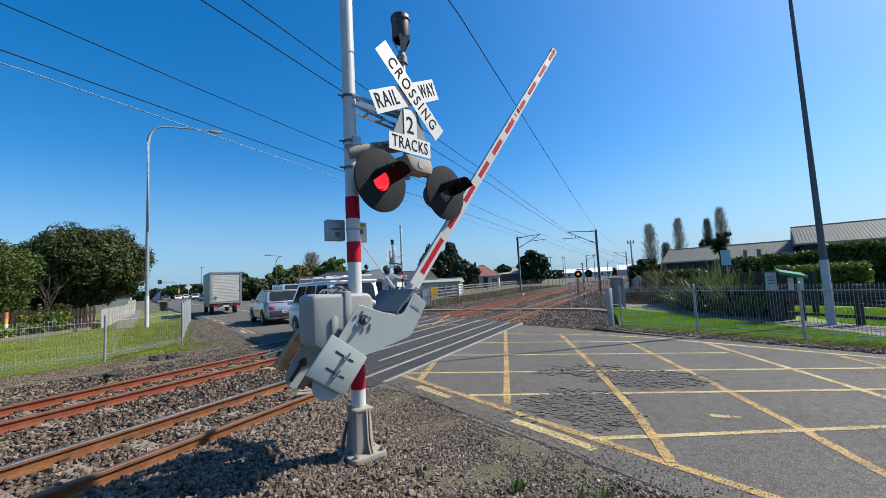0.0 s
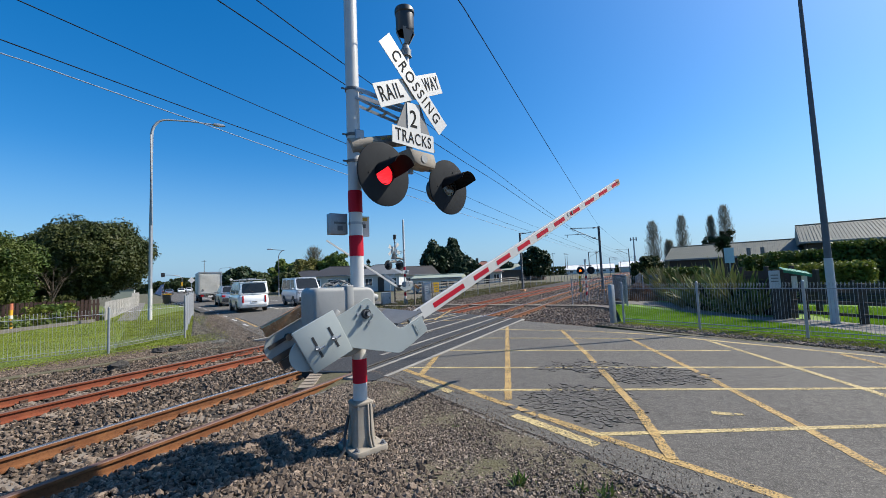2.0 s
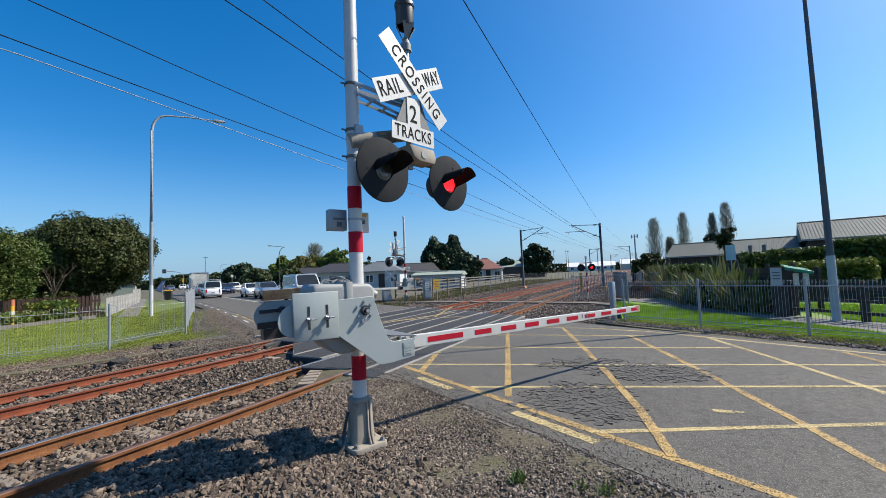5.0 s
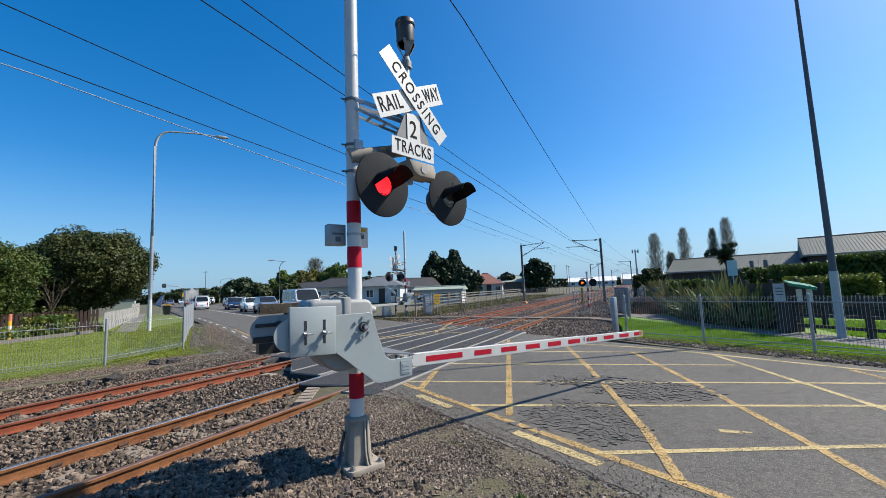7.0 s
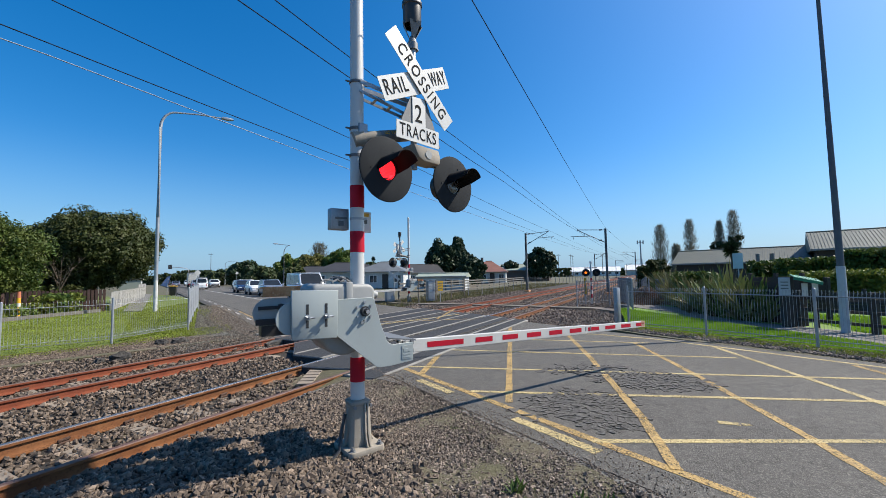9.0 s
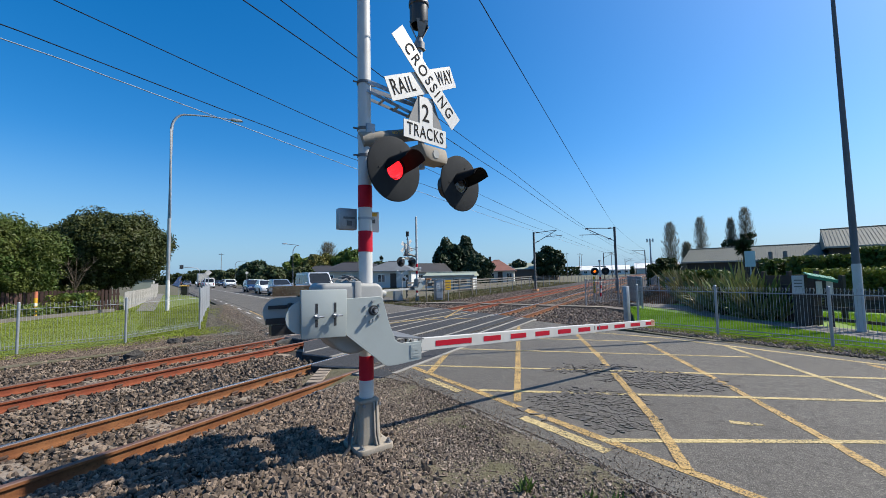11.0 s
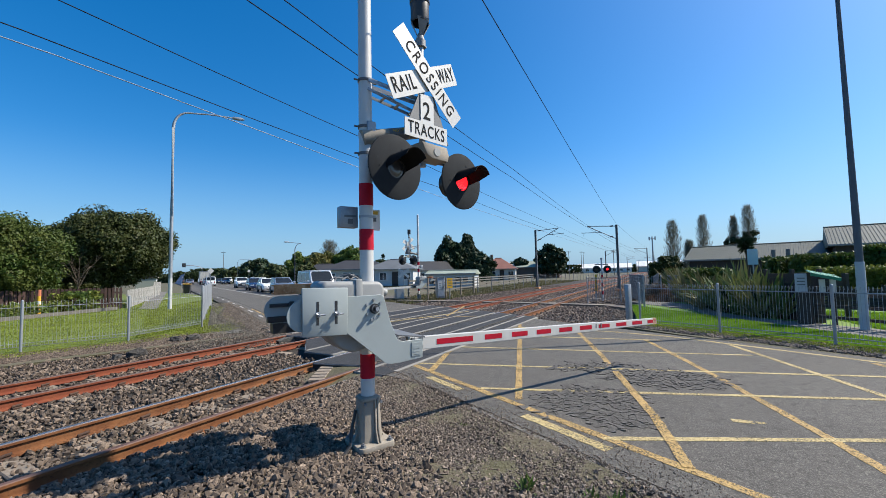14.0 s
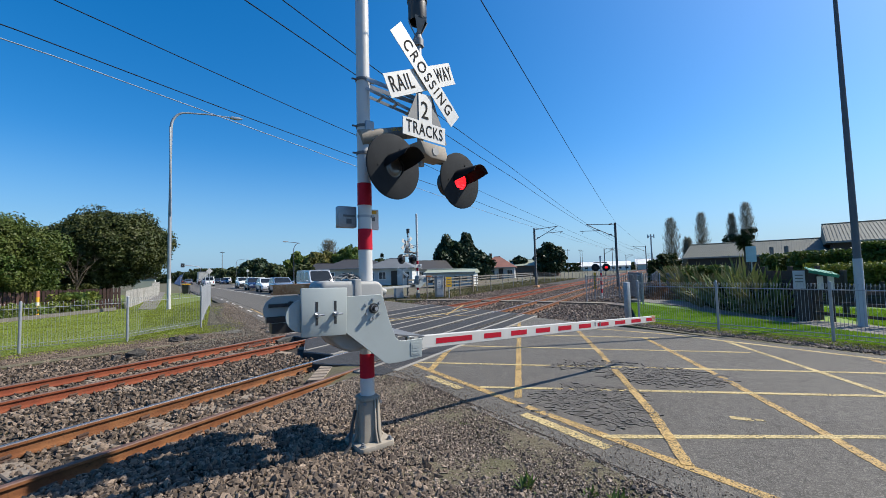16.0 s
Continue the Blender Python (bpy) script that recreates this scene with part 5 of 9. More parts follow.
painted([(3.02, 4.27), (3.2, 4.2)], 0.1, YELLOW_PALE, "leftover patch of pale yellow paint", 0.009)
painted([(3.22, 4.19), (3.3, 4.17)], 0.06, YELLOW_PALE, "leftover patch of pale paint", 0.009)

# lines on the far side of the crossing
for k in range(7):
    a0 = 17.2 + 3.1 * k
    painted([rd(a0, 2.64 + bend(a0)), rd(a0 + 1.2, 2.63 + bend(a0 + 1.2))], 0.09, WHITE_LINE, "short white edge dash")
painted([rd(16.6, 2.83), rd(19.4, 2.85), rd(22.2, 2.85)], 0.09, YELLOW, "worn yellow edge line")
painted([rd(a0, 6.05 + bend(a0)) for a0 in (27, 32, 37, 45, 60, 90)], 0.12, WHITE_LINE, "white centre line")
painted([rd(27.2, 6.1), rd(27.6, 9.9)], 0.3, WHITE_LINE, "white stop line", 0.008)
for k in range(8):
    a0 = 40 + 9 * k
    painted([rd(a0, 9.3 + bend(a0)), rd(a0 + 3, 9.3 + bend(a0 + 3))], 0.12, WHITE_LINE, "white lane dash")
painted([rd(11.6, 9.0), rd(12.5, 7.0), rd(13.6, 5.0)], 0.1, YELLOW, "worn yellow criss-cross line", 0.029)
painted([rd(15.5, 11.3), rd(12.4, 8.2)], 0.1, YELLOW, "worn yellow criss-cross line", 0.029)
painted([rd(13.2, 9.8), rd(12.2, 5.5)], 0.11, YELLOW_PALE, "faded yellow criss-cross line", 0.031)


# ---- lawns and paths ----
def poly_sheet(name, pts, z, material, label, category, step=0.5, bump=0.02, thick=0.2):
    """A flat area with the given outline, gridded inside."""
    bm = bmesh.new()
    slab(bm, pts, z - thick, z, axis="z")
    bmesh.ops.triangulate(bm, faces=bm.faces)
    ob = link_bm(name, bm, material)
    return tagged(ob, label, category, "", "structure")


poly_sheet("lawn", [(-10.2, 9.55), (-8.75, 11.0), (-8.35, 13.7), (-13.85, 23.6), (-19.5, 33.5), (-30, 46), (-60, 40), (-60, 2), (-16.2, 2.5)], -0.07, LAWN,
           "uneven green lawn behind the fence", "lawn")
poly_sheet("lawn", [(5.95, 12.2), (6.85, 10.3), (7.95, 8.3), (9.05, 6.4), (10.2, 4.5), (14, 3), (30, 6), (26, 22), (16.5, 24), (9.6, 18.6), (8.7, 18.3)], -0.03, LAWN_BRIGHT, "bright green lawn behind the fence", "lawn")
poly_sheet("footpath", [(-15.9, 22.1), (-22.3, 31.6), (-35.0, 50.3), (-36.3, 49.8), (-23.4, 31.4), (-17.2, 22.5)], -0.055, FOOTPATH,
           "grey footpath across the lawn", "path")
poly_sheet("footpath", [(10.2, 5.9), (11.4, 7.2), (10.8, 10.2), (10.0, 12.2), (9.9, 13.8), (11.0, 17.6), (10.6, 20.8), (9.4, 20.4), (9.3, 18.4), (9.7, 15.6), (8.9, 12.9), (8.95, 10.8), (9.4, 9.4), (9.1, 7.9), (9.3, 6.4)], -0.012, FOOTPATH,
           "grey footpath behind the railing", "path")
pp = [rail_xy(a, n) for a, n in ((20.5, -15), (20.7, -9), (20.0, -2.6), (17.5, -0.4), (18.2, 0.1), (20.6, -2.3), (21.3, -9), (21.1, -15))]
poly_sheet("footpath", [(p.x, p.y) for p in pp], -0.06, surface("brown_path_concrete", (0.15, 0.125, 0.098), (0.11, 0.092, 0.072), (0.19, 0.16, 0.13), rough=0.9, scale=1.4, fine=30, bump=0.3, depth=0.006, world_space=True), "brownish concrete pedestrian path over the tracks", "path")


def blades(name, region, k, tall, wide, material, label, seed):
    """Grass: k single blades over the region given as a sampler."""
    g = np.random.default_rng(seed)
    p = region(g, k)
    k = len(p)
    a = g.uniform(0, 6.28, k)
    h = tall * g.uniform(0.4, 1.2, k)
    lean = g.uniform(0, 0.7, k)
    dx, dy = np.cos(a), np.sin(a)
    v = np.zeros((k, 3, 3))
    v[:, 0] = p + np.stack([-dy * wide, dx * wide, np.zeros(k)], 1)
    v[:, 1] = p + np.stack([dy * wide, -dx * wide, np.zeros(k)], 1)
    v[:, 2] = p + np.stack([dx * h * lean, dy * h * lean, h], 1)
    f = np.arange(k * 3).reshape(k, 3)
    return scatter_mesh(name, v.reshape(-1, 3), f, material, label, "grass")


GRASS = leafy("grass_blades", (0.208, 0.258, 0.0281), (0.279, 0.328, 0.042), (0.163, 0.189, 0.0246), through=0.3)
GRASS_BRIGHT = leafy("bright_grass_blades", (0.184, 0.33, 0.0184), (0.239, 0.385, 0.0276), (0.138, 0.248, 0.0184), through=0.35)
MOSS = leafy("moss", (0.107, 0.111, 0.0246), (0.148, 0.139, 0.0369), (0.0738, 0.082, 0.0205), through=0.2)


def quad_region(p00, p10, p11, p01, z):
    c = [np.array(p, float) for p in (p00, p10, p11, p01)]

    def sample(g, k):
        u, v = g.uniform(0, 1, (k, 1)), g.uniform(0, 1, (k, 1))
        q = (c[0] * (1 - u) + c[1] * u) * (1 - v) + (c[3] * (1 - u) + c[2] * u) * v
        return np.concatenate([q, np.full((k, 1), z)], 1)
    return sample


blades("lawn_grass", quad_region((-16.0, 3.2), (-8.1, 11.4), (-15.2, 21.8), (-17.0, 10.0), -0.07), 52000, 0.026, 0.012, GRASS, "short rough grass on the lawn", 31)
blades("lawn_grass", quad_region((-16.9, 6.0), (-15.3, 21.9), (-23.0, 33.5), (-22.5, 16.0), -0.07), 26000, 0.032, 0.02, GRASS, "short rough grass towards the garden", 48)
blades("lawn_grass", quad_region((-8.8, 11.4), (-8.1, 13.7), (-18.8, 32.5), (-16.2, 22.0), -0.07), 30000, 0.03, 0.015, GRASS, "short rough grass beside the road", 32)
blades("lawn_grass", quad_region((5.95, 12.1), (9.45, 5.8), (9.5, 8.6), (8.55, 18.2), -0.03), 48000, 0.06, 0.010, GRASS_BRIGHT, "bright short grass behind the railing", 33)
blades("lawn_grass", quad_region((10.9, 9.9), (12.4, 6.2), (17, 10), (13, 15), -0.03), 22000, 0.08, 0.014, GRASS_BRIGHT, "bright short grass by the timber rails", 34)
blades("verge_grass", quad_region((-15.2, 3.4), (-7.9, 11.1), (-8.2, 13.2), (-15.7, 4.6), -0.1), 14000, 0.035, 0.012, GRASS, "sparse grass at the foot of the fence", 35)
blades("verge_grass", quad_region((-7.2, 13.6), (-6.3, 15.2), (-12.4, 23.8), (-13.8, 23.4), -0.1), 9000, 0.04, 0.012, GRASS, "sparse grass strip beside the road", 36)
blades("verge_grass", quad_region((5.5, 11.9), (8.4, 6.5), (9.1, 6.6), (6.0, 12.2), -0.04), 7000, 0.05, 0.010, GRASS, "patchy grass under the railing", 37)
blades("verge_grass", quad_region((-8.4, 11.3), (-6.6, 13.2), (-7.6, 15.6), (-8.5, 14.0), -0.098), 9000, 0.03, 0.011, GRASS, "thin mossy grass round the end of the railing", 46)
blades("verge_moss", quad_region((-0.1, 5.2), (1.3, 3.2), (0.9, 2.9), (-0.5, 4.9), -0.06), 15000, 0.016, 0.007, MOSS, "thin moss on the gravel verge", 38)
SCRUB = leafy("dry_scrub", (0.123, 0.0984, 0.0492), (0.189, 0.156, 0.082), (0.0984, 0.107, 0.041), through=0.25)
sc = [tuple(rail_xy(a_, n_).xy) for a_, n_ in ((19, -12.6), (70, -12.8), (70, -19.5), (19, -16.5))]
blades("scrub", quad_region(*sc, -0.2), 15000, 0.22, 0.035, SCRUB, "dry brown scrub and weeds beyond the tracks", 39)
sc = [tuple(rail_xy(a_, n_).xy) for a_, n_ in ((24, -1.6), (80, -1.6), (80, 2.5), (24, 1.0))]
blades("scrub", quad_region(*sc, -0.2), 9000, 0.22, 0.035, SCRUB, "dry brown scrub and weeds along the near fence", 40)
poly_sheet("roadside_soil", [(5.0, 12.0), (5.6, 10.6), (7.4, 6.9), (9.4, 2.5), (10.9, 3.6), (9.2, 6.5), (8.1, 8.4), (7.0, 10.35), (5.9, 12.5)], -0.045, VERGE, "strip of dark soil and leaf litter", "verge")
poly_sheet("roadside_soil", [(-14, 3.5), (-9.8, 7.3), (-5.0, 12.6), (-13.3, 26.4), (-14.8, 25.6), (-8.05, 13.8), (-8.6, 11.1), (-10.2, 9.6), (-15.8, 4.4)], -0.1, VERGE, "strip of gravelly soil beside the road", "verge")

GREY_GRIT = island_mat("grey_grit", (0.05, 0.046, 0.038), (0.14, 0.128, 0.105), (0.27, 0.25, 0.21))
SHOULDER_DIRT = surface("grey_shoulder_dirt", (0.105, 0.098, 0.084), (0.145, 0.134, 0.114), (0.085, 0.092, 0.048), rough=0.95, scale=0.9, fine=30, bump=0.7, depth=0.015, world_space=True)
poly_sheet("roadside_dirt", [(-5.1, 12.65), (-13.3, 26.3), (-14.0, 25.5), (-7.5, 13.9), (-6.7, 12.3)], -0.092, SHOULDER_DIRT, "grey dirt shoulder with mossy patches beside the road", "verge", thick=0.1)
sg = np.random.default_rng(40)
k = 20000
u, v = sg.uniform(0, 1, k), sg.uniform(0, 1, k) ** 1.5
near_track = np.stack([-13.6 + 8.0 * u, 4.0 + 8.2 * u, np.full(k, -0.1)], 1)
far_side = np.stack([-15.0 + 7.2 * u - 0.6 * (u > 0.9), 4.9 + 7.4 * u, np.full(k, -0.092)], 1)
stones("roadside_gravel", near_track * (1 - v[:, None]) + far_side * v[:, None], 0.026, STONE, "grey gravel thinning out towards the lawn fence", 43, True)
k = 16000
u, v = sg.uniform(0, 1, k), sg.uniform(0, 1, k)
av, wv = 10.8 + 19.5 * u, 0.0 + (2.1 - 0.75 * np.exp(-((10.8 + 19.5 * u - 18.5) / 5.5) ** 2)) * v
strip = np.stack([V.x * av + W.x * wv, V.y * av + W.y * wv, -0.095 + 0.085 * v ** 3], 1)
stones("roadside_gravel", strip, 0.014, GREY_GRIT, "dark grit strip between the road and the fence", 44, True)
k = 26000
u, v = sg.uniform(0, 1, k), sg.uniform(0, 1, k)
av = 11.5 + 17.5 * u
wv = 2.75 - (0.75 + 0.85 * np.exp(-((av - 18.5) / 5.5) ** 2)) * v ** 0.7 + np.where(av > 18, -0.0012 * (av - 18) ** 2, 0)
strip = np.stack([V.x * av + W.x * wv, V.y * av + W.y * wv, np.clip(-0.004 - 0.09 * v ** 2, -0.095, 0)], 1)
stones("roadside_grit", strip, 0.013, STONE_DARK, "fine grey grit spread over the road shoulder", 47, True)
sg = np.random.default_rng(41)
k = 5200
u, v = sg.uniform(0, 1, k), sg.uniform(0, 1, k)
line = np.stack([5.1 + 3.3 * u + 1.0 * v * u ** 0.5 + 0.2 * v, 11.9 - 6.2 * u + 0.35 * v, np.full(k, -0.035)], 1)
stones("soil_clods", line, 0.03, STONE_DARK, "clods and leaf litter along the road edge", 42)


def weed(x, y, z, size, seed, label):
    g = random.Random(seed)
    w = thing("weed", label, "weed", Matrix.Translation((x, y, z)), group="verge weeds")
    bm = bmesh.new()
    for k in range(34):
        a, el = g.uniform(0, 6.28), g.uniform(0.2, 1.3)
        L, wd = size * g.uniform(0.4, 1.0), size * 0.07
        d = Vector((math.cos(a) * math.cos(el), math.sin(a) * math.cos(el), math.sin(el)))
        s = Vector((-d.y, d.x, 0)).normalized() * wd
        o = Vector((g.uniform(-1, 1), g.uniform(-1, 1), 0)) * size * 0.35
        p = [o, o + d * L * 0.5 + s, o + d * L + Vector((0, 0, -L * 0.12)), o + d * L * 0.5 - s]
        bm.faces.new([bm.verts.new(q) for q in p])
    part("leaves", bm, WEED, w)


WEED = leafy("weed_leaves", (0.082, 0.139, 0.0246), (0.139, 0.197, 0.0492), (0.0656, 0.0984, 0.0246))
for x, y, s, k in ((0.62, 3.13, 0.16, 1), (1.05, 2.95, 0.12, 2), (1.2, 2.86, 0.14, 3), (1.02, 2.72, 0.1, 4), (0.2, 4.35, 0.07, 5), (-0.1, 3.2, 0.06, 6), (0.45, 3.9, 0.05, 7)):
    p = Vector((x, y, 0))
    weed(x, y, -0.07 if p.dot(W) < 2 else -0.045, s, k, "small green weed growing in the gravel")


def clod(x, y, z, s, seed, label, mat):
    g = random.Random(seed)
    bm = bmesh.new()
    bmesh.ops.create_icosphere(bm, subdivisions=3, radius=1.0)
    for vv in bm.verts:
        f = 1 + 0.45 * noise.noise(vv.co * 1.7 + Vector((seed * 3.1, 0, 0))) + 0.25 * noise.noise(vv.co * 4.5 + Vector((0, seed * 2.3, 0)))
        vv.co = Vector((vv.co.x * s * 1.5, vv.co.y * s, max(vv.co.z, -0.3) * s * 0.95)) * f
        vv.co.z += 0.05 * s * noise.noise(vv.co * 40)
    ob = link_bm("clod", bm, mat)
    ob.matrix_basis = pose(x, y, z, 0, 0, g.uniform(0, 180))
    tagged(ob, label, "clod", "clods by the track")


CLOD = surface("black_clod", (0.03, 0.028, 0.026), (0.05, 0.045, 0.04), (0.09, 0.08, 0.07), rough=0.95, scale=8, fine=40, bump=0.8, depth=0.02)
for k, (px, py, s) in enumerate(((-6.95, 9.05, 0.15), (-7.35, 11.0, 0.14), (-7.0, 11.2, 0.15), (-5.6, 12.6, 0.12), (-7.2, 8.85, 0.08))):
    clod(px, py, -0.1, s, k + 1, "dark lump of tarry rubble on the ballast", CLOD)


def fence_panels(name, pts, tall, label, spacing=0.105, group="railings", loops=True, bar_r=0.0075, steel=GALV_DARK, foot=False):
    """Galvanised loop-top railing through the post places."""
    f = thing(name, label, "fence", Matrix.Translation((pts[0][0], pts[0][1], 0)), group=group)
    o = Vector((pts[0][0], pts[0][1], 0))

    def bar(bm):
        tube(bm, (0, 0, 0.05), (0, 0, tall), bar_r, seg=5)
        if foot:
            pipe(bm, [(0, -0.028, 0.05), (0, -0.028, 0.19), (0, 0.0, 0.215), (0, 0.028, 0.19), (0, 0.028, 0.05)], bar_r * 1.3, seg=4)
        if loops:
            pipe(bm, [(0, 0, tall - 0.01), (0, 0.02, tall + 0.022), (0, 0.05, tall + 0.005), (0, 0.055, tall - 0.05)], bar_r, seg=5)
    bar_me = small_mesh("bar", bar, steel if loops else GALV)
    post_me = small_mesh("post", lambda bm: (tube(bm, (0, 0, -0.15), (0, 0, tall + 0.05), 0.03, seg=14), tube(bm, (0, 0, tall + 0.05), (0, 0, tall + 0.07), 0.032, 0.015, seg=14)), GALV)
    for p in pts:
        ob = new("post", post_me)
        ob.parent = f
        ob.location = Vector((p[0], p[1], 0)) - o
    for p, q in zip(pts, pts[1:]):
        p, q = Vector((p[0], p[1], 0)) - o, Vector((q[0], q[1], 0)) - o
        d = q - p
        turn = math.atan2(d.y, d.x)
        for z in (0.13, tall - 0.11):
            bm = bmesh.new()
            pipe(bm, [p + Vector((0, 0, z)), q + Vector((0, 0, z))], 0.007 if foot else 0.012, seg=6)
            part("rail", bm, steel if loops else GALV, f)
        if loops:
            bm = bmesh.new()
            pipe(bm, [p + Vector((0, 0, 0.05)), q + Vector((0, 0, 0.05))], 0.008, seg=5)
            part("rail", bm, GALV_DARK, f)
        k = int(d.length / spacing)
        for i in range(1, k):
            ob = new("bar", bar_me)
            ob.parent = f
            ob.matrix_basis = Matrix.Translation(p + d * i / k) @ Matrix.Rotation(turn, 4, "Z")
    return f


fence_panels("railing", [(5.8, 11.75), (6.94, 10.03), (8.03, 8.2), (9.12, 6.37), (10.2, 4.5)], 1.15, "galvanised loop-top railing beside the footpath", 0.058, bar_r=0.0038, steel=GALV)
fence_panels("railing", [(-15.6, 4.6), (-12.7, 7.2), (-10.19, 9.65), (-8.75, 11.1), (-8.3, 13.72)], 1.1, "galvanised loop-top railing in front of the lawn", 0.066, bar_r=0.0028, steel=GALV, foot=True)
fence_panels("railing", [(-8.3, 13.72), (-9.7, 16.2), (-11.1, 18.7), (-12.5, 21.2), (-13.8, 23.7)], 1.3, "pale close-barred railing running along the road", 0.1, loops=False, bar_r=0.009)
fence_panels("railing", [(8.6, 17.0), (9.6, 19.4), (10.2, 21.6)], 1.3, "grey close-barred railing by the pedestrian crossing", 0.1, bar_r=0.012)
fence_panels("railing", [(7.35, 20.2), (9.4, 21.0), (11.0, 20.0)], 1.2, "grey close-barred railing by the track", 0.1, bar_r=0.012)


def street_lamp(x, y, tall, reach, white, label, arm=True, r0=0.1, r1=0.05, white_mat=None, steel=GALV):
    s = thing("street_lamp", label, "street lamp", Matrix.Translation((x, y, 0)) @ pose(0, 0, 0, 0, 0, 33), group="street lamps")
    bm = bmesh.new()
    if arm:
        pts = [(0, 0, -0.2), (0, 0, tall * 0.45), (0, 0, tall - 1.1)] + [(0.75 * (1 - math.cos(radians(a))), 0, tall - 1.1 + 1.0 * math.sin(radians(a))) for a in (15, 30, 45, 60, 75, 90)] + [(reach * 0.6, 0, tall + 0.02), (reach, 0, tall + 0.06)]
        pipe(bm, pts, r0, seg=14, r_end=r1 * 0.7)
    else:
        tube(bm, (0, 0, -0.2), (0, 0, tall), r0, r1, seg=16)
    part("pole", bm, steel, s, "galvanised steel pole", True)
    bm = bmesh.new()
    tube(bm, (0, 0, -0.1), (0, 0, white), r0 + 0.006, r0 + 0.004, seg=16)
    part("painted_base", bm, white_mat or WHITE_POLE, s, "pale painted lower part", True)
    if arm:
        bm = bmesh.new()
        slab(bm, [(reach - 0.05, tall + 0.0), (reach + 0.3, tall - 0.02), (reach + 0.65, tall + 0.05), (reach + 0.5, tall + 0.13), (reach, tall + 0.13)], -0.12, 0.12)
        soften(bm, 0.03, 2)
        part("lantern", bm, GALV, s, "flat grey street lantern", True)
    return s


PALE_GREY = surface("pale_grey_paint", (0.41, 0.435, 0.467), (0.361, 0.385, 0.418), (0.459, 0.476, 0.508), rough=0.5, scale=3, fine=25, bump=0.05)
bm = bmesh.new()
box(bm, (0, 0, 0.55), (0.14, 0.14, 1.3))
soften(bm, 0.012, 2)
ob = link_bm("gate_post", bm, GALV, smooth=True)
ob.matrix_basis = pose(5.6, 12.02, -0.05, 0, 0, 25)
tagged(ob, "square galvanised gate post at the end of the railing", "post")
street_lamp(-15.17, 22.1, 11.3, 3.0, 1.62, "tall galvanised street lamp with a white base on the lawn", r0=0.095)
street_lamp(10.44, 9.89, 11.5, 0, 1.68, "tall tapered steel pole with a pale grey base", arm=False, r0=0.088, r1=0.03, white_mat=PALE_GREY, steel=DARK_SHADED_STEEL)
street_lamp(-19.4, 52.0, 6.0, -1.3, 1.0, "dark street lamp beside the waiting cars", r0=0.055, r1=0.04, white_mat=PALE_GREY, steel=DARK_SHADED_STEEL)
street_lamp(-58, 112, 6.6, 2.6, 1.5, "distant street lamp along the road", r0=0.06, r1=0.04, steel=DARK_SHADED_STEEL)


# ---- overhead line ----
def line_mast(a, n, tall, side, label):
    p = rail_xy(a, n, -0.2)
    m = thing("overhead_line_mast", label, "line mast", Matrix.Translation(p) @ pose(0, 0, 0, 0, 0, RAIL_TURN), group="overhead line masts")
    bm = bmesh.new()
    for dx in (-0.075, 0.075):
        box(bm, (dx, 0, tall / 2), (0.016, 0.15, tall))
    box(bm, (0, 0, tall / 2), (0.15, 0.014, tall))
    part("post", bm, GREY_DARK, m, "dark steel H-section post")
    bm = bmesh.new()
    box(bm, (0, 0, 0.12), (0.5, 0.5, 0.3))
    soften(bm, 0.03, 1)
    part("footing", bm, RUSTY_STEEL, m)
    s = side
    for p0, p1, r in (((0, 0, tall - 0.12), (s * 2.2, 0, tall + 0.03), 0.03), ((0, 0, tall - 1.15), (s * 2.2, 0, tall + 0.02), 0.03), ((s * 1.1, 0, tall - 0.55), (s * 2.7, 0, tall - 0.5), 0.025),
                      ((s * 1.6, 0, tall - 0.48), (s * 1.6, 0, tall - 0.28), 0.018), ((s * 2.45, 0, tall - 0.5), (s * 2.5, 0, tall - 0.75), 0.015)):
        bm = bmesh.new()
        tube(bm, p0, p1, r, seg=8)
        part("arm", bm, GALV_DARK, m, "thin cantilever arm", True)
    for q in ((s * 0.35, 0, tall - 0.1), (s * 0.4, 0, tall - 0.94)):
        bm = bmesh.new()
        tube(bm, (q[0] - 0.12, 0, q[2]), (q[0] + 0.12, 0, q[2] + 0.02), 0.055, seg=10)
        part("insulator", bm, GREY_DARK, m)
    return m


line_mast(34.0, -3.25, 5.35, -1, "dark steel mast carrying the overhead wires")
line_mast(37.4, -10.75, 5.75, 1, "dark steel mast carrying the overhead wires")
for a in (86, 140, 200):
    line_mast(a, -3.0, 5.8, -1, "distant steel mast carrying the overhead wires")
    line_mast(a + 4, -11.0, 5.8, 1, "distant steel mast carrying the overhead wires")


def overhead_wire(pts, r, label, mat=WIRE):
    bm = bmesh.new()
    out = []
    for p, q in zip(pts, pts[1:]):
        p, q = Vector(p), Vector(q)
        sag = 0.004 * (q - p).length
        out += [p.lerp(q, t) - Vector((0, 0, 4 * sag * t * (1 - t))) for t in (0, 0.25, 0.5, 0.75)]
    out.append(Vector(pts[-1]))
    pipe(bm, out, r, seg=6)
    tagged(link_bm("overhead_wire", bm, mat), label, "wire", "overhead wires")


def rw(a, n, z):
    return tuple(rail_xy(a, n, z))


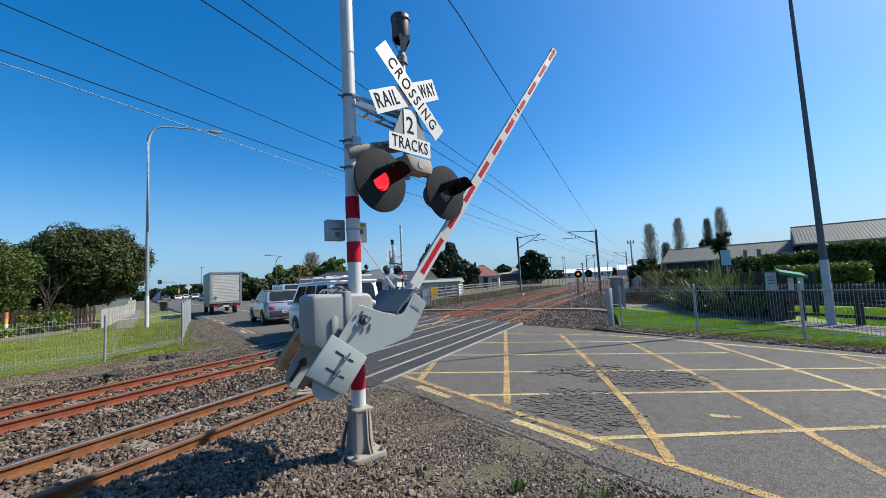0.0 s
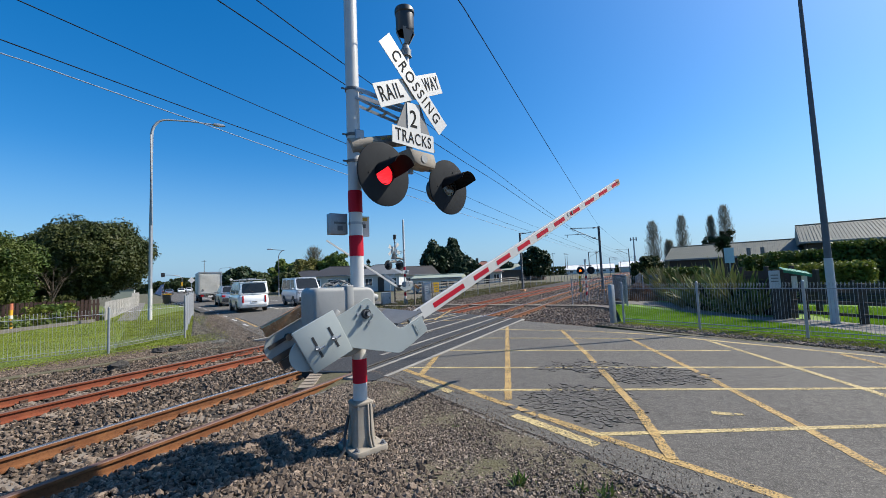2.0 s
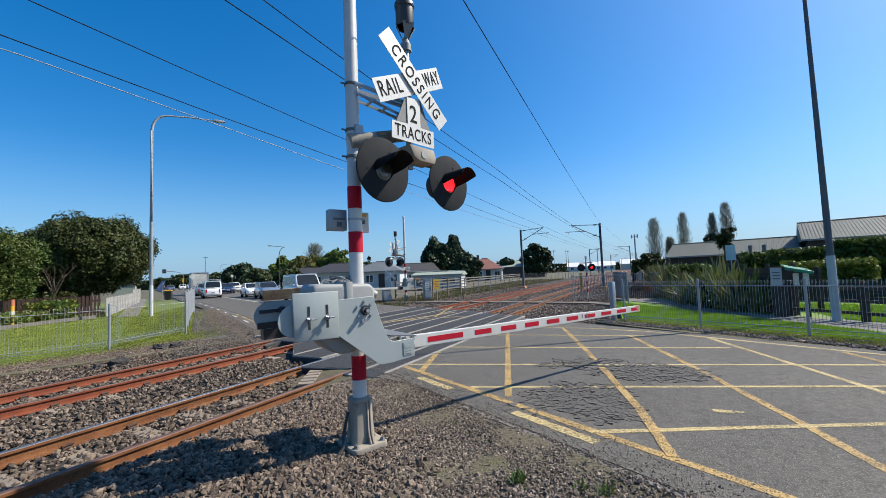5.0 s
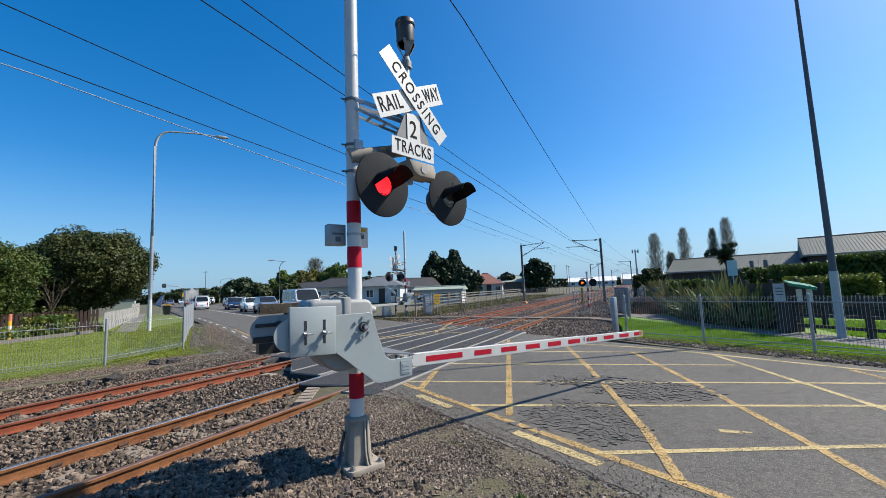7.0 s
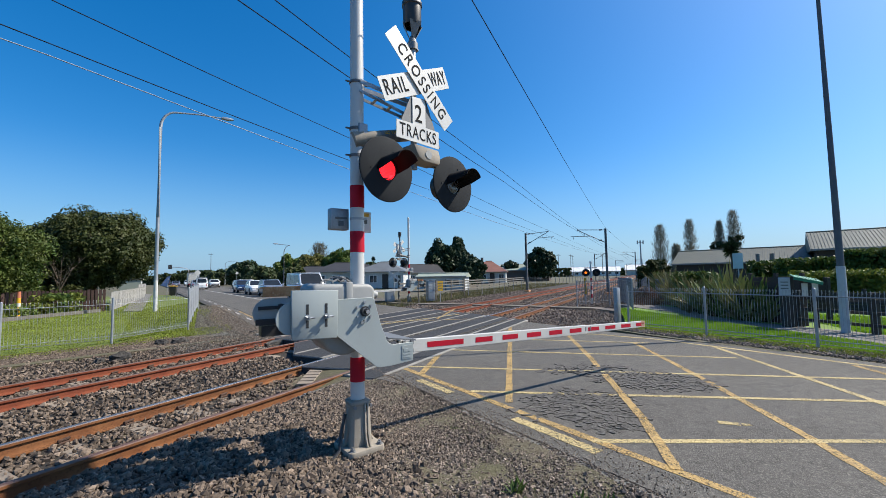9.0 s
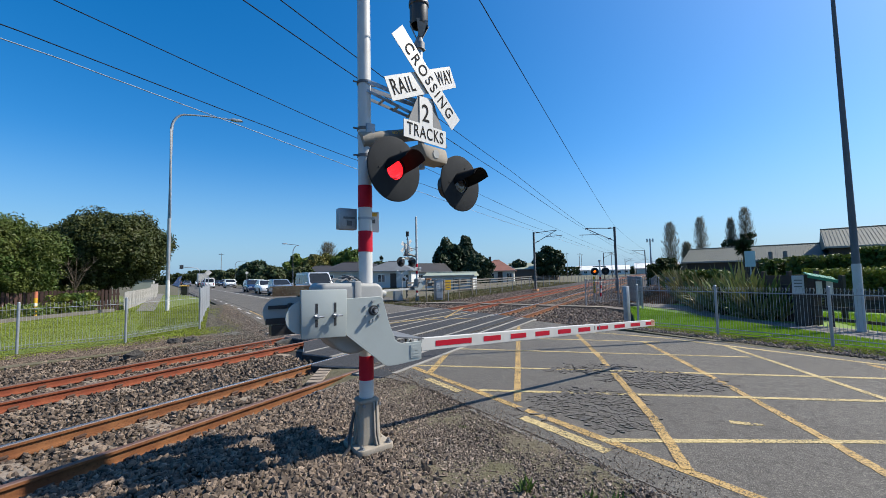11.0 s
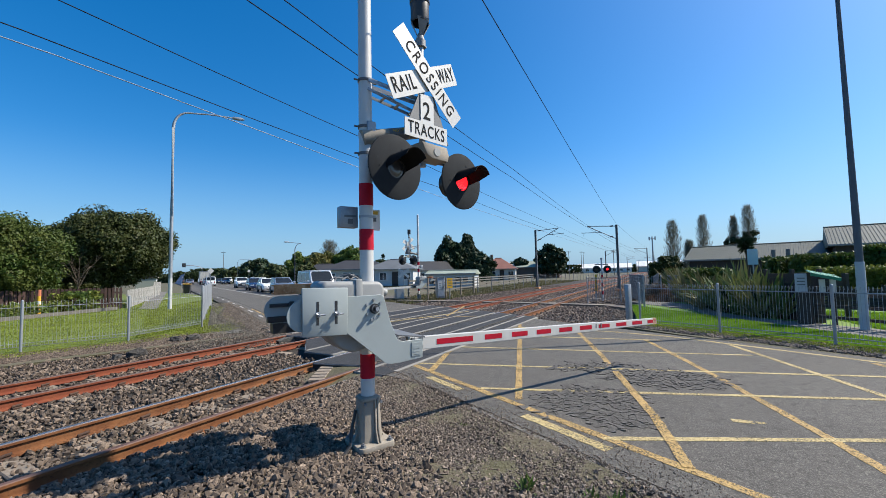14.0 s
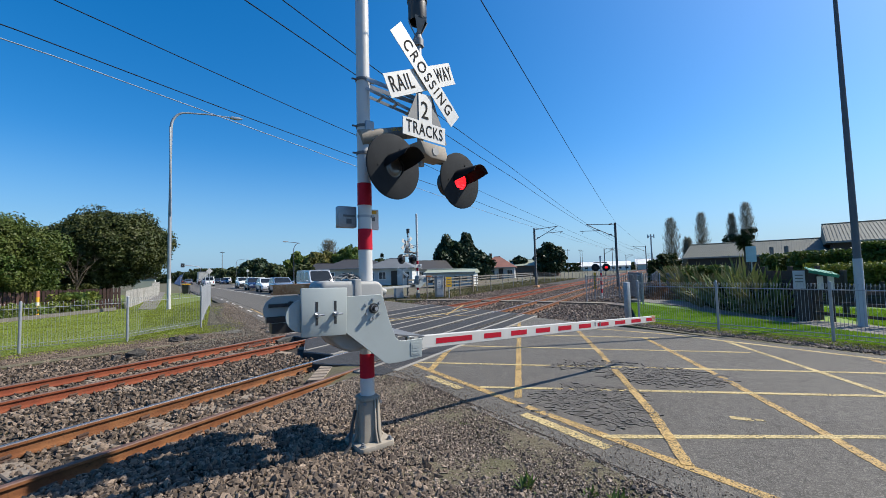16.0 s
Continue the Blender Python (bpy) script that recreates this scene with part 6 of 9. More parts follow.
overhead_wire([rw(-30, -5.3, 5.85), rw(2, -5.3, 5.85), rw(16, -5.45, 5.55), rw(34, -5.35, 5.02), rw(86, -5.3, 4.9), rw(200, -5.3, 5.0)], 0.009, "thin dark contact wire above the near track")
overhead_wire([rw(-30, -5.3, 6.3), rw(2, -5.3, 6.3), rw(16, -5.45, 5.95), rw(34, -5.35, 5.2), rw(86, -5.3, 5.5), rw(200, -5.3, 5.5)], 0.009, "thin dark carrier wire above the near track")
overhead_wire([rw(-30, -8.6, 5.58), rw(2, -8.6, 5.55), rw(16, -8.8, 5.5), rw(37.4, -8.5, 5.1), rw(90, -8.6, 5.0), rw(200, -8.6, 5.0)], 0.009, "thin dark contact wire above the far track")
overhead_wire([rw(-30, -8.6, 6.3), rw(2, -8.6, 6.3), rw(14, -8.5, 6.1), rw(37.4, -8.4, 5.6), rw(90, -8.6, 5.5), rw(200, -8.6, 5.5)], 0.009, "thin dark carrier wire above the far track")
overhead_wire([rw(-30, -10.6, 6.2), rw(3, -10.6, 6.2), rw(37.4, -10.6, 5.6), rw(90, -10.8, 5.7)], 0.012, "pale thin feeder wire beyond the tracks", PALE_WIRE)
overhead_wire([rw(-30, -1.6, 5.2), rw(4.4, -1.85, 5.05), rw(34, -3.2, 5.15), rw(86, -3, 5.7)], 0.007, "thin dark feeder wire to the mast")


# ---- pedestrian lights and cabinets by the tracks ----
def pedestrian_signal():
    at = Matrix.Translation((9.05, 22.5, -0.05)) @ pose(0, 0, 0, 0, 0, -12)
    g = thing("pedestrian_signal", "pair of round red pedestrian lights on a striped post", "signal", at)
    bm = bmesh.new()
    tube(bm, (0, 0, -0.1), (0, 0, 2.2), 0.045, seg=14)
    tube(bm, (0, 0, 2.2), (0, 0, 2.32), 0.06, 0.07, seg=12)
    part("post", bm, WHITE_POLE, g, "white post", True)
    for z in (0.25, 0.7, 1.15):
        bm = bmesh.new()
        tube(bm, (0, 0, z), (0, 0, z + 0.22), 0.048, seg=14)
        part("red_band", bm, RED_BAND, g, "", True)
    bm = bmesh.new()
    tube(bm, (-0.36, 0.06, 1.95), (0.36, 0.06, 1.95), 0.03, seg=10)
    part("cross_bar", bm, GREY_DARK, g, "", True)
    A = Matrix.Translation((0, -0.05, 0))
    for s, st in ((-0.29, 0), (0.29, 1)):
        rot, base = signal_head(g, A, (s, 0, 1.68), lit=LIT_RED if st else LIT_AMBER, scale=0.66)
        LENS_ROTORS.append((rot, base, st))


pedestrian_signal()


def cabinet(x, y, w, d, h, turn, mat, label, z=-0.05):
    c = thing("equipment_cabinet", label, "cabinet", pose(x, y, z, 0, 0, turn), group="trackside cabinets")
    bm = bmesh.new()
    box(bm, (0, 0, h / 2), (w, d, h))
    soften(bm, 0.015, 2)
    part("body", bm, mat, c, "", True)
    bm = bmesh.new()
    box(bm, (0, -d / 2 - 0.008, h * 0.52), (w * 0.86, 0.014, h * 0.84))
    soften(bm, 0.004, 1)
    dr = part("door", bm, mat, c, "flat metal door")
    bm = bmesh.new()
    box(bm, (w * 0.32, -d / 2 - 0.025, h * 0.55), (0.03, 0.03, 0.14))
    part("handle", bm, GREY_DARK, dr)
    bm = bmesh.new()
    box(bm, (0, 0, h + 0.015), (w + 0.06, d + 0.06, 0.03))
    part("lid", bm, mat, c)
    return c


cabinet(12.1, 20.9, 0.42, 0.4, 1.25, -25, GALV_DARK, "grey steel cabinet beside the pedestrian crossing")
cabinet(-0.2, 26.6, 0.5, 0.45, 1.3, 20, GALV, "grey steel cabinet with a white notice by the far gate")
cabinet(-2.9, 26.4, 0.55, 0.5, 0.75, 20, GALV, "low grey cabinet beside the far gate")


def board_sign(x, y, z0, w, h, turn, mat, label, post=True, bars=3):
    s = thing("notice_sign", label, "sign", pose(x, y, -0.05, 0, 0, turn), group="small signs")
    bm = bmesh.new()
    box(bm, (0, -0.03, z0 + h / 2), (w, 0.012, h))
    b = part("panel", bm, mat, s)
    for k in range(bars):
        bm = bmesh.new()
        box(bm, (0, -0.039, z0 + h * (0.25 + 0.25 * k)), (w * 0.6, 0.004, h * 0.07))
        part("print_bar", bm, GREY_DARK, b)
    if post:
        bm = bmesh.new()
        tube(bm, (0, 0, -0.1), (0, 0, z0 + h), 0.03, seg=10)
        part("post", bm, GALV, s, "", True)


board_sign(0.45, 26.4, 0.65, 0.4, 0.66, 25, YELLOW_SIGN, "bright yellow upright notice on a post beside the tracks")
board_sign(-0.2, 26.32, 0.6, 0.26, 0.5, 20, SIGN_WHITE, "white notice on the grey cabinet", post=False)
board_sign(8.45, 21.9, 0.5, 0.13, 0.9, 0, YELLOW_SIGN, "narrow yellow marker post beside the pedestrian path")
for k in range(9):
    p = rail_xy(21.5 + 2.4 * k, -13.2 - 0.05 * k)
    if k in (0, 1, 2, 3):
        bm = bmesh.new()
        tube(bm, (0, 0, -0.2), (0, 0, 1.35), 0.05, seg=10)
        ob = link_bm("timber_post", bm, SLEEPER, smooth=True)
        ob.location = (p.x, p.y, -0.05)
        tagged(ob, "grey weathered timber post beside the tracks", "post", "trackside posts")


def rail_fence(pts, zs, mat, label, thick=0.04, tall=0.12, post=0.1):
    f = thing("rail_fence", label, "fence", Matrix.Translation((pts[0][0], pts[0][1], -0.05)), group="rail fences")
    o = Vector((pts[0][0], pts[0][1], 0))
    for p in pts:
        bm = bmesh.new()
        q = Vector((p[0], p[1], 0)) - o
        box(bm, (q.x, q.y, max(zs) / 2 + 0.05), (post, post, max(zs) + 0.3))
        soften(bm, 0.008, 1)
        part("post", bm, mat, f)
    for p, q in zip(pts, pts[1:]):
        p, q = Vector((p[0], p[1], 0)) - o, Vector((q[0], q[1], 0)) - o
        d = q - p
        for z in zs:
            bm = bmesh.new()
            box(bm, (p + q) / 2 + Vector((0, 0, z)) - Vector((-d.y, d.x, 0)).normalized() * (post / 2 + thick / 2), (d.length, thick, tall), Matrix.Rotation(math.atan2(d.y, d.x), 4, "Z"))
            part("board", bm, mat, f)
    return f


RED_TIMBER_DARK = surface("dark_red_brown_boards", (0.076, 0.0456, 0.038), (0.057, 0.0361, 0.0304), (0.104, 0.0665, 0.057), rough=0.85, scale=3, fine=25, bump=0.3)
DARK_TIMBER = surface("dark_stained_timber", (0.048, 0.0373, 0.032), (0.032, 0.0256, 0.0213), (0.0746, 0.064, 0.0533), rough=0.85, scale=3, fine=25, bump=0.3)
GREY_TIMBER = surface("weathered_grey_timber", (0.139, 0.127, 0.107), (0.0984, 0.0902, 0.0779), (0.18, 0.164, 0.139), rough=0.9, scale=3, fine=25, bump=0.3)
rail_fence([(10.5, 11.2), (10.85, 9.55), (11.2, 7.9), (11.55, 6.2)], (0.25, 0.55, 0.86), DARK_TIMBER, "dark stained timber rail fence", post=0.13, tall=0.08)
rail_fence([tuple(rail_xy(a, -16.5 - 0.04 * (a - 26)).xy) for a in range(24, 62, 4)], (0.25, 0.55, 0.85, 1.1), GREY_TIMBER, "grey weathered timber rail fence before the houses")


def mesh_fence(a0, a1, n, tall, label):
    pts = [rail_xy(a, n) for a in steps(a0, a1, 3.0)]
    f = thing("wire_fence", label, "fence", Matrix.Translation((pts[0].x, pts[0].y, -0.1)), group="wire fences")
    post_me = small_mesh("post", lambda bm: tube(bm, (0, 0, -0.1), (0, 0, tall), 0.035, seg=8), GALV_DARK)
    for p in pts:
        ob = new("post", post_me)
        ob.parent = f
        ob.location = p - pts[0]
    for z in [0.1 + (tall - 0.15) * i / 7 for i in range(8)]:
        bm = bmesh.new()
        pipe(bm, [pts[0] - pts[0] + Vector((0, 0, z)), pts[-1] - pts[0] + Vector((0, 0, z))], 0.004, seg=4)
        part("wire", bm, GREY_DARK, f)


mesh_fence(30, 150, -13.6, 1.3, "grey post and wire fence along the far side of the tracks")
mesh_fence(24, 150, -0.6, 1.3, "grey post and wire fence along the near side of the tracks")


# ---- trees and planting ----
def leaf_cloud(centres, radii, per, size, g, flat=0.0, long=1.0):
    """Quads round clump centres, each leaf turned its own way."""
    k = len(centres) * per
    c = np.repeat(centres, per, 0)
    r = np.repeat(radii, per)
    d = g.normal(size=(k, 3))
    d /= np.linalg.norm(d, axis=1)[:, None]
    d[:, 2] *= 0.8
    p = c + d * (r * g.uniform(0.45, 1.0, k) ** 0.6)[:, None]
    nrm = d + g.normal(size=(k, 3)) * 0.55
    nrm[:, 2] += flat
    nrm /= np.linalg.norm(nrm, axis=1)[:, None]
    t = np.cross(nrm, g.normal(size=(k, 3)))
    t /= np.linalg.norm(t, axis=1)[:, None]
    b = np.cross(nrm, t)
    s = (size * g.uniform(0.6, 1.3, k))[:, None]
    t, b = t * s * 0.55, b * s * long
    v = np.stack([p - b, p + t - b * 0.1, p + b, p - t - b * 0.1], 1)
    return v.reshape(-1, 3), np.arange(k * 4).reshape(k, 4)


def crown_points(g, k, rx, ry, rz, cz, lumps=0.25):
    d = g.normal(size=(k, 3))
    d /= np.linalg.norm(d, axis=1)[:, None]
    rad = g.uniform(0.35, 1.0, k) ** 0.45
    lump = np.array([1 + lumps * noise.noise(Vector(q) * 2.1) for q in d])
    p = d * (rad * lump)[:, None] * np.array([rx, ry, rz])
    p[:, 2] += cz
    return p


def tree(name, label, x, y, tall, spread_, leaf, leaves=14000, size=0.16, base=0.25, seed=1, trunk=0.16, z=-0.1, clump=0.55, limbs=9, category="tree", squash=1.0, lumps=0.3, cone=0.0):
    g = np.random.default_rng(seed)
    rnd = random.Random(seed)
    t = thing(name, label, category, Matrix.Translation((x, y, z)), group="trees")
    cz, rz = tall * (1 + base) / 2, tall * (1 - base) / 2
    bm = bmesh.new()
    fork = tall * (base + 0.12)
    pts = [(0, 0, -0.1), (0.05 * trunk, 0, fork * 0.5), (rnd.uniform(-0.1, 0.1), rnd.uniform(-0.1, 0.1), fork), (rnd.uniform(-0.2, 0.2), rnd.uniform(-0.2, 0.2), tall * 0.72)]
    pipe(bm, pts, trunk, seg=10, r_end=trunk * 0.35)
    for k in range(limbs):
        a = 6.28 * k / limbs + rnd.uniform(-0.3, 0.3)
        h = fork * rnd.uniform(0.7, 1.1)
        e = rnd.uniform(0.55, 0.9)
        q = Vector((math.cos(a) * spread_ * e, math.sin(a) * spread_ * e, cz + rz * rnd.uniform(-0.35, 0.6)))
        mid = Vector((q.x * 0.45, q.y * 0.45, h + (q.z - h) * 0.6))
        pipe(bm, [(0, 0, h), mid, q], trunk * 0.42, seg=6, r_end=trunk * 0.08)
        for j in range(3):
            e2 = q + Vector((rnd.uniform(-1, 1), rnd.uniform(-1, 1), rnd.uniform(0, 0.8))) * spread_ * 0.25
            pipe(bm, [mid.lerp(q, 0.5), e2], trunk * 0.16, seg=5, r_end=trunk * 0.04)
    part("trunk", bm, BARK, t, "brown trunk with limbs", True)
    if not leaves:
        return t
    n_cl = max(12, leaves // 70)
    c = crown_points(g, n_cl, spread_ * squash, spread_ * squash, rz, cz, lumps)
    if cone:
        c[:, :2] *= (1.08 - cone * np.clip((c[:, 2] - cz + rz) / (2 * rz), 0, 1.2))[:, None]
    v, f = leaf_cloud(c, clump * g.uniform(0.6, 1.2, n_cl), 70, size, g, flat=0.3)
    ob = scatter_mesh("crown", v, f, leaf, "", "", "", parent=t)
    return t


# Second tone raised to put the crown's sunlit highlights into leaf colour.
DARK_LEAF = leafy("dark_glossy_leaves", (0.014, 0.026, 0.008), (0.068, 0.084, 0.024), (0.055, 0.064, 0.018), rough=0.5, through=0.12)
MID_LEAF = leafy("mid_green_leaves", (0.0287, 0.0615, 0.0115), (0.0697, 0.102, 0.0213), (0.0902, 0.111, 0.0262), through=0.25)
BRIGHT_LEAF = leafy("bright_green_leaves", (0.0492, 0.0984, 0.0164), (0.0984, 0.148, 0.0328), (0.131, 0.164, 0.0369), through=0.3)
DEEP_LEAF = leafy("deep_green_needles", (0.0131, 0.0295, 0.0131), (0.0295, 0.0492, 0.0205), (0.0205, 0.0369, 0.0131), through=0.05)
OLIVE_LEAF = leafy("olive_yellow_leaves", (0.131, 0.123, 0.0328), (0.18, 0.156, 0.0492), (0.082, 0.0984, 0.0246), through=0.25)
FAR_LEAF = leafy("far_green_leaves", (0.0369, 0.0574, 0.0205), (0.0574, 0.082, 0.0287), (0.041, 0.0492, 0.0205), through=0.15)
BARE = leafy("bare_twigs", (0.164, 0.164, 0.127), (0.246, 0.238, 0.189), (0.139, 0.143, 0.107), through=0.3)

tree("tree", "broad dark green tree with a dense rounded crown", -24.3, 29.0, 6.6, 3.75, DARK_LEAF, 120000, 0.09, base=0.2, seed=3, trunk=0.25, clump=0.55, lumps=0.22)
tree("tree", "mid green leafy tree at the garden fence", -24.0, 21.2, 5.4, 2.7, MID_LEAF, 75000, 0.075, base=0.02, seed=4, trunk=0.16, clump=0.5, lumps=0.3)
tree("tree", "mid green leafy tree at the garden fence", -28.0, 19.0, 6.0, 3.2, MID_LEAF, 14000, 0.18, base=0.03, seed=5, trunk=0.16, clump=0.55)
tree("conifer", "tall dark green conifer behind the houses", 4.7, 76, 8.6, 3.3, DEEP_LEAF, 22000, 0.34, base=0.05, seed=6, clump=0.6, lumps=0.25, cone=0.8)
tree("conifer", "dark green spreading tree behind the houses", 1.6, 75, 7.7, 2.5, DEEP_LEAF, 16000, 0.34, base=0.1, seed=7, clump=0.9, lumps=0.4)
tree("tree", "small dark tree beside the shed", 6.7, 68, 4.6, 2.2, DEEP_LEAF, 7000, 0.32, base=0.05, seed=8, clump=0.7)
tree("tree", "large dark round tree beyond the tracks", 26.4, 95, 7.5, 3.3, DEEP_LEAF, 12000, 0.42, base=0.04, seed=9, clump=0.95)
tree("tree", "dark round tree beside the far road", -45, 95, 5.3, 3.0, DEEP_LEAF, 10000, 0.5, base=0.05, seed=10, clump=1.0)
tree("tree", "olive yellow tree coming into leaf", -24.6, 80, 6.3, 3.6, OLIVE_LEAF, 9000, 0.35, base=0.05, seed=11, clump=0.8, lumps=0.5)
tree("tree", "green tree behind the waiting cars", -29.5, 82, 5.8, 3.0, BRIGHT_LEAF, 9000, 0.36, base=0.05, seed=12, clump=0.8)
tree("tree", "bright green round tree behind the houses", -18.8, 80, 7.2, 3.0, BRIGHT_LEAF, 9000, 0.36, base=0.05, seed=13, clump=0.8)
tree("tree", "dark shrubby tree beside the road", -32.5, 76, 3.7, 2.6, FAR_LEAF, 7000, 0.36, base=0.02, seed=14, clump=0.8)
tree("tree", "dark shrubby tree beside the road", -24.0, 68, 3.7, 2.0, DARK_LEAF, 6000, 0.3, base=0.02, seed=15, clump=0.6)
tree("tree", "dark tree behind the roofs", -12, 88, 4.6, 4.5, FAR_LEAF, 6000, 0.45, base=0.02, seed=16, clump=0.9)
tree("tree", "small umbrella-shaped tree beyond the roofs", 19.6, 100, 4.6, 2.2, DEEP_LEAF, 3000, 0.45, base=0.45, seed=17, clump=0.6)
tree("tree", "far dark tree beside the road", -62, 118, 4.2, 4.0, FAR_LEAF, 5000, 0.6, base=0.02, seed=18, clump=1.0)


def poplar(x, y, tall, r, seed, label, dark=False):
    g = np.random.default_rng(seed)
    rnd = random.Random(seed)
    t = thing("poplar", label, "tree", Matrix.Translation((x, y, -0.1)), group="trees")
    bm = bmesh.new()
    pipe(bm, [(0, 0, -0.1), (0, 0, tall * 0.5), (0.1, 0, tall * 0.96)], 0.22, seg=8, r_end=0.03)
    for k in range(90):
        h = tall * rnd.uniform(0.1, 0.8)
        a = rnd.uniform(0, 6.28)
        L = r * (1.0 - 0.3 * abs(h / tall - 0.4)) * rnd.uniform(0.6, 1.1)
        q = Vector((math.cos(a) * L, math.sin(a) * L, min(h + L * rnd.uniform(1.0, 1.7), tall * 0.97)))
        pipe(bm, [(0, 0, h), (q.x * 0.6, q.y * 0.6, h + (q.z - h) * 0.45), q], 0.055, seg=4, r_end=0.015)
    part("trunk", bm, BARK, t, "upright bare branches", True)
    k = 4200                                               # upright twigs in a narrow spindle
    hh = g.uniform(0.1, 0.97, k)
    rr = r * np.sqrt(np.clip(1 - ((hh - 0.42) / 0.58) ** 2, 0.01, 1)) * np.sqrt(g.uniform(0, 1, k))
    rr *= 1 + 0.35 * np.sin(hh * 23 + 3 * g.integers(0, 5, k))
    aa = g.uniform(0, 6.28, k)
    p = np.stack([rr * np.cos(aa), rr * np.sin(aa), hh * tall], 1)
    up = np.stack([0.28 * np.cos(aa) + g.normal(0, 0.12, k), 0.28 * np.sin(aa) + g.normal(0, 0.12, k), np.ones(k)], 1) * g.uniform(0.5, 1.3, k)[:, None]
    ba = g.uniform(0, 6.28, k)
    side = np.stack([np.cos(ba), np.sin(ba), np.zeros(k)], 1) * 0.028
    v = np.stack([p - side, p + side, p + up], 1).reshape(-1, 3)
    f = np.arange(k * 3).reshape(k, 3)
    scatter_mesh("twig_crown", v, f, BARE, "", "", "", parent=t)
    if dark:
        k = 70
        hh = g.uniform(0.05, 0.62, k)
        c = np.stack([g.normal(0, 0.8, k), g.normal(0, 0.8, k), hh * tall], 1)
        v, f = leaf_cloud(c, np.full(k, 0.7), 50, 0.3, g)
        scatter_mesh("ivy", v, f, DEEP_LEAF, "", "", "", parent=t)


poplar(64.4, 110, 15.0, 1.8, 1, "bare grey poplar beyond the buildings")
poplar(73.0, 110, 16.4, 1.55, 2, "bare grey poplar beyond the buildings")
poplar(78.0, 100, 17.4, 1.6, 3, "tall bare poplar with dark ivy", True)
poplar(74.2, 100, 14.6, 1.1, 4, "slender bare poplar with dark ivy", True)
poplar(67.6, 108, 9.0, 1.3, 5, "small bare tree beyond the buildings")
poplar(-31.3, 110, 11.2, 2.6, 6, "bare tree behind the waiting cars")


def bush_row(name, label, boxes, leaf, size, per_m3, seed, category="hedge"):
    """Clipped or loose planting: clumps filling the given boxes."""
    g = np.random.default_rng(seed)
    vs, fs, base = [], [], 0
    for (cx, cy, cz, sx, sy, sz, turn) in boxes:
        k = max(10, int(sx * sy * sz * per_m3))
        q = g.uniform(-0.5, 0.5, (k, 3))
        face = g.integers(0, 3, k)
        side = g.choice([-0.5, 0.5], k)
        hard = g.uniform(0, 1, k) < 0.7
        for ax in range(3):
            sel = hard & (face == ax)
            q[sel, ax] = side[sel] * g.uniform(0.85, 1.0, sel.sum())
        q *= np.array([sx, sy, sz])
        ca, sa = math.cos(radians(turn)), math.sin(radians(turn))
        c = np.stack([cx + ca * q[:, 0] - sa * q[:, 1], cy + sa * q[:, 0] + ca * q[:, 1], cz + q[:, 2]], 1)
        v, f = leaf_cloud(c, np.full(k, 0.22), 18, size, g)
        vs.append(v)
        fs.append(f + base)
        base += len(v)
    ob = scatter_mesh(name, np.concatenate(vs), np.concatenate(fs), leaf, label, category, "")
    return ob


HEDGE_LEAF = leafy("yellow_green_hedge_leaves", (0.0754, 0.113, 0.0189), (0.16, 0.189, 0.0283), (0.123, 0.141, 0.0283), through=0.3)
bush_row("hedge", "dense dark green clipped hedge behind the timber rails", [(18.4, 18.4, 1.0, 3.0, 1.5, 2.05, -45), (20.4, 16.6, 1.15, 3.6, 1.7, 2.4, -45), (23.4, 13.6, 1.1, 5.6, 1.6, 2.3, -45)], MID_LEAF, 0.09, 100, 51)
bush_row("hedge", "low hedge with a yellow-green clipped top", [(16.1, 15.45, 0.68, 2.5, 0.9, 1.5, -46)], HEDGE_LEAF, 0.07, 170, 52)
bush_row("shrub", "dark rounded shrub beside the far path", [(22.2, 39.4, 1.0, 2.6, 2.4, 2.2, -30), (22.4, 39.2, 2.2, 1.5, 1.5, 0.9, -30)], DARK_LEAF, 0.18, 26, 53, "shrub")
# Shrubs added as a dark fill for the shade below the crown.
bush_row("shrub", "dark shrubs added to fill the shade under the broad tree", [(-26.3, 28.6, 0.8, 3.5, 2.0, 1.9, 30), (-24.2, 26.2, 0.6, 2.4, 1.6, 1.4, 30)], DARK_LEAF, 0.1, 50, 55, "shrub")
bush_row("shrub", "dark leafy undergrowth among the flax", [(10.8, 13.1, 0.35, 1.0, 1.3, 0.8, -25), (10.9, 14.8, 0.4, 1.2, 1.8, 0.9, -20), (11.5, 16.7, 0.45, 1.2, 1.6, 1.0, -20)], DARK_LEAF, 0.09, 110, 57, "shrub")
bush_row("shrub", "low loose green shrubs beyond the flax", [(12.0, 17.9, 0.7, 1.4, 1.6, 1.5, -30), (13.1, 19.6, 0.6, 1.5, 1.4, 1.3, -30), (14.0, 21.6, 0.6, 1.7, 1.6, 1.3, -30), (14.8, 24.0, 0.7, 2.0, 1.8, 1.5, -30)], MID_LEAF, 0.1, 80, 56, "shrub")
bush_row("shrub", "loose green shrub beside the building", [(18.6, 21.0, 1.0, 2.2, 1.4, 2.0, -40)], MID_LEAF, 0.12, 60, 54, "shrub")


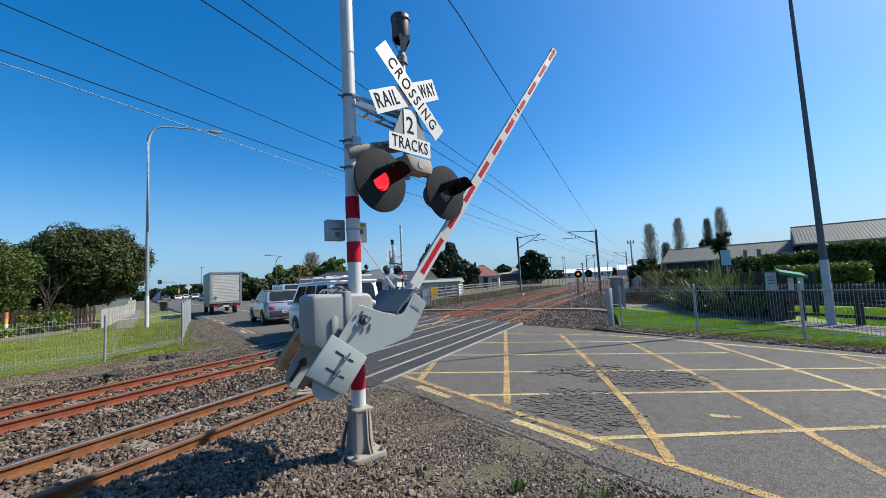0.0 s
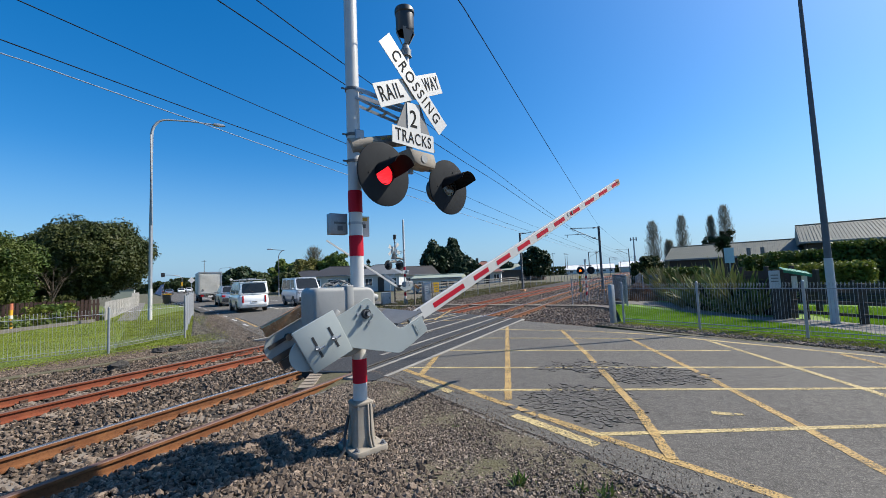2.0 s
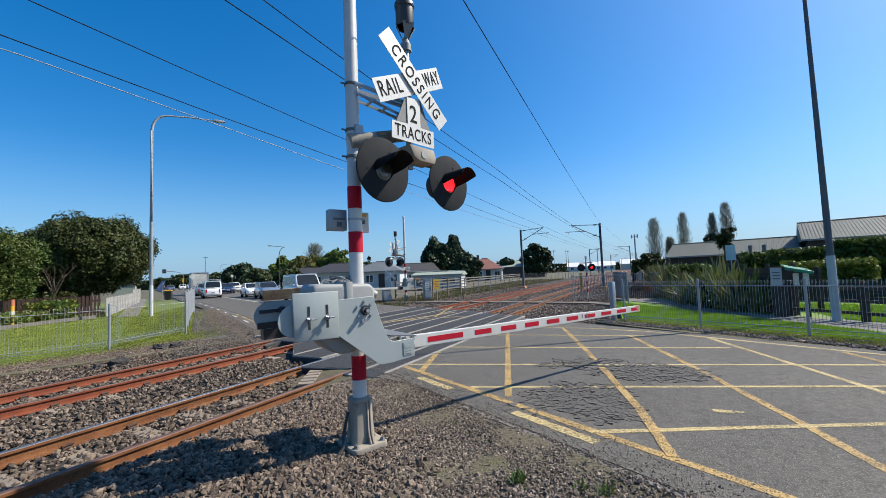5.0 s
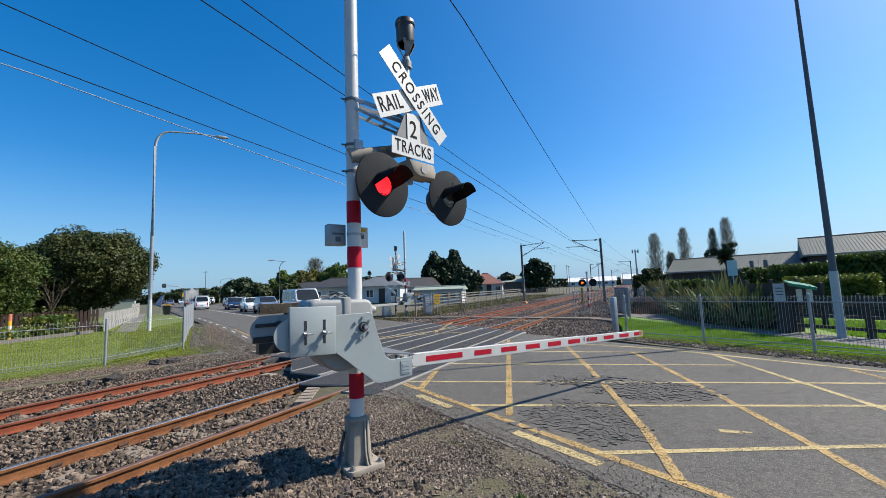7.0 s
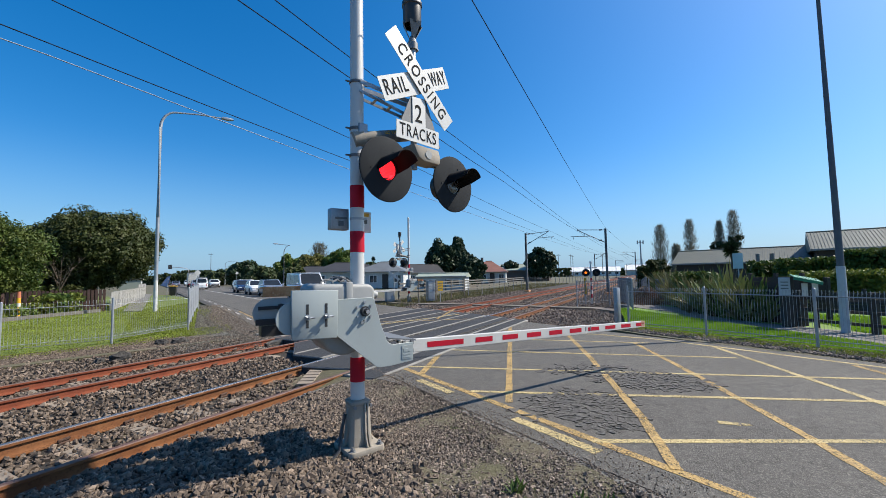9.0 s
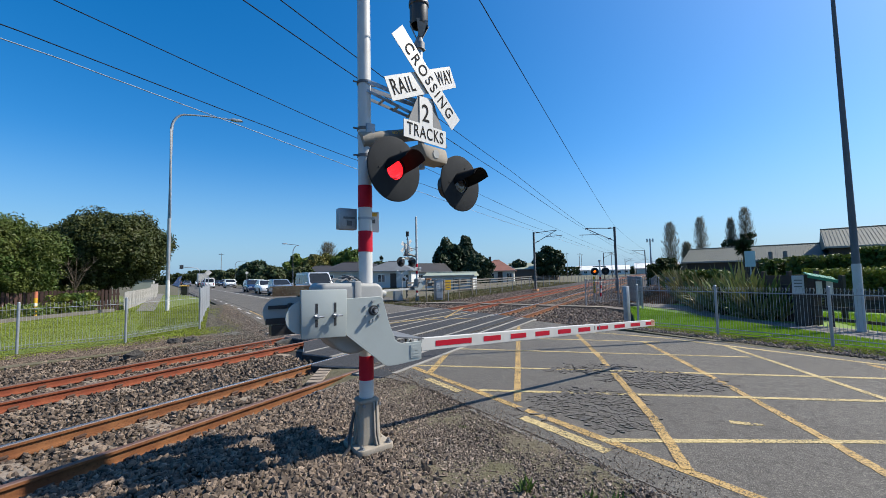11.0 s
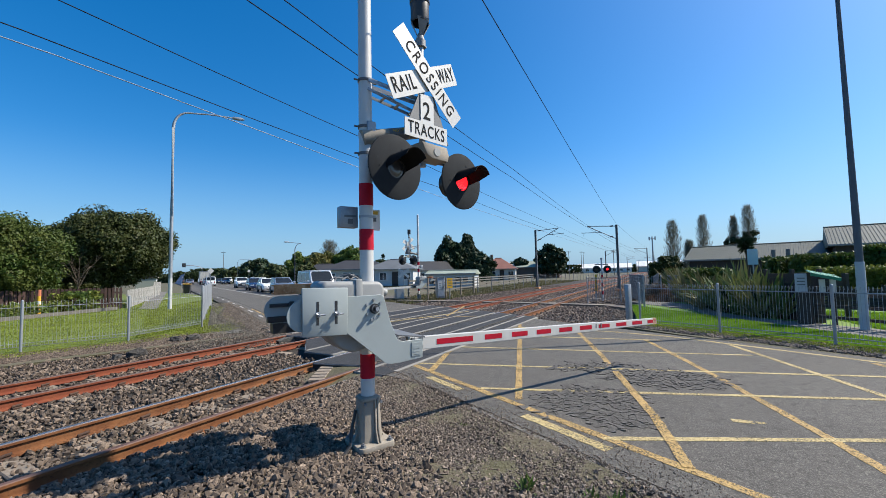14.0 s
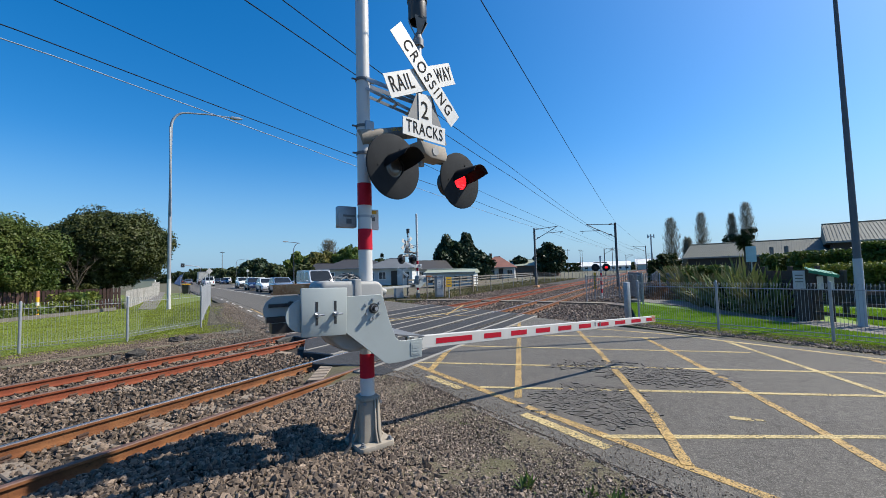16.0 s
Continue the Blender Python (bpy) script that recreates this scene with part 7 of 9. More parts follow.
def flax(x, y, tall, k, seed, label, leaf):
    """A clump of heads; the blades of a head stand in one flat fan and bow outwards."""
    rnd = random.Random(seed)
    f = thing("flax_bush", label, "flax bush", Matrix.Translation((x, y, -0.05)), group="flax bushes")
    vv, ff = [], []
    for head in range(max(5, k // 11)):
        around, off = rnd.uniform(0, 6.28), abs(rnd.gauss(0, 0.34))
        o = Vector((off * math.cos(around), off * math.sin(around), 0))
        plane = rnd.uniform(0, 3.14)
        d = Vector((math.cos(plane), math.sin(plane), 0))
        lean = Vector((math.cos(around), math.sin(around), 0)) * rnd.uniform(0.0, 0.55) * min(1.0, off / 0.35)
        grow = tall * rnd.uniform(0.62, 1.02)
        m = rnd.randint(9, 14)
        for i in range(m):
            e = (i / (m - 1) - 0.5) * 2.0 + rnd.uniform(-0.12, 0.12)
            L = grow * (1.0 - 0.3 * abs(e)) * rnd.uniform(0.85, 1.1)
            up = Vector((0, 0, 1)) + d * e * 0.75 + lean + Vector((rnd.uniform(-0.1, 0.1), rnd.uniform(-0.1, 0.1), 0))
            up.normalize()
            w = rnd.uniform(0.03, 0.05)
            s = d.cross(up).cross(up).normalized() * w
            s = (Matrix.Rotation(rnd.uniform(-0.9, 0.9), 3, up) @ s)
            fall = rnd.uniform(0.05, 0.3) + 0.3 * abs(e) * (rnd.random() < 0.5)
            b = len(vv)
            for t, ww in ((0, 0.55), (0.3, 0.95), (0.6, 1.0), (0.82, 0.7), (1.0, 0.06)):
                p = o + up * L * t + (d * e * 0.35 + lean * 0.4) * L * fall * t * t - Vector((0, 0, L * fall * t ** 3 * 0.8))
                vv += [tuple(p - s * ww), tuple(p + s * ww)]
            for j in range(4):
                ff.append((b + 2 * j, b + 2 * j + 1, b + 2 * j + 3, b + 2 * j + 2))
    scatter_mesh("foliage", vv, ff, leaf, "", "", "", parent=f)


FLAX = leafy("flax_blades", (0.0535, 0.0895, 0.0258), (0.155, 0.198, 0.0517), (0.176, 0.167, 0.0647), rough=0.38, through=0.15)
FLAX_DRY = leafy("dry_flax_blades", (0.108, 0.113, 0.0399), (0.25, 0.215, 0.0997), (0.156, 0.136, 0.0598), rough=0.5, through=0.15)
for k, (x, y, h, m) in enumerate(((10.5, 12.5, 1.7, FLAX), (10.45, 13.1, 1.95, FLAX), (11.1, 13.1, 2.1, FLAX), (10.5, 14.0, 2.1, FLAX), (11.2, 14.2, 2.25, FLAX), (10.5, 15.1, 1.9, FLAX_DRY), (11.4, 15.4, 2.2, FLAX), (11.1, 16.6, 2.0, FLAX_DRY),
                                  (12.0, 17.2, 2.2, FLAX), (12.0, 19.0, 2.1, FLAX_DRY), (12.7, 20.4, 2.3, FLAX), (13.4, 22.2, 2.4, FLAX_DRY))):
    flax(x, y, h, 150, 60 + k, "spiky green flax bush" if m is FLAX else "spiky flax bush with many dry blades", m)


def cabbage_tree(x, y, tall, seed):
    rnd = random.Random(seed)
    t = thing("cabbage_tree", "dark spiky cabbage tree before the long roof", "tree", Matrix.Translation((x, y, -0.1)), group="trees")
    bm = bmesh.new()
    pipe(bm, [(0, 0, 0), (0.05, 0, tall * 0.6), (0, 0, tall)], 0.1, seg=8, r_end=0.06)
    part("trunk", bm, BARK, t, "", True)
    vv, ff = [], []
    for i in range(260):
        a, el, L = rnd.uniform(0, 6.28), rnd.uniform(-0.7, 1.4), rnd.uniform(0.38, 0.62)
        d = Vector((math.cos(a) * math.cos(el), math.sin(a) * math.cos(el), math.sin(el)))
        s = d.cross(Vector((0.1, 0.2, 1))).normalized() * 0.022
        o = Vector((0, 0, tall - rnd.uniform(0, 0.5)))
        b = len(vv)
        vv += [tuple(o - s), tuple(o + s), tuple(o + d * L * 0.6 + s), tuple(o + d * L + Vector((0, 0, -0.1))), tuple(o + d * L * 0.6 - s)]
        ff.append((b, b + 1, b + 2, b + 3, b + 4))
    scatter_mesh("crown", vv, ff, DEEP_LEAF, "", "", "", parent=t)


sg = np.random.default_rng(45)
k = 900
u, v = sg.normal(0, 1, k), sg.normal(0, 1, k)
heap = np.stack([11.0 + 0.45 * u, 20.4 + 0.5 * v, -0.05 + 0.75 * np.exp(-(u * u + v * v) / 1.3)], 1)
hv, hf = leaf_cloud(heap, np.full(k, 0.07), 4, 0.05, sg, long=4.5)
scatter_mesh("brush_heap", hv, hf, leafy("dry_brush", (0.2, 0.11, 0.06), (0.3, 0.19, 0.11), (0.14, 0.08, 0.05), through=0.1), "heap of dry brown flax leaves beside the crossing gate", "brush heap", "stuff")
board_sign(14.85, 18.9, 1.75, 0.4, 0.75, -40, surface("pale_blue_panel", (0.4, 0.5, 0.58), (0.34, 0.44, 0.52), rough=0.5, bump=0.02), "pale blue notice board standing among the flax", bars=0)
cabbage_tree(19.4, 25.2, 3.35, 3)
cabbage_tree(-13.5, 90, 6.0, 4)

# small crossbuck sign beyond the far gate
sign_ = thing("crossbuck_sign", "small white crossbuck sign on a slim pole beyond the tracks", "sign", pose(-2.96, 30.05, -0.1, 0, 0, 6))
bm = bmesh.new()
tube(bm, (0, 0, 0), (0, 0, 2.0), 0.035, seg=10)
part("pole", bm, GALV, sign_, "", True)
for ang in (-38, 38):
    bm = bmesh.new()
    box(bm, (0, -0.05, 0), (1.0, 0.02, 0.17))
    soften(bm, 0.005, 1)
    board_ = part("board", bm, SIGN_WHITE, sign_)
    board_.matrix_basis = Matrix.Translation((0, -0.0 if ang < 0 else -0.025, 1.75)) @ Matrix.Rotation(radians(ang), 4, "Y")

# ---- houses and sheds ----
def wall_mat(name, c):
    return surface(name, c, tuple(x * 0.9 for x in c), tuple(x * 0.82 for x in c), rough=0.8, scale=0.8, fine=12, bump=0.1)


def roof_mat(name, c, rough=0.6):
    return surface(name, c, tuple(x * 0.82 for x in c), tuple(x * 1.12 for x in c), rough=rough, scale=0.6, fine=8, bump=0.2)


PANE = glassy("window_pane", (0.03, 0.04, 0.05), 0.05)
CREAM = wall_mat("cream_weatherboard", (0.541, 0.522, 0.452))
PALE_WALL = wall_mat("pale_grey_weatherboard", (0.487, 0.507, 0.507))
# Dark boards; on the long buildings the tone also stands for shaded walls.
DARK_WALL = wall_mat("dark_boards", (0.05, 0.042, 0.038))
BROWN_WALL = wall_mat("brown_brick_wall", (0.131, 0.0902, 0.0697))
ROOF_DARK = roof_mat("dark_tile_roof", (0.04, 0.0373, 0.0363))
ROOF_GREY = roof_mat("grey_tile_roof", (0.0603, 0.0591, 0.0542))
ROOF_RED = roof_mat("red_brown_tile_roof", (0.246, 0.107, 0.0738))
ROOF_PALE = roof_mat("pale_sheet_roof", (0.295, 0.328, 0.255))
ROOF_BLUE_GREY = roof_mat("blue_grey_sheet_roof", (0.13, 0.14, 0.145))
ROOF_WHITE = roof_mat("white_sheet_roof", (0.62, 0.63, 0.64))
ROOF_GREEN_GREY = roof_mat("green_grey_sheet_roof", (0.0902, 0.0984, 0.0763))
GUTTER = wall_mat("weathered_gutter_paint", (0.271, 0.271, 0.262))
WHITE_TRIM = wall_mat("white_trim_paint", (0.75, 0.75, 0.73))


def house(name, label, x, y, w, d, eave, ridge, turn, walls, roof, hip=True, windows=4, chimney=False, z=-0.1, over=0.4, door=True, ribs=0):
    """Walls, roof with overhang, windows with frames and panes. The front faces local -y."""
    h = thing(name, label, "building", pose(x, y, z, 0, 0, turn), group="buildings")
    bm = bmesh.new()
    t = 0.2
    for c, s in (((0, -d / 2 + t / 2, eave / 2), (w, t, eave)), ((0, d / 2 - t / 2, eave / 2), (w, t, eave)),
                 ((-w / 2 + t / 2, 0, eave / 2), (t, d - 2 * t, eave)), ((w / 2 - t / 2, 0, eave / 2), (t, d - 2 * t, eave))):
        box(bm, c, s)
    if not hip:
        for sx in (-1, 1):
            slab(bm, [(-d / 2, eave), (d / 2, eave), (0, ridge - 0.06)], sx * w / 2 - (0.1 if sx > 0 else -0.0), sx * w / 2 + (0.0 if sx > 0 else 0.1), axis="x")
    part("wall", bm, walls, h)
    W2, D2 = w / 2 + over, d / 2 + over
    inset = (d / 2) if hip else 0.0
    inset = min(inset, w / 2 - 0.2)
    bm = bmesh.new()
    e0, th = eave - 0.05, 0.12
    low = [(-W2, -D2, e0), (W2, -D2, e0), (W2, D2, e0), (-W2, D2, e0)]
    rd_ = [(-W2 + inset, 0, ridge), (W2 - inset, 0, ridge)]
    lo = [bm.verts.new(p) for p in low]
    up = [bm.verts.new((p[0], p[1], p[2] + th)) for p in low]
    r = [bm.verts.new(p) for p in rd_]
    bm.faces.new(lo[::-1])
    for i in range(4):
        bm.faces.new((lo[i], lo[(i + 1) % 4], up[(i + 1) % 4], up[i]))
    bm.faces.new((up[0], up[1], r[1], r[0]))
    bm.faces.new((up[2], up[3], r[0], r[1]))
    bm.faces.new((up[1], up[2], r[1]))
    bm.faces.new((up[3], up[0], r[0]))
    bmesh.ops.recalc_face_normals(bm, faces=bm.faces)
    rf = part("roof", bm, roof, h)
    bm = bmesh.new()
    tube(bm, rd_[0], rd_[1], 0.09, seg=8)
    part("ridge_cap", bm, roof, rf)
    if ribs:
        slope = math.hypot(D2, ridge - e0 - th)
        ang = math.atan2(ridge - e0 - th, D2)
        rib = small_mesh("roof_rib", lambda b: box(b, (0, 0, 0.0), (0.04, slope, 0.035)), roof)
        for k in range(ribs):
            ob = new("roof_rib", rib)
            ob.parent = rf
            ob.matrix_basis = Matrix.Translation((-W2 + 2 * W2 * (k + 0.5) / ribs, -D2 / 2, (ridge + e0 + th) / 2 + 0.015)) @ Matrix.Rotation(ang, 4, "X")
    bm = bmesh.new()
    for yy in (-D2 - 0.05, D2 + 0.05):
        box(bm, (0, yy, eave + 0.02), (w + 2 * over, 0.1, 0.12))
    part("gutter", bm, GUTTER, rf)
    for k in range(windows):
        xx = -w / 2 + w * (k + 0.5) / windows
        if door and k == windows // 2:
            bm = bmesh.new()
            box(bm, (xx, -d / 2 - 0.02, 1.02), (0.9, 0.06, 2.04))
            dd = part("door", bm, DARK_WALL, h)
            bm = bmesh.new()
            tube(bm, (xx + 0.36, -d / 2 - 0.11, 1.0), (xx + 0.36, -d / 2 - 0.05, 1.0), 0.03, seg=8)
            part("door_handle", bm, GALV, dd)
            continue
        ww, wh, zc = min(1.5, w / windows * 0.6), min(1.1, eave * 0.45), eave * 0.58
        bm = bmesh.new()
        for c, s in (((xx, -d / 2 - 0.03, zc + wh / 2), (ww + 0.12, 0.1, 0.08)), ((xx, -d / 2 - 0.03, zc - wh / 2), (ww + 0.12, 0.12, 0.08)), ((xx - ww / 2, -d / 2 - 0.03, zc), (0.08, 0.1, wh)), ((xx + ww / 2, -d / 2 - 0.03, zc), (0.08, 0.1, wh)), ((xx, -d / 2 - 0.03, zc), (0.05, 0.08, wh))):
            box(bm, c, s)
        wf = part("window_frame", bm, WHITE_TRIM, h)
        bm = bmesh.new()
        box(bm, (xx, -d / 2 - 0.012, zc), (ww - 0.02, 0.03, wh - 0.02))
        part("pane", bm, PANE, wf)
    if chimney:
        bm = bmesh.new()
        box(bm, (-w * 0.2, 0.4, ridge + 0.1), (0.5, 0.5, 1.3))
        part("chimney", bm, BROWN_WALL, rf)
    return h


house("house", "low house with a dark tiled hip roof behind the waiting cars", -13.6, 64, 10.5, 7, 2.5, 4.0, 8, CREAM, ROOF_DARK)
house("house", "pale weatherboard house with a grey hip roof", -7.4, 60.5, 7.0, 6.5, 2.35, 3.9, -6, PALE_WALL, ROOF_BLUE_GREY)
house("house", "weatherboard house with a dark gabled roof beyond the far gate", -2.4, 70, 6.0, 6, 2.2, 3.7, 20, PALE_WALL, ROOF_DARK, hip=False)
house("house", "dark-roofed house behind the olive tree", -22.0, 74, 8, 6, 2.4, 3.8, 10, CREAM, ROOF_DARK)
house("garden_shed", "long low shed with a pale sheet roof and white end", 1.2, 46.5, 5.6, 3.0, 1.55, 1.95, -14, PALE_WALL, ROOF_PALE, hip=False, windows=2, door=False, over=0.2)
house("house", "house with a red-brown tiled roof and chimney beyond the fence", 11.6, 82, 7.0, 7, 2.2, 4.5, -12, PALE_WALL, ROOF_RED, chimney=True)
house("warehouse", "brown building with a wide pale sloping roof", 23.5, 100, 12, 9, 2.6, 4.2, -20, BROWN_WALL, ROOF_PALE, hip=False, windows=0)
house("warehouse", "long distant white warehouse at the end of the tracks", 88, 215, 26, 20, 2.4, 4.9, -24, WHITE_TRIM, ROOF_WHITE, hip=False, windows=8, door=False)
house("warehouse", "distant cream industrial shed with a pale roof", 112, 205, 20, 16, 2.8, 5.6, -24, CREAM, ROOF_WHITE, hip=False, windows=0)
house("warehouse", "distant orange-roofed shop beside the far road", -70, 138, 9, 8, 2.3, 3.2, 30, CREAM, ROOF_RED, hip=False, windows=3)
house("garden_shed", "small green gabled shed with a pale door behind the white fence", -46.5, 62.2, 2.2, 2.6, 1.9, 2.6, 123, wall_mat("pale_green_boards", (0.2, 0.23, 0.19)), ROOF_DARK, hip=False, windows=1, door=False, over=0.15)
# the long buildings beyond the railing
house("long_building", "long dark building with a ribbed green-grey sheet roof", 33.0, 33.9, 19, 7.5, 2.35, 3.75, -42, DARK_WALL, ROOF_GREEN_GREY, hip=False, windows=0, door=False, ribs=120)
house("long_building", "taller building with a ribbed green-grey sheet roof", 37.2, 27.0, 15, 9, 3.1, 4.75, -42, DARK_WALL, ROOF_GREEN_GREY, hip=False, windows=0, door=False, ribs=80)
for px_, py_ in ((23.15, 27.6), (23.75, 27.1)):
    bm = bmesh.new()
    tube(bm, (px_, py_, 1.9), (px_, py_, 2.75), 0.12, seg=12)
    tagged(link_bm("flue", bm, GREY_DARK, smooth=True), "short dark metal flue before the long roof", "flue", "roof flues")
rail_fence([(10.62, 13.0), (10.72, 12.15), (10.8, 11.35)], (0.1, 0.24, 0.38, 0.52, 0.66, 0.8, 0.94, 1.08, 1.22, 1.36), RED_TIMBER_DARK, "dark red-brown boarded screen beside the notice stand", thick=0.03, tall=0.135, post=0.1)
rail_fence([(11.6, 13.4), (12.4, 12.2)], (0.5, 0.64, 0.78, 0.92, 1.06, 1.2), DARK_TIMBER, "dark close-boarded timber screen behind the flax", thick=0.03, tall=0.13, post=0.12)


# Added boards: they fill the dark band of the hedge's shadowed foot.
rail_fence([(14.2, 15.9), (15.8, 14.2), (17.4, 12.5), (19.0, 10.8)], (0.1, 0.25, 0.4, 0.55, 0.7), DARK_TIMBER, "low dark boards added to fill the dark band at the foot of the hedge", thick=0.03, tall=0.14, post=0.1)


def shelter():
    s = thing("notice_shelter", "dark timber notice stand with a small green roof", "notice stand", pose(10.1, 11.12, -0.04, 0, 0, -30), group="")
    for xx, ww, hh in ((0, 0.3, 1.46), (0.6, 0.1, 1.38)):
        bm = bmesh.new()
        box(bm, (xx, 0, hh / 2 - 0.01), (ww, 0.14, hh))
        soften(bm, 0.01, 1)
        part("post", bm, DARK_TIMBER, s)
    bm = bmesh.new()
    box(bm, (-0.06, -0.08, 1.18), (0.26, 0.012, 0.5))
    n_ = part("notice", bm, PALE_GREY, s, "pale blue notice")
    for k in range(3):
        bm = bmesh.new()
        box(bm, (-0.06, -0.088, 1.3 - 0.09 * k), (0.17, 0.004, 0.03))
        part("print_bar", bm, GREY_DARK, n_)
    bm = bmesh.new()
    fall = Matrix.Translation((0.42, -0.05, 1.4)) @ Matrix.Rotation(radians(14), 4, "Y") @ Matrix.Rotation(radians(8), 4, "X")
    box(bm, fall @ Vector((0, 0, 0)), (0.62, 0.55, 0.022), fall.to_3x3().to_4x4())
    for k in range(6):
        box(bm, fall @ Vector((-0.275 + 0.11 * k, 0, 0.014)), (0.02, 0.55, 0.014), fall.to_3x3().to_4x4())
    box(bm, fall @ Vector((0, -0.28, -0.03)), (0.62, 0.02, 0.07), fall.to_3x3().to_4x4())
    part("roof", bm, surface("green_sheet_roof", (0.02, 0.22, 0.13), (0.018, 0.18, 0.105), rough=0.55, scale=4, fine=20, bump=0.05), s, "green ribbed roof")
    for xx in (0.38, 0.6):
        bm = bmesh.new()
        box(bm, (xx, -0.07, 1.08), (0.13, 0.012, 0.36))
        part("poster", bm, SIGN_WHITE, s, "pale poster")


shelter()

# garden along the lawn
RED_TIMBER = surface("red_brown_timber", (0.0697, 0.0369, 0.0287), (0.0492, 0.0279, 0.023), (0.0902, 0.0533, 0.041), rough=0.9, scale=3, fine=20, bump=0.3)
WHITE_TIMBER = surface("greyed_white_timber", (0.312, 0.303, 0.279), (0.238, 0.23, 0.213), (0.377, 0.369, 0.344), rough=0.85, scale=3, fine=20, bump=0.2)


def paling_fence(pts, tall, mat, label, step=0.16):
    f = thing("paling_fence", label, "fence", Matrix.Translation((pts[0][0], pts[0][1], -0.08)), group="paling fences")
    o = Vector((pts[0][0], pts[0][1], 0))
    pal = small_mesh("paling", lambda b: box(b, (0, 0, tall / 2), (step * 0.78, 0.025, tall)), mat)
    rnd = random.Random(3)
    for p, q in zip(pts, pts[1:]):
        p, q = Vector((p[0], p[1], 0)) - o, Vector((q[0], q[1], 0)) - o
        d = q - p
        k = int(d.length / step)
        tn = math.atan2(d.y, d.x)
        for i in range(k):
            ob = new("paling", pal)
            ob.parent = f
            ob.matrix_basis = Matrix.Translation(p + d * (i + 0.5) / k + Vector((0, 0, rnd.uniform(-0.05, 0.03)))) @ Matrix.Rotation(tn + rnd.uniform(-0.04, 0.04), 4, "Z")
        for z in (0.3, tall - 0.3):
            bm = bmesh.new()
            box(bm, (p + q) / 2 + Vector((-d.y, d.x, 0)).normalized() * 0.04 + Vector((0, 0, z)), (d.length, 0.05, 0.09), Matrix.Rotation(tn, 4, "Z"))
            part("rail", bm, mat, f)


paling_fence([(-24.5, 14.0), (-21.8, 21.0), (-18.7, 23.2)], 1.25, RED_TIMBER, "red-brown timber paling fence behind the garden")
paling_fence([(-18.5, 23.3), (-20.9, 27.4), (-24.9, 33.9), (-29.5, 41.4)], 1.08, WHITE_TIMBER, "greyed white timber fence running along the path")
paling_fence([(-32.2, 44.2), (-38.0, 53.5)], 1.3, WHITE_TIMBER, "greyed white timber fence running along the path")
GARDEN = leafy("garden_leaves", (0.0738, 0.123, 0.0246), (0.131, 0.18, 0.0492), (0.164, 0.18, 0.0328), through=0.3)
bush_row("garden_bed", "leafy green garden bed before the fence", [(-20.2, 18.5, 0.2, 1.6, 5.5, 0.5, 12), (-19.9, 21.6, 0.45, 1.2, 1.6, 0.9, 10), (-21.4, 15.0, 0.5, 1.4, 2.2, 1.0, 15)], GARDEN, 0.1, 60, 71, "garden plants")
bush_row("flowering_shrub", "shrub with yellow blossom at the end of the garden", [(-19.6, 14.0, 0.55, 1.2, 1.5, 1.1, 10)], OLIVE_LEAF, 0.09, 70, 72, "shrub")
bm = bmesh.new()
slab(bm, [(-19.2, 15.0), (-19.05, 15.0), (-18.3, 22.4), (-18.45, 22.4)], -0.1, 0.1, axis="z")
tagged(link_bm("garden_edging", bm, GREY_TIMBER), "pale timber edging along the garden bed", "edging", "", "structure")
tree("dead_shrub", "tangle of bare grey branches before the dark tree", -22.6, 24.6, 4.3, 1.3, BARE, 0, 0.05, base=0.25, seed=33, trunk=0.045, limbs=16, category="shrub")

b = thing("bollard", "yellow bollard with an orange top by the garden", "bollard", Matrix.Translation((-19.6, 19.3, -0.05)))
bm = bmesh.new()
tube(bm, (0, 0, -0.1), (0, 0, 0.95), 0.08, seg=14)
part("post", bm, YELLOW_SIGN, b, "", True)
bm = bmesh.new()
tube(bm, (0, 0, 0.95), (0, 0, 1.25), 0.085, 0.075, seg=14)
part("cap", bm, surface("orange_band", (0.5, 0.16, 0.08), rough=0.5, bump=0.0), b, "orange band", True)
bm = bmesh.new()
tube(bm, (0, 0, 0.55), (0, 0, 0.7), 0.083, seg=14)
part("band", bm, SIGN_WHITE, b, "white band", True)

BLUE_CLOTH = surface("blue_banner", (0.03, 0.08, 0.217), (0.025, 0.064, 0.174), (0.3, 0.28, 0.279), rough=0.7, scale=2, fine=5, bump=0.0)
f_ = thing("banner", "blue banner leaning on a thin pole", "banner", pose(-21.9, 33.2, -0.05, 0, 0, 33))
bm = bmesh.new()
pipe(bm, [(0, 0, 0), (0.05, 0, 1.6), (0.35, 0, 2.3)], 0.015, seg=6)
part("pole", bm, GALV, f_)
bm = bmesh.new()
slab(bm, [(-0.42, 1.25), (0.02, 1.12), (0.24, 2.0), (0.0, 1.95)], -0.012, 0.012)
part("cloth", bm, BLUE_CLOTH, f_, "blue cloth")


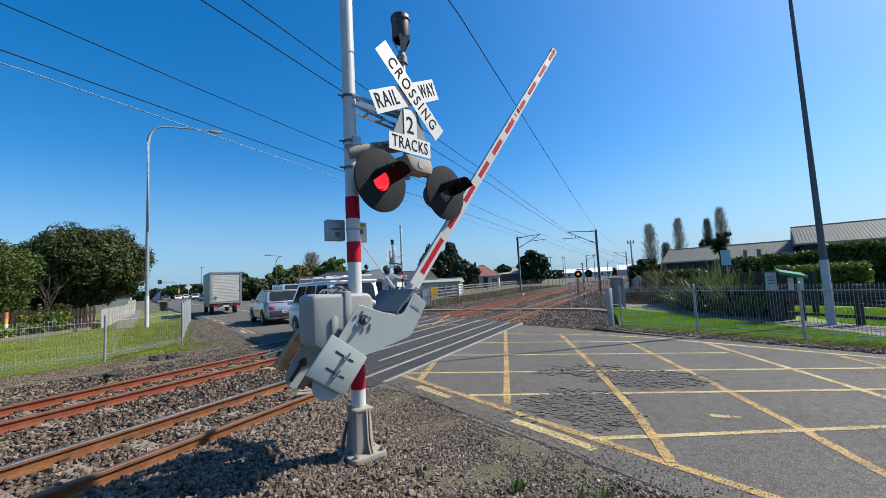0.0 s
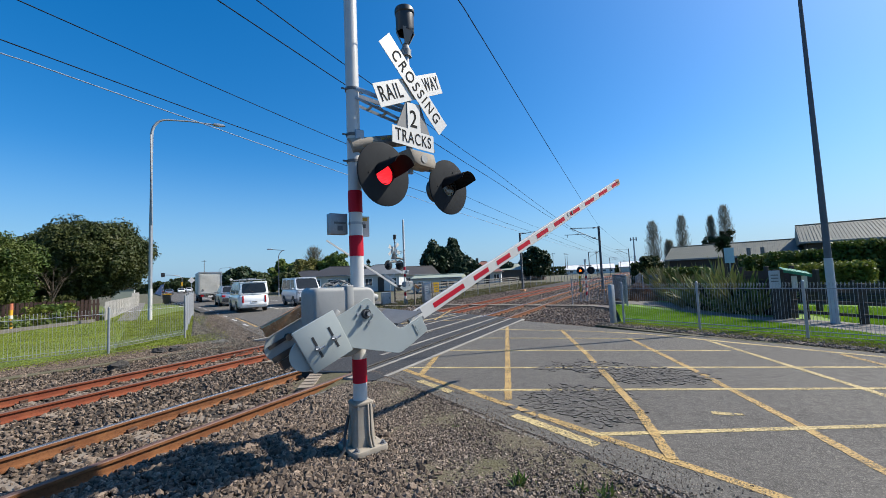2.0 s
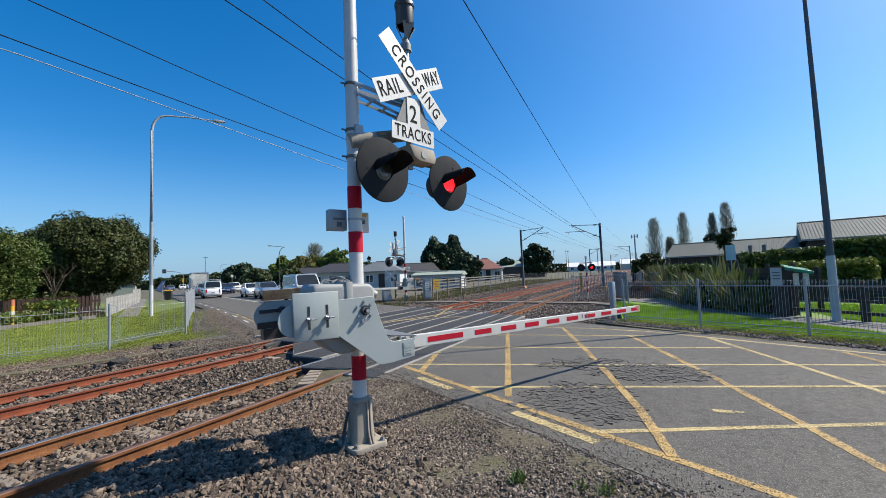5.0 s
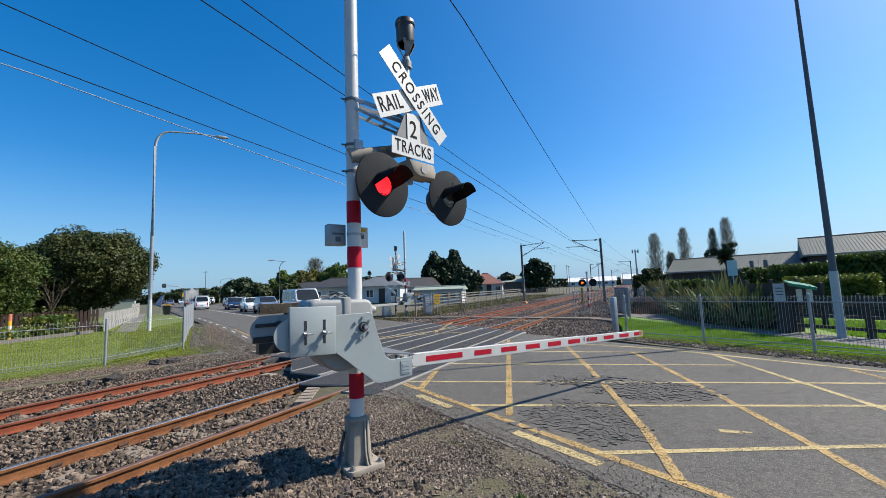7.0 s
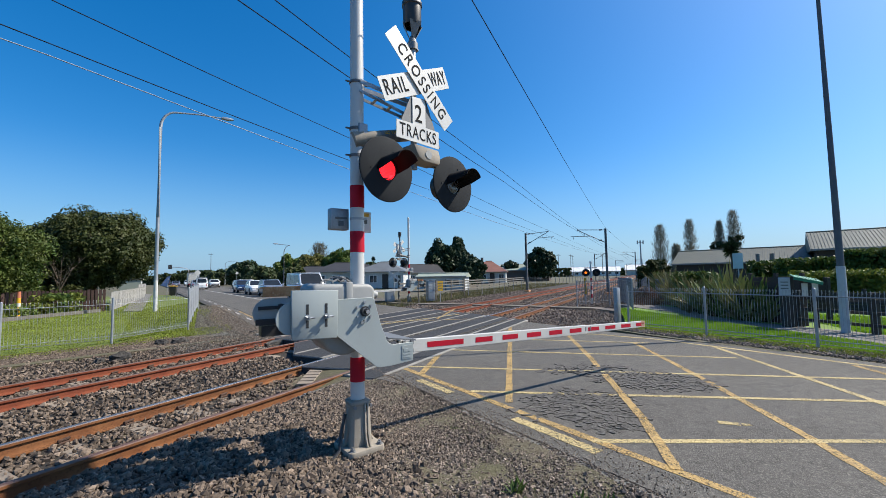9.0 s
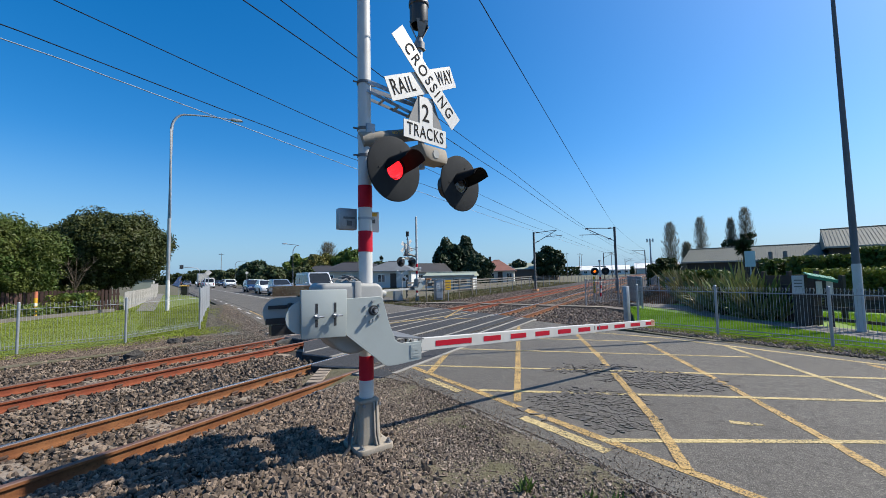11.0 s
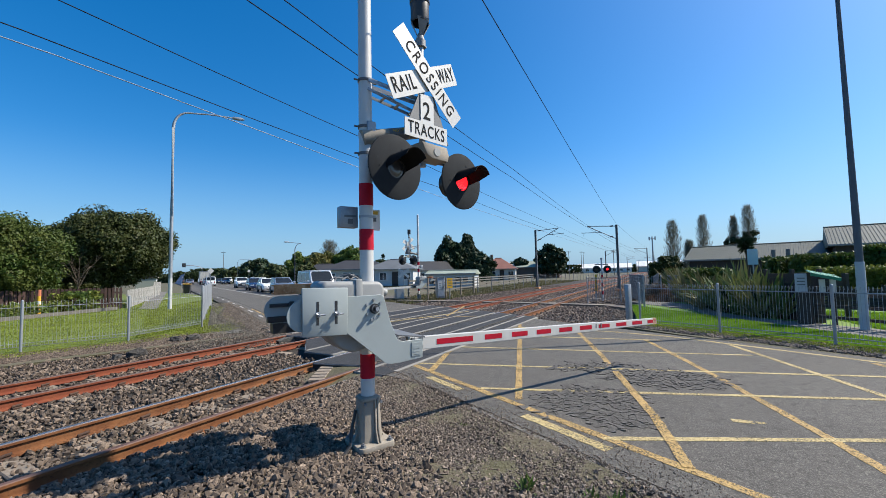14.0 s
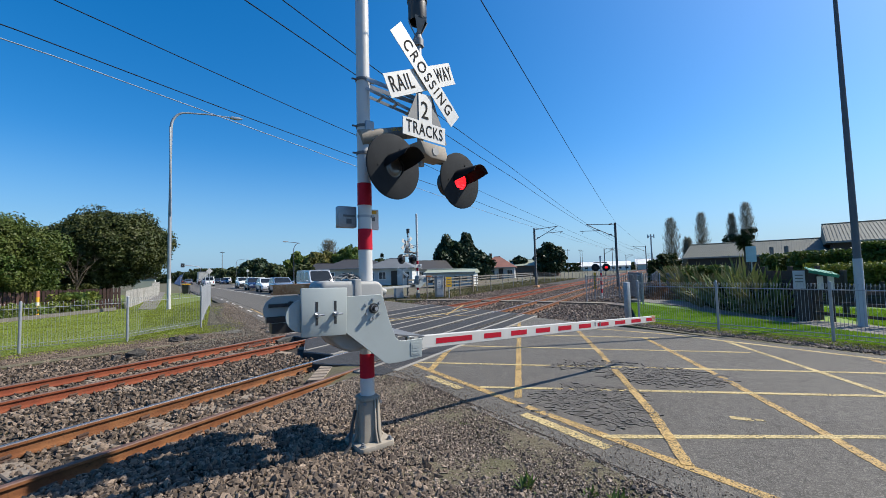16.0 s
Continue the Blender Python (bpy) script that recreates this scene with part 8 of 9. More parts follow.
def wheelie_bin(x, y, turn):
    w = thing("wheelie_bin", "dark wheelie bin with a yellow lid on the path", "bin", pose(x, y, -0.02, 0, 0, turn))
    bm = bmesh.new()
    r0 = [bm.verts.new(p) for p in ((-0.22, -0.24, 0.05), (0.22, -0.24, 0.05), (0.22, 0.24, 0.05), (-0.22, 0.24, 0.05))]
    r1 = [bm.verts.new(p) for p in ((-0.28, -0.34, 0.95), (0.28, -0.34, 0.95), (0.28, 0.34, 0.95), (-0.28, 0.34, 0.95))]
    bm.faces.new(r0[::-1])
    bm.faces.new(r1)
    for i in range(4):
        bm.faces.new((r0[i], r0[(i + 1) % 4], r1[(i + 1) % 4], r1[i]))
    soften(bm, 0.03, 2)
    part("body", bm, BLACK, w, "", True)
    bm = bmesh.new()
    box(bm, (0, 0, 1.0), (0.62, 0.74, 0.07))
    soften(bm, 0.025, 2)
    part("lid", bm, YELLOW_SIGN, w, "yellow lid", True)
    for s in (-1, 1):
        bm = bmesh.new()
        tube(bm, (s * 0.2, 0.28, 0.1), (s * 0.27, 0.28, 0.1), 0.1, seg=14)
        part("wheel", bm, BLACK, w)


wheelie_bin(-27.0, 42.0, 20)
wheelie_bin(-28.6, 44.2, 35)


def road_sign(x, y, tall, label, diamond=True, turn=33):
    s = thing("road_sign", label, "road sign", pose(x, y, -0.1, 0, 0, turn), group="road signs")
    bm = bmesh.new()
    tube(bm, (0, 0, 0), (0, 0, tall), 0.035, seg=8)
    part("post", bm, GALV, s)
    bm = bmesh.new()
    if diamond:
        slab(bm, [(0, tall - 0.75), (0.36, tall - 0.38), (0, tall), (-0.36, tall - 0.38)], -0.05, -0.037)
    else:
        slab(bm, [(-0.45, tall - 0.5), (0.45, tall - 0.5), (0.45, tall), (-0.45, tall)], -0.05, -0.037)
    part("panel", bm, SIGN_WHITE, s, "pale sign panel")


road_sign(-27.8, 47.5, 2.9, "pale diamond-shaped sign on a post beside the path")
road_sign(-35.5, 78, 3.2, "white sign on a post beside the waiting cars", False)
road_sign(-44.0, 90, 3.4, "pale diamond-shaped sign on a post beside the far lane")


def traffic_signal(x, y, turn):
    s = thing("traffic_signal", "distant traffic light on a bent mast arm", "traffic light", pose(x, y, -0.1, 0, 0, turn))
    bm = bmesh.new()
    pipe(bm, [(0, 0, 0), (0, 0, 4.2), (-0.6, 0, 4.9), (-2.2, 0, 5.2), (-4.6, 0, 5.3)], 0.09, seg=8)
    part("mast", bm, GALV, s, "", True)
    bm = bmesh.new()
    box(bm, (-4.3, 0.1, 5.3), (0.9, 0.3, 1.1))
    part("signal_box", bm, BLACK, s, "dark backing board")
    for k, xx in enumerate((-4.55, -4.05)):
        bm = bmesh.new()
        tube(bm, (xx, -0.06, 5.3), (xx, -0.16, 5.3), 0.16, seg=12)
        part("lamp", bm, LENS_OFF, s)
    bm = bmesh.new()
    box(bm, (0, -0.1, 2.7), (0.35, 0.2, 1.1))
    part("side_signal", bm, YELLOW_SIGN, s, "yellow signal box")


traffic_signal(-68, 112, 33)
for k, (x, y, h) in enumerate(((-83, 150, 11.5), (48, 150, 9), (58, 165, 9.5), (66, 185, 10), (52, 120, 7.5))):
    p_ = thing("utility_pole", "distant timber utility pole with a cross-arm", "utility pole", pose(x, y, -0.1, 0, 0, 10 * k), group="utility poles")
    bm = bmesh.new()
    tube(bm, (0, 0, 0), (0, 0, h), 0.12, 0.07, seg=8)
    part("pole", bm, GREY_TIMBER, p_, "", True)
    bm = bmesh.new()
    box(bm, (0, 0, h - 0.4), (1.9, 0.12, 0.12))
    part("cross_arm", bm, GREY_TIMBER, p_)
    for xx in (-0.8, -0.3, 0.3, 0.8):
        bm = bmesh.new()
        tube(bm, (xx, 0, h - 0.34), (xx, 0, h - 0.16), 0.04, seg=6)
        part("insulator", bm, GALV, p_)
p_ = thing("phone_mast", "tall mast with a ring of antennas beyond the poplars", "mast", pose(56, 105, -0.1))
bm = bmesh.new()
tube(bm, (0, 0, 0), (0, 0, 10.2), 0.22, 0.16, seg=10)
part("mast", bm, GALV, p_, "", True)
for k in range(6):
    bm = bmesh.new()
    a = radians(60 * k)
    box(bm, (0.8 * math.cos(a), 0.8 * math.sin(a), 9.7), (0.22, 0.22, 0.9))
    tube(bm, (0, 0, 9.6), (0.8 * math.cos(a), 0.8 * math.sin(a), 9.6), 0.05, seg=6)
    part("antenna", bm, GALV, p_)
for k, (x, y, w_, h_) in enumerate(((-95, 160, 30, 4.2), (-130, 190, 60, 6), (-60, 175, 40, 4.5), (-15, 150, 50, 4), (40, 200, 50, 4.5), (140, 230, 70, 6), (20, 170, 40, 4.5), (-200, 150, 60, 9), (190, 180, 60, 7))):
    bush_row("tree_belt", "distant belt of dark green trees", [(x + w_ * (j / 5 - 0.5), y + 4 * math.sin(j * 2.1 + k), h_ * (0.36 + 0.1 * math.sin(j * 1.7 + k)), w_ / 4.5, 7, h_ * (0.75 + 0.25 * math.sin(j * 1.3 + k * 2)), 10) for j in range(6)], FAR_LEAF, 0.75, 0.55, 90 + k, "tree belt")


# ---- vehicles ----
def car_paint(name, c, rough=0.25, metal=0.0):
    return surface(name, c, tuple(x * 0.97 for x in c), tuple(x * 0.93 for x in c), rough=rough, metal=metal, scale=1.2, fine=9, bump=0.0, coat=0.8, rough_var=0.05)


P_WHITE = car_paint("white_car_paint", (0.8, 0.8, 0.78))
P_SILVER = car_paint("silver_car_paint", (0.42, 0.43, 0.45), 0.3, 0.6)
P_BLUEGREY = car_paint("blue_grey_car_paint", (0.16, 0.2, 0.26), 0.3, 0.5)
P_SILVER_BLUE = car_paint("pale_silver_blue_car_paint", (0.3, 0.35, 0.42), 0.3, 0.5)
P_PALE = car_paint("pale_blue_grey_car_paint", (0.56, 0.59, 0.63), 0.3, 0.1)
P_NAVY = car_paint("navy_car_paint", (0.03, 0.045, 0.1), 0.25, 0.2)
P_RED = car_paint("red_car_paint", (0.45, 0.05, 0.04))
P_BLACK = car_paint("black_car_paint", (0.03, 0.03, 0.033))
CAR_GLASS = surface("car_glass", (0.016, 0.019, 0.022), (0.022, 0.026, 0.03), rough=0.12, scale=2, fine=6, bump=0.0, spec=0.35, rough_var=0.05)
TYRE = surface("tyre_rubber", (0.02, 0.02, 0.02), (0.03, 0.03, 0.03), rough=0.85, scale=8, fine=40, bump=0.2)
RIM = surface("alloy_rim", (0.45, 0.45, 0.46), (0.38, 0.38, 0.39), rough=0.35, metal=0.8, scale=8, fine=30, bump=0.0)
PLASTIC = surface("black_plastic_trim", (0.03, 0.03, 0.032), (0.045, 0.045, 0.045), rough=0.6, scale=6, fine=40, bump=0.05)
TAIL = surface("red_tail_lens", (0.4, 0.012, 0.015), (0.33, 0.01, 0.012), rough=0.15, scale=9, fine=30, bump=0.0)
LAMP_GLASS = surface("clear_headlamp", (0.6, 0.62, 0.65), (0.5, 0.52, 0.55), rough=0.1, metal=0.4, scale=12, fine=40, bump=0.0)
PLATE = surface("number_plate_white", (0.7, 0.7, 0.68), (0.65, 0.65, 0.63), rough=0.4, bump=0.0)


def hull(bm, stations):
    """Loft of rounded sections; each station: y, z low, z high, half width, shoulder."""
    rings = []
    for y, z0, z1, w, sh in stations:
        h = z1 - z0
        half = [(w * 0.86, z0), (w * 0.97, z0 + 0.12 * h), (w, z0 + 0.45 * h), (w * 0.985, z0 + 0.72 * h), (w * sh * 1.005, z1 - 0.07 * h), (w * sh * 0.94, z1)]
        ring = [(x, z) for x, z in half] + [(-x, z) for x, z in half[::-1]]
        rings.append([bm.verts.new((x, y, z)) for x, z in ring])
    k = len(rings[0])
    for a, b_ in zip(rings, rings[1:]):
        for i in range(k):
            bm.faces.new((a[i], a[(i + 1) % k], b_[(i + 1) % k], b_[i]))
    bm.faces.new(rings[0][::-1])
    bm.faces.new(rings[-1])
    bmesh.ops.recalc_face_normals(bm, faces=bm.faces)


def wheel(parent, x, y, r, width, side):
    bm = bmesh.new()
    prof = [(r * 0.62, -width / 2), (r * 0.93, -width / 2), (r, -width * 0.34), (r, width * 0.34), (r * 0.93, width / 2), (r * 0.62, width / 2)]
    k = 22
    rings = [[bm.verts.new((yy, rr * math.cos(t), rr * math.sin(t))) for t in (2 * math.pi * i / k for i in range(k))] for rr, yy in prof]
    for a, b_ in zip(rings, rings[1:]):
        for i in range(k):
            bm.faces.new((a[i], b_[i], b_[(i + 1) % k], a[(i + 1) % k]))
    bm.faces.new(rings[0])
    bm.faces.new(rings[-1][::-1])
    bmesh.ops.recalc_face_normals(bm, faces=bm.faces)
    wh = part("wheel", bm, TYRE, parent, "black tyre", True)
    wh.location = (x, y, r)
    bm = bmesh.new()
    s = side * width / 2
    tube(bm, (s, 0, 0), (s * 1.06, 0, 0), r * 0.6, r * 0.55, seg=18)
    for i in range(5):
        a = 2 * math.pi * i / 5
        box(bm, (s * 1.1, r * 0.3 * math.cos(a), r * 0.3 * math.sin(a)), (0.03, r * 0.5, 0.05), Matrix.Rotation(a, 4, "X"))
    part("rim", bm, RIM, wh, "alloy wheel rim")


def car(name, label, paint, L=4.4, w=1.74, hood=0.95, belt=0.98, roof=1.46, base=2.6, rear=0.85, cab=((-1.75, 0.85), (-1.05, 0.2)), r=0.31, kind="sedan", rack=False, dark_skirt=False):
    """A car round its rear axle: +y is forward. cab: glasshouse ends at the belt and at the roof."""
    c = thing(name, label, "car" if kind != "van" else "van", group="vehicles")
    y0, y1 = -rear, L - rear
    W2 = w / 2
    bm = bmesh.new()
    (b0, b1), (t0, t1) = cab
    tail = belt if kind != "sedan" else belt - 0.02
    hull(bm, [(y0, 0.42, tail - 0.16, W2 * 0.86, 0.9), (y0 + 0.1, 0.28, tail - 0.04, W2 * 0.96, 0.92), (y0 + 0.5, 0.22, tail, W2, 0.94), (b0 + 0.6, 0.2, belt, W2, 0.95), (b1 - 0.3, 0.2, belt - 0.01, W2, 0.95),
              (b1 + 0.1, 0.2, belt - 0.04, W2, 0.94), (y1 - 0.7, 0.21, hood - 0.03, W2 * 0.99, 0.92), (y1 - 0.2, 0.26, hood - 0.16, W2 * 0.93, 0.9), (y1, 0.34, hood - 0.32, W2 * 0.8, 0.9)])
    part("body", bm, paint, c, "", True)
    # glasshouse
    wt = W2 * (0.82 if kind != "van" else 0.86)
    wb = W2 * 0.965
    low = [Vector(p) for p in ((-wb, b0, belt - 0.03), (wb, b0, belt - 0.03), (wb, b1, belt - 0.03), (-wb, b1, belt - 0.03))]
    top = [Vector(p) for p in ((-wt, t0, roof - 0.03), (wt, t0, roof - 0.03), (wt, t1, roof - 0.03), (-wt, t1, roof - 0.03))]
    bm = bmesh.new()
    lo, hi = [bm.verts.new(p) for p in low], [bm.verts.new(p) for p in top]
    bm.faces.new(lo[::-1])
    bm.faces.new(hi)
    for i in range(4):
        bm.faces.new((lo[i], lo[(i + 1) % 4], hi[(i + 1) % 4], hi[i]))
    bmesh.ops.recalc_face_normals(bm, faces=bm.faces)
    soften(bm, 0.05, 2, 20)
    part("cabin", bm, paint, c, "", True)

    def pane(name_, i, u0, u1, v0, v1):
        """A dark glass panel let into side i of the cabin, with clipped corners."""
        q = (low[i], low[(i + 1) % 4], top[(i + 1) % 4], top[i])
        nrm = (q[1] - q[0]).cross(q[3] - q[0]).normalized()

        def at(u, v):
            return q[0].lerp(q[1], u).lerp(q[3].lerp(q[2], u), v)
        du, dv = (u1 - u0) * 0.06, (v1 - v0) * 0.14
        loop = [at(u0 + du, v0), at(u1 - du, v0), at(u1, v0 + dv), at(u1, v1 - dv), at(u1 - du, v1), at(u0 + du, v1), at(u0, v1 - dv), at(u0, v0 + dv)]
        b = bmesh.new()
        back, front = [b.verts.new(p - nrm * 0.02) for p in loop], [b.verts.new(p + nrm * 0.005) for p in loop]
        b.faces.new(back[::-1])
        b.faces.new(front)
        for k in range(8):
            b.faces.new((back[k], back[(k + 1) % 8], front[(k + 1) % 8], front[k]))
        bmesh.ops.recalc_face_normals(b, faces=b.faces)
        part(name_, b, CAR_GLASS, c, "dark car glass")
    van = kind == "van"
    pane("rear_window", 0, 0.08, 0.92, 0.12, 0.9)
    pane("windscreen", 2, 0.05, 0.95, 0.08, 0.93)
    for i in (1, 3):
        for u0, u1 in (((0.05, 0.34), (0.37, 0.64), (0.67, 0.93)) if van else ((0.05, 0.26), (0.28, 0.57), (0.59, 0.93))):
            if i == 3:
                u0, u1 = 1 - u1, 1 - u0
            pane("side_window", i, u0, u1, 0.1, 0.88)
    bm = bmesh.new()
    slab(bm, [(-wt - 0.02, t0 - 0.05), (wt + 0.02, t0 - 0.05), (wt + 0.03, t0 + 0.3), (wt + 0.03, t1 - 0.2), (wt - 0.04, t1 + 0.06), (-wt + 0.04, t1 + 0.06), (-wt - 0.03, t1 - 0.2), (-wt - 0.03, t0 + 0.3)], roof - 0.07, roof, axis="z")
    soften(bm, 0.03, 2)
    part("roof", bm, paint, c, "", True)
    for s in (-1, 1):
        bm = bmesh.new()
        box(bm, (s * (W2 + 0.07), b1 - 0.35, belt + 0.06), (0.16, 0.09, 0.13))
        soften(bm, 0.03, 2)
        part("mirror", bm, paint, c, "", True)
        bm = bmesh.new()
        box(bm, (s * W2 * 0.72, y0 + 0.03, belt - (0.26 if kind != "van" else 0.3)), (0.24 if kind != "van" else 0.1, 0.12, 0.16 if kind != "van" else 0.4))
        soften(bm, 0.02, 2)
        part("tail_light", bm, TAIL, c, "red tail light", True)
        bm = bmesh.new()
        box(bm, (s * W2 * 0.68, y1 - 0.12, hood - 0.25), (0.38, 0.2, 0.15))
        soften(bm, 0.03, 2)
        part("headlight", bm, LAMP_GLASS, c, "clear headlight", True)
        for y in (0, base):
            wheel(c, s * (W2 - 0.1), y, r, 0.21, s)
            bm = bmesh.new()
            pts = arc(y, r, r + 0.07, -8, 188, 12)
            slab(bm, pts, s * (W2 - 0.10) - 0.115, s * (W2 - 0.1) + 0.118, axis="x")
            part("wheel_arch", bm, PLASTIC, c)
    for y, z, dp in ((y1 - 0.03, 0.5, 0.1), (y0 + 0.04, 0.5, 0.1)):
        bm = bmesh.new()
        box(bm, (0, y, z), (w * 0.82, dp, 0.2 if not dark_skirt else 0.3))
        soften(bm, 0.03, 2)
        part("bumper", bm, PLASTIC if dark_skirt else paint, c, "", True)
    bm = bmesh.new()
    box(bm, (0, y1 - 0.02, hood - 0.27), (w * 0.42, 0.08, 0.12))
    part("grille", bm, PLASTIC, c, "dark grille")
    for y, s in ((y0 - 0.02, -1), (y1 + 0.025, 1)):
        bm = bmesh.new()
        box(bm, (0, y, 0.6 if s < 0 and kind != "sedan" else 0.5), (0.38, 0.02, 0.12))
        pl = part("number_plate", bm, PLATE, c, "white number plate")
        bm = bmesh.new()
        box(bm, (0, y + s * 0.012, 0.6 if s < 0 and kind != "sedan" else 0.5), (0.28, 0.004, 0.06))
        part("plate_bar", bm, GREY_DARK, pl)
    bm = bmesh.new()
    tube(bm, (0.06, b0 - 0.06 + (t0 - b0) * 0.2, belt + 0.02), (-0.25, b0 + (t0 - b0) * 0.45 - 0.05, belt + (roof - belt) * 0.35), 0.012, seg=5)
    part("wiper", bm, PLASTIC, c)
    if rack:
        for y in (t0 + 0.3, (t0 + t1) / 2, t1 - 0.2):
            bm = bmesh.new()
            pipe(bm, [(-wt, y, roof - 0.02), (-wt, y, roof + 0.13), (wt, y, roof + 0.13), (wt, y, roof - 0.02)], 0.018, seg=6)
            part("rack_bar", bm, GALV, c, "steel roof rack bar")
        for x in (-0.3, 0.02):
            bm = bmesh.new()
            box(bm, (x, (t0 + t1) / 2, roof + 0.17), (0.04, (t1 - t0) + 0.9, 0.07))
            part("ladder_rail", bm, GALV, c, "aluminium ladder rail")
        for k in range(9):
            bm = bmesh.new()
            y = t0 - 0.3 + k * (t1 - t0 + 0.6) / 8
            tube(bm, (-0.3, y, roof + 0.17), (0.02, y, roof + 0.17), 0.014, seg=5)
            part("ladder_rung", bm, GALV, c)
    return c


def box_truck():
    c = thing("box_truck", "pale box truck with a rolled rear door", "truck", group="vehicles")
    GREY_BOX = surface("dusty_pale_box", (0.5, 0.49, 0.45), (0.43, 0.42, 0.38), (0.35, 0.34, 0.31), rough=0.6, scale=1, fine=6, bump=0.05)
    bm = bmesh.new()
    box(bm, (0, 1.0, 1.95), (2.1, 5.2, 2.3))
    soften(bm, 0.03, 2)
    body = part("box_body", bm, GREY_BOX, c, "", True)
    for k in range(18):
        bm = bmesh.new()
        box(bm, (0, -1.61, 0.98 + 0.108 * k), (1.8, 0.03, 0.1))
        soften(bm, 0.012, 1)
        part("door_slat", bm, GREY_BOX, body)
    bm = bmesh.new()
    for xx in (-0.99, 0.99):
        box(bm, (xx, -1.62, 1.95), (0.1, 0.06, 2.3))
    box(bm, (0, -1.62, 3.05), (2.1, 0.06, 0.12))
    part("door_frame", bm, GALV, body, "grey door frame")
    bm = bmesh.new()
    slab(bm, [(-0.68, 1.1), (-0.54, 1.24), (-0.68, 1.38), (-0.82, 1.24)], -1.65, -1.63)
    part("hazard_diamond", bm, GREY_DARK, body, "dark diamond plate")
    bm = bmesh.new()
    for s in (-0.45, 0.45):
        box(bm, (s, 1.9, 0.62), (0.12, 6.6, 0.2))
    box(bm, (0, -1.5, 0.66), (1.9, 0.12, 0.16))
    box(bm, (0, 1.6, 0.78), (1.9, 4.0, 0.08))
    part("chassis", bm, PLASTIC, c, "black chassis")
    bm = bmesh.new()
    hull(bm, [(3.75, 0.5, 2.1, 0.9, 0.95), (3.9, 0.45, 2.2, 0.93, 0.94), (4.8, 0.45, 2.15, 0.93, 0.92), (5.25, 0.5, 1.35, 0.92, 0.95), (5.35, 0.5, 1.1, 0.88, 0.95)])
    part("cab", bm, P_WHITE, c, "", True)
    for s in (-1, 1):
        bm = bmesh.new()
        box(bm, (s * 0.72, -1.6, 0.68), (0.26, 0.06, 0.13))
        part("tail_light", bm, TAIL, c, "red tail light")
        bm = bmesh.new()
        box(bm, (s * 0.935, 4.45, 1.65), (0.02, 0.7, 0.5))
        part("window", bm, CAR_GLASS, c)
        for y in (0, 4.5):
            wheel(c, s * 0.78, y, 0.38, 0.26, s)
    bm = bmesh.new()
    box(bm, (0, -1.57, 0.6), (0.38, 0.02, 0.12))
    part("number_plate", bm, PLATE, c, "white number plate")
    return c


def drive(ob, lane, points, back=False):
    """Key a vehicle along the road: (seconds, distance along, offset) with the last place held."""
    rows = []
    for q in points:
        t, a = q[0], q[1]
        w = q[2] if len(q) > 2 else lane
        p = road_xy(a, w)
        rows.append((t, pose(p.x, p.y, 0.0, 0, 0, 33 + (180 if back else 0))))
    if rows[-1][0] < 16:
        rows.append((16.0, rows[-1][1]))
    DRIVES.append((ob, rows))


SUV = dict(L=4.4, w=1.8, hood=1.02, belt=1.05, roof=1.6, base=2.63, rear=0.85, cab=((-0.8, 2.25), (-0.3, 1.3)), r=0.34, kind="suv", dark_skirt=True)
SEDAN = dict(L=4.5, w=1.76, hood=0.86, belt=0.93, roof=1.44, base=2.65, rear=0.95, cab=((-0.6, 2.4), (0.2, 1.45)), r=0.31, kind="sedan")
HATCH = dict(L=3.95, w=1.69, hood=0.98, belt=0.98, roof=1.5, base=2.43, rear=0.65, cab=((-0.6, 2.25), (-0.25, 1.35)), r=0.3, kind="hatch")
VAN = dict(L=4.6, w=1.69, hood=1.1, belt=1.06, roof=1.8, base=2.45, rear=0.95, cab=((-0.9, 3.2), (-0.78, 2.4)), r=0.31, kind="van")
HIACE = dict(dark_skirt=True, L=4.7, w=1.75, hood=1.2, belt=1.15, roof=1.98, base=2.57, rear=1.1, cab=((-1.05, 3.25), (-0.95, 2.55)), r=0.32, kind="van")

drive(box_truck(), 3.85, [(0, 34.8), (0.5, 39.0), (1, 42.8), (2, 49.0), (3, 53.6), (4, 58.4), (6, 75), (8.5, 96.5), (12, 108), (16, 112)])
drive(car("suv", "silver suv with dark lower trim driving away", P_SILVER, **SUV), 4.5, [(0, 20.2, 4.7), (0.5, 24.0, 4.6), (1, 28.2, 4.55), (2, 36.2, 4.4), (3, 43.8, 4.2), (4, 51.5, 4.1), (6.5, 72, 4.0), (9, 88, 4.0), (16, 96, 4.0)])
drive(car("van", "white van with a ladder on its roof rack driving away", P_WHITE, rack=True, **VAN), 4.2, [(0, 11.9, 4.6), (0.5, 15.0, 4.5), (1, 18.6, 4.45), (2, 26.6, 4.3), (3, 33.7, 4.1), (4, 41.2, 4.05), (6.5, 59, 4.0), (8.5, 72.7, 4.1), (11, 84, 4.1), (16, 88, 4.1)])
drive(car("van", "pale blue-grey van waiting at the stop line", P_PALE, **HIACE), 8.2, [(0, 34.0), (0.6, 32.4), (1.2, 31.6), (2, 31.4)], True)
drive(car("hatchback", "pale silver-blue hatchback waiting in the queue", P_SILVER_BLUE, **HATCH), 7.7, [(0, 66), (1, 57), (2, 49), (3, 42.2), (3.6, 41.2), (4.5, 41.0)], True)
drive(car("sedan", "white sedan waiting in the queue", P_WHITE, **SEDAN), 7.4, [(0, 76), (1, 67), (2, 57), (3, 48.6), (3.8, 47.0), (5, 46.8)], True)
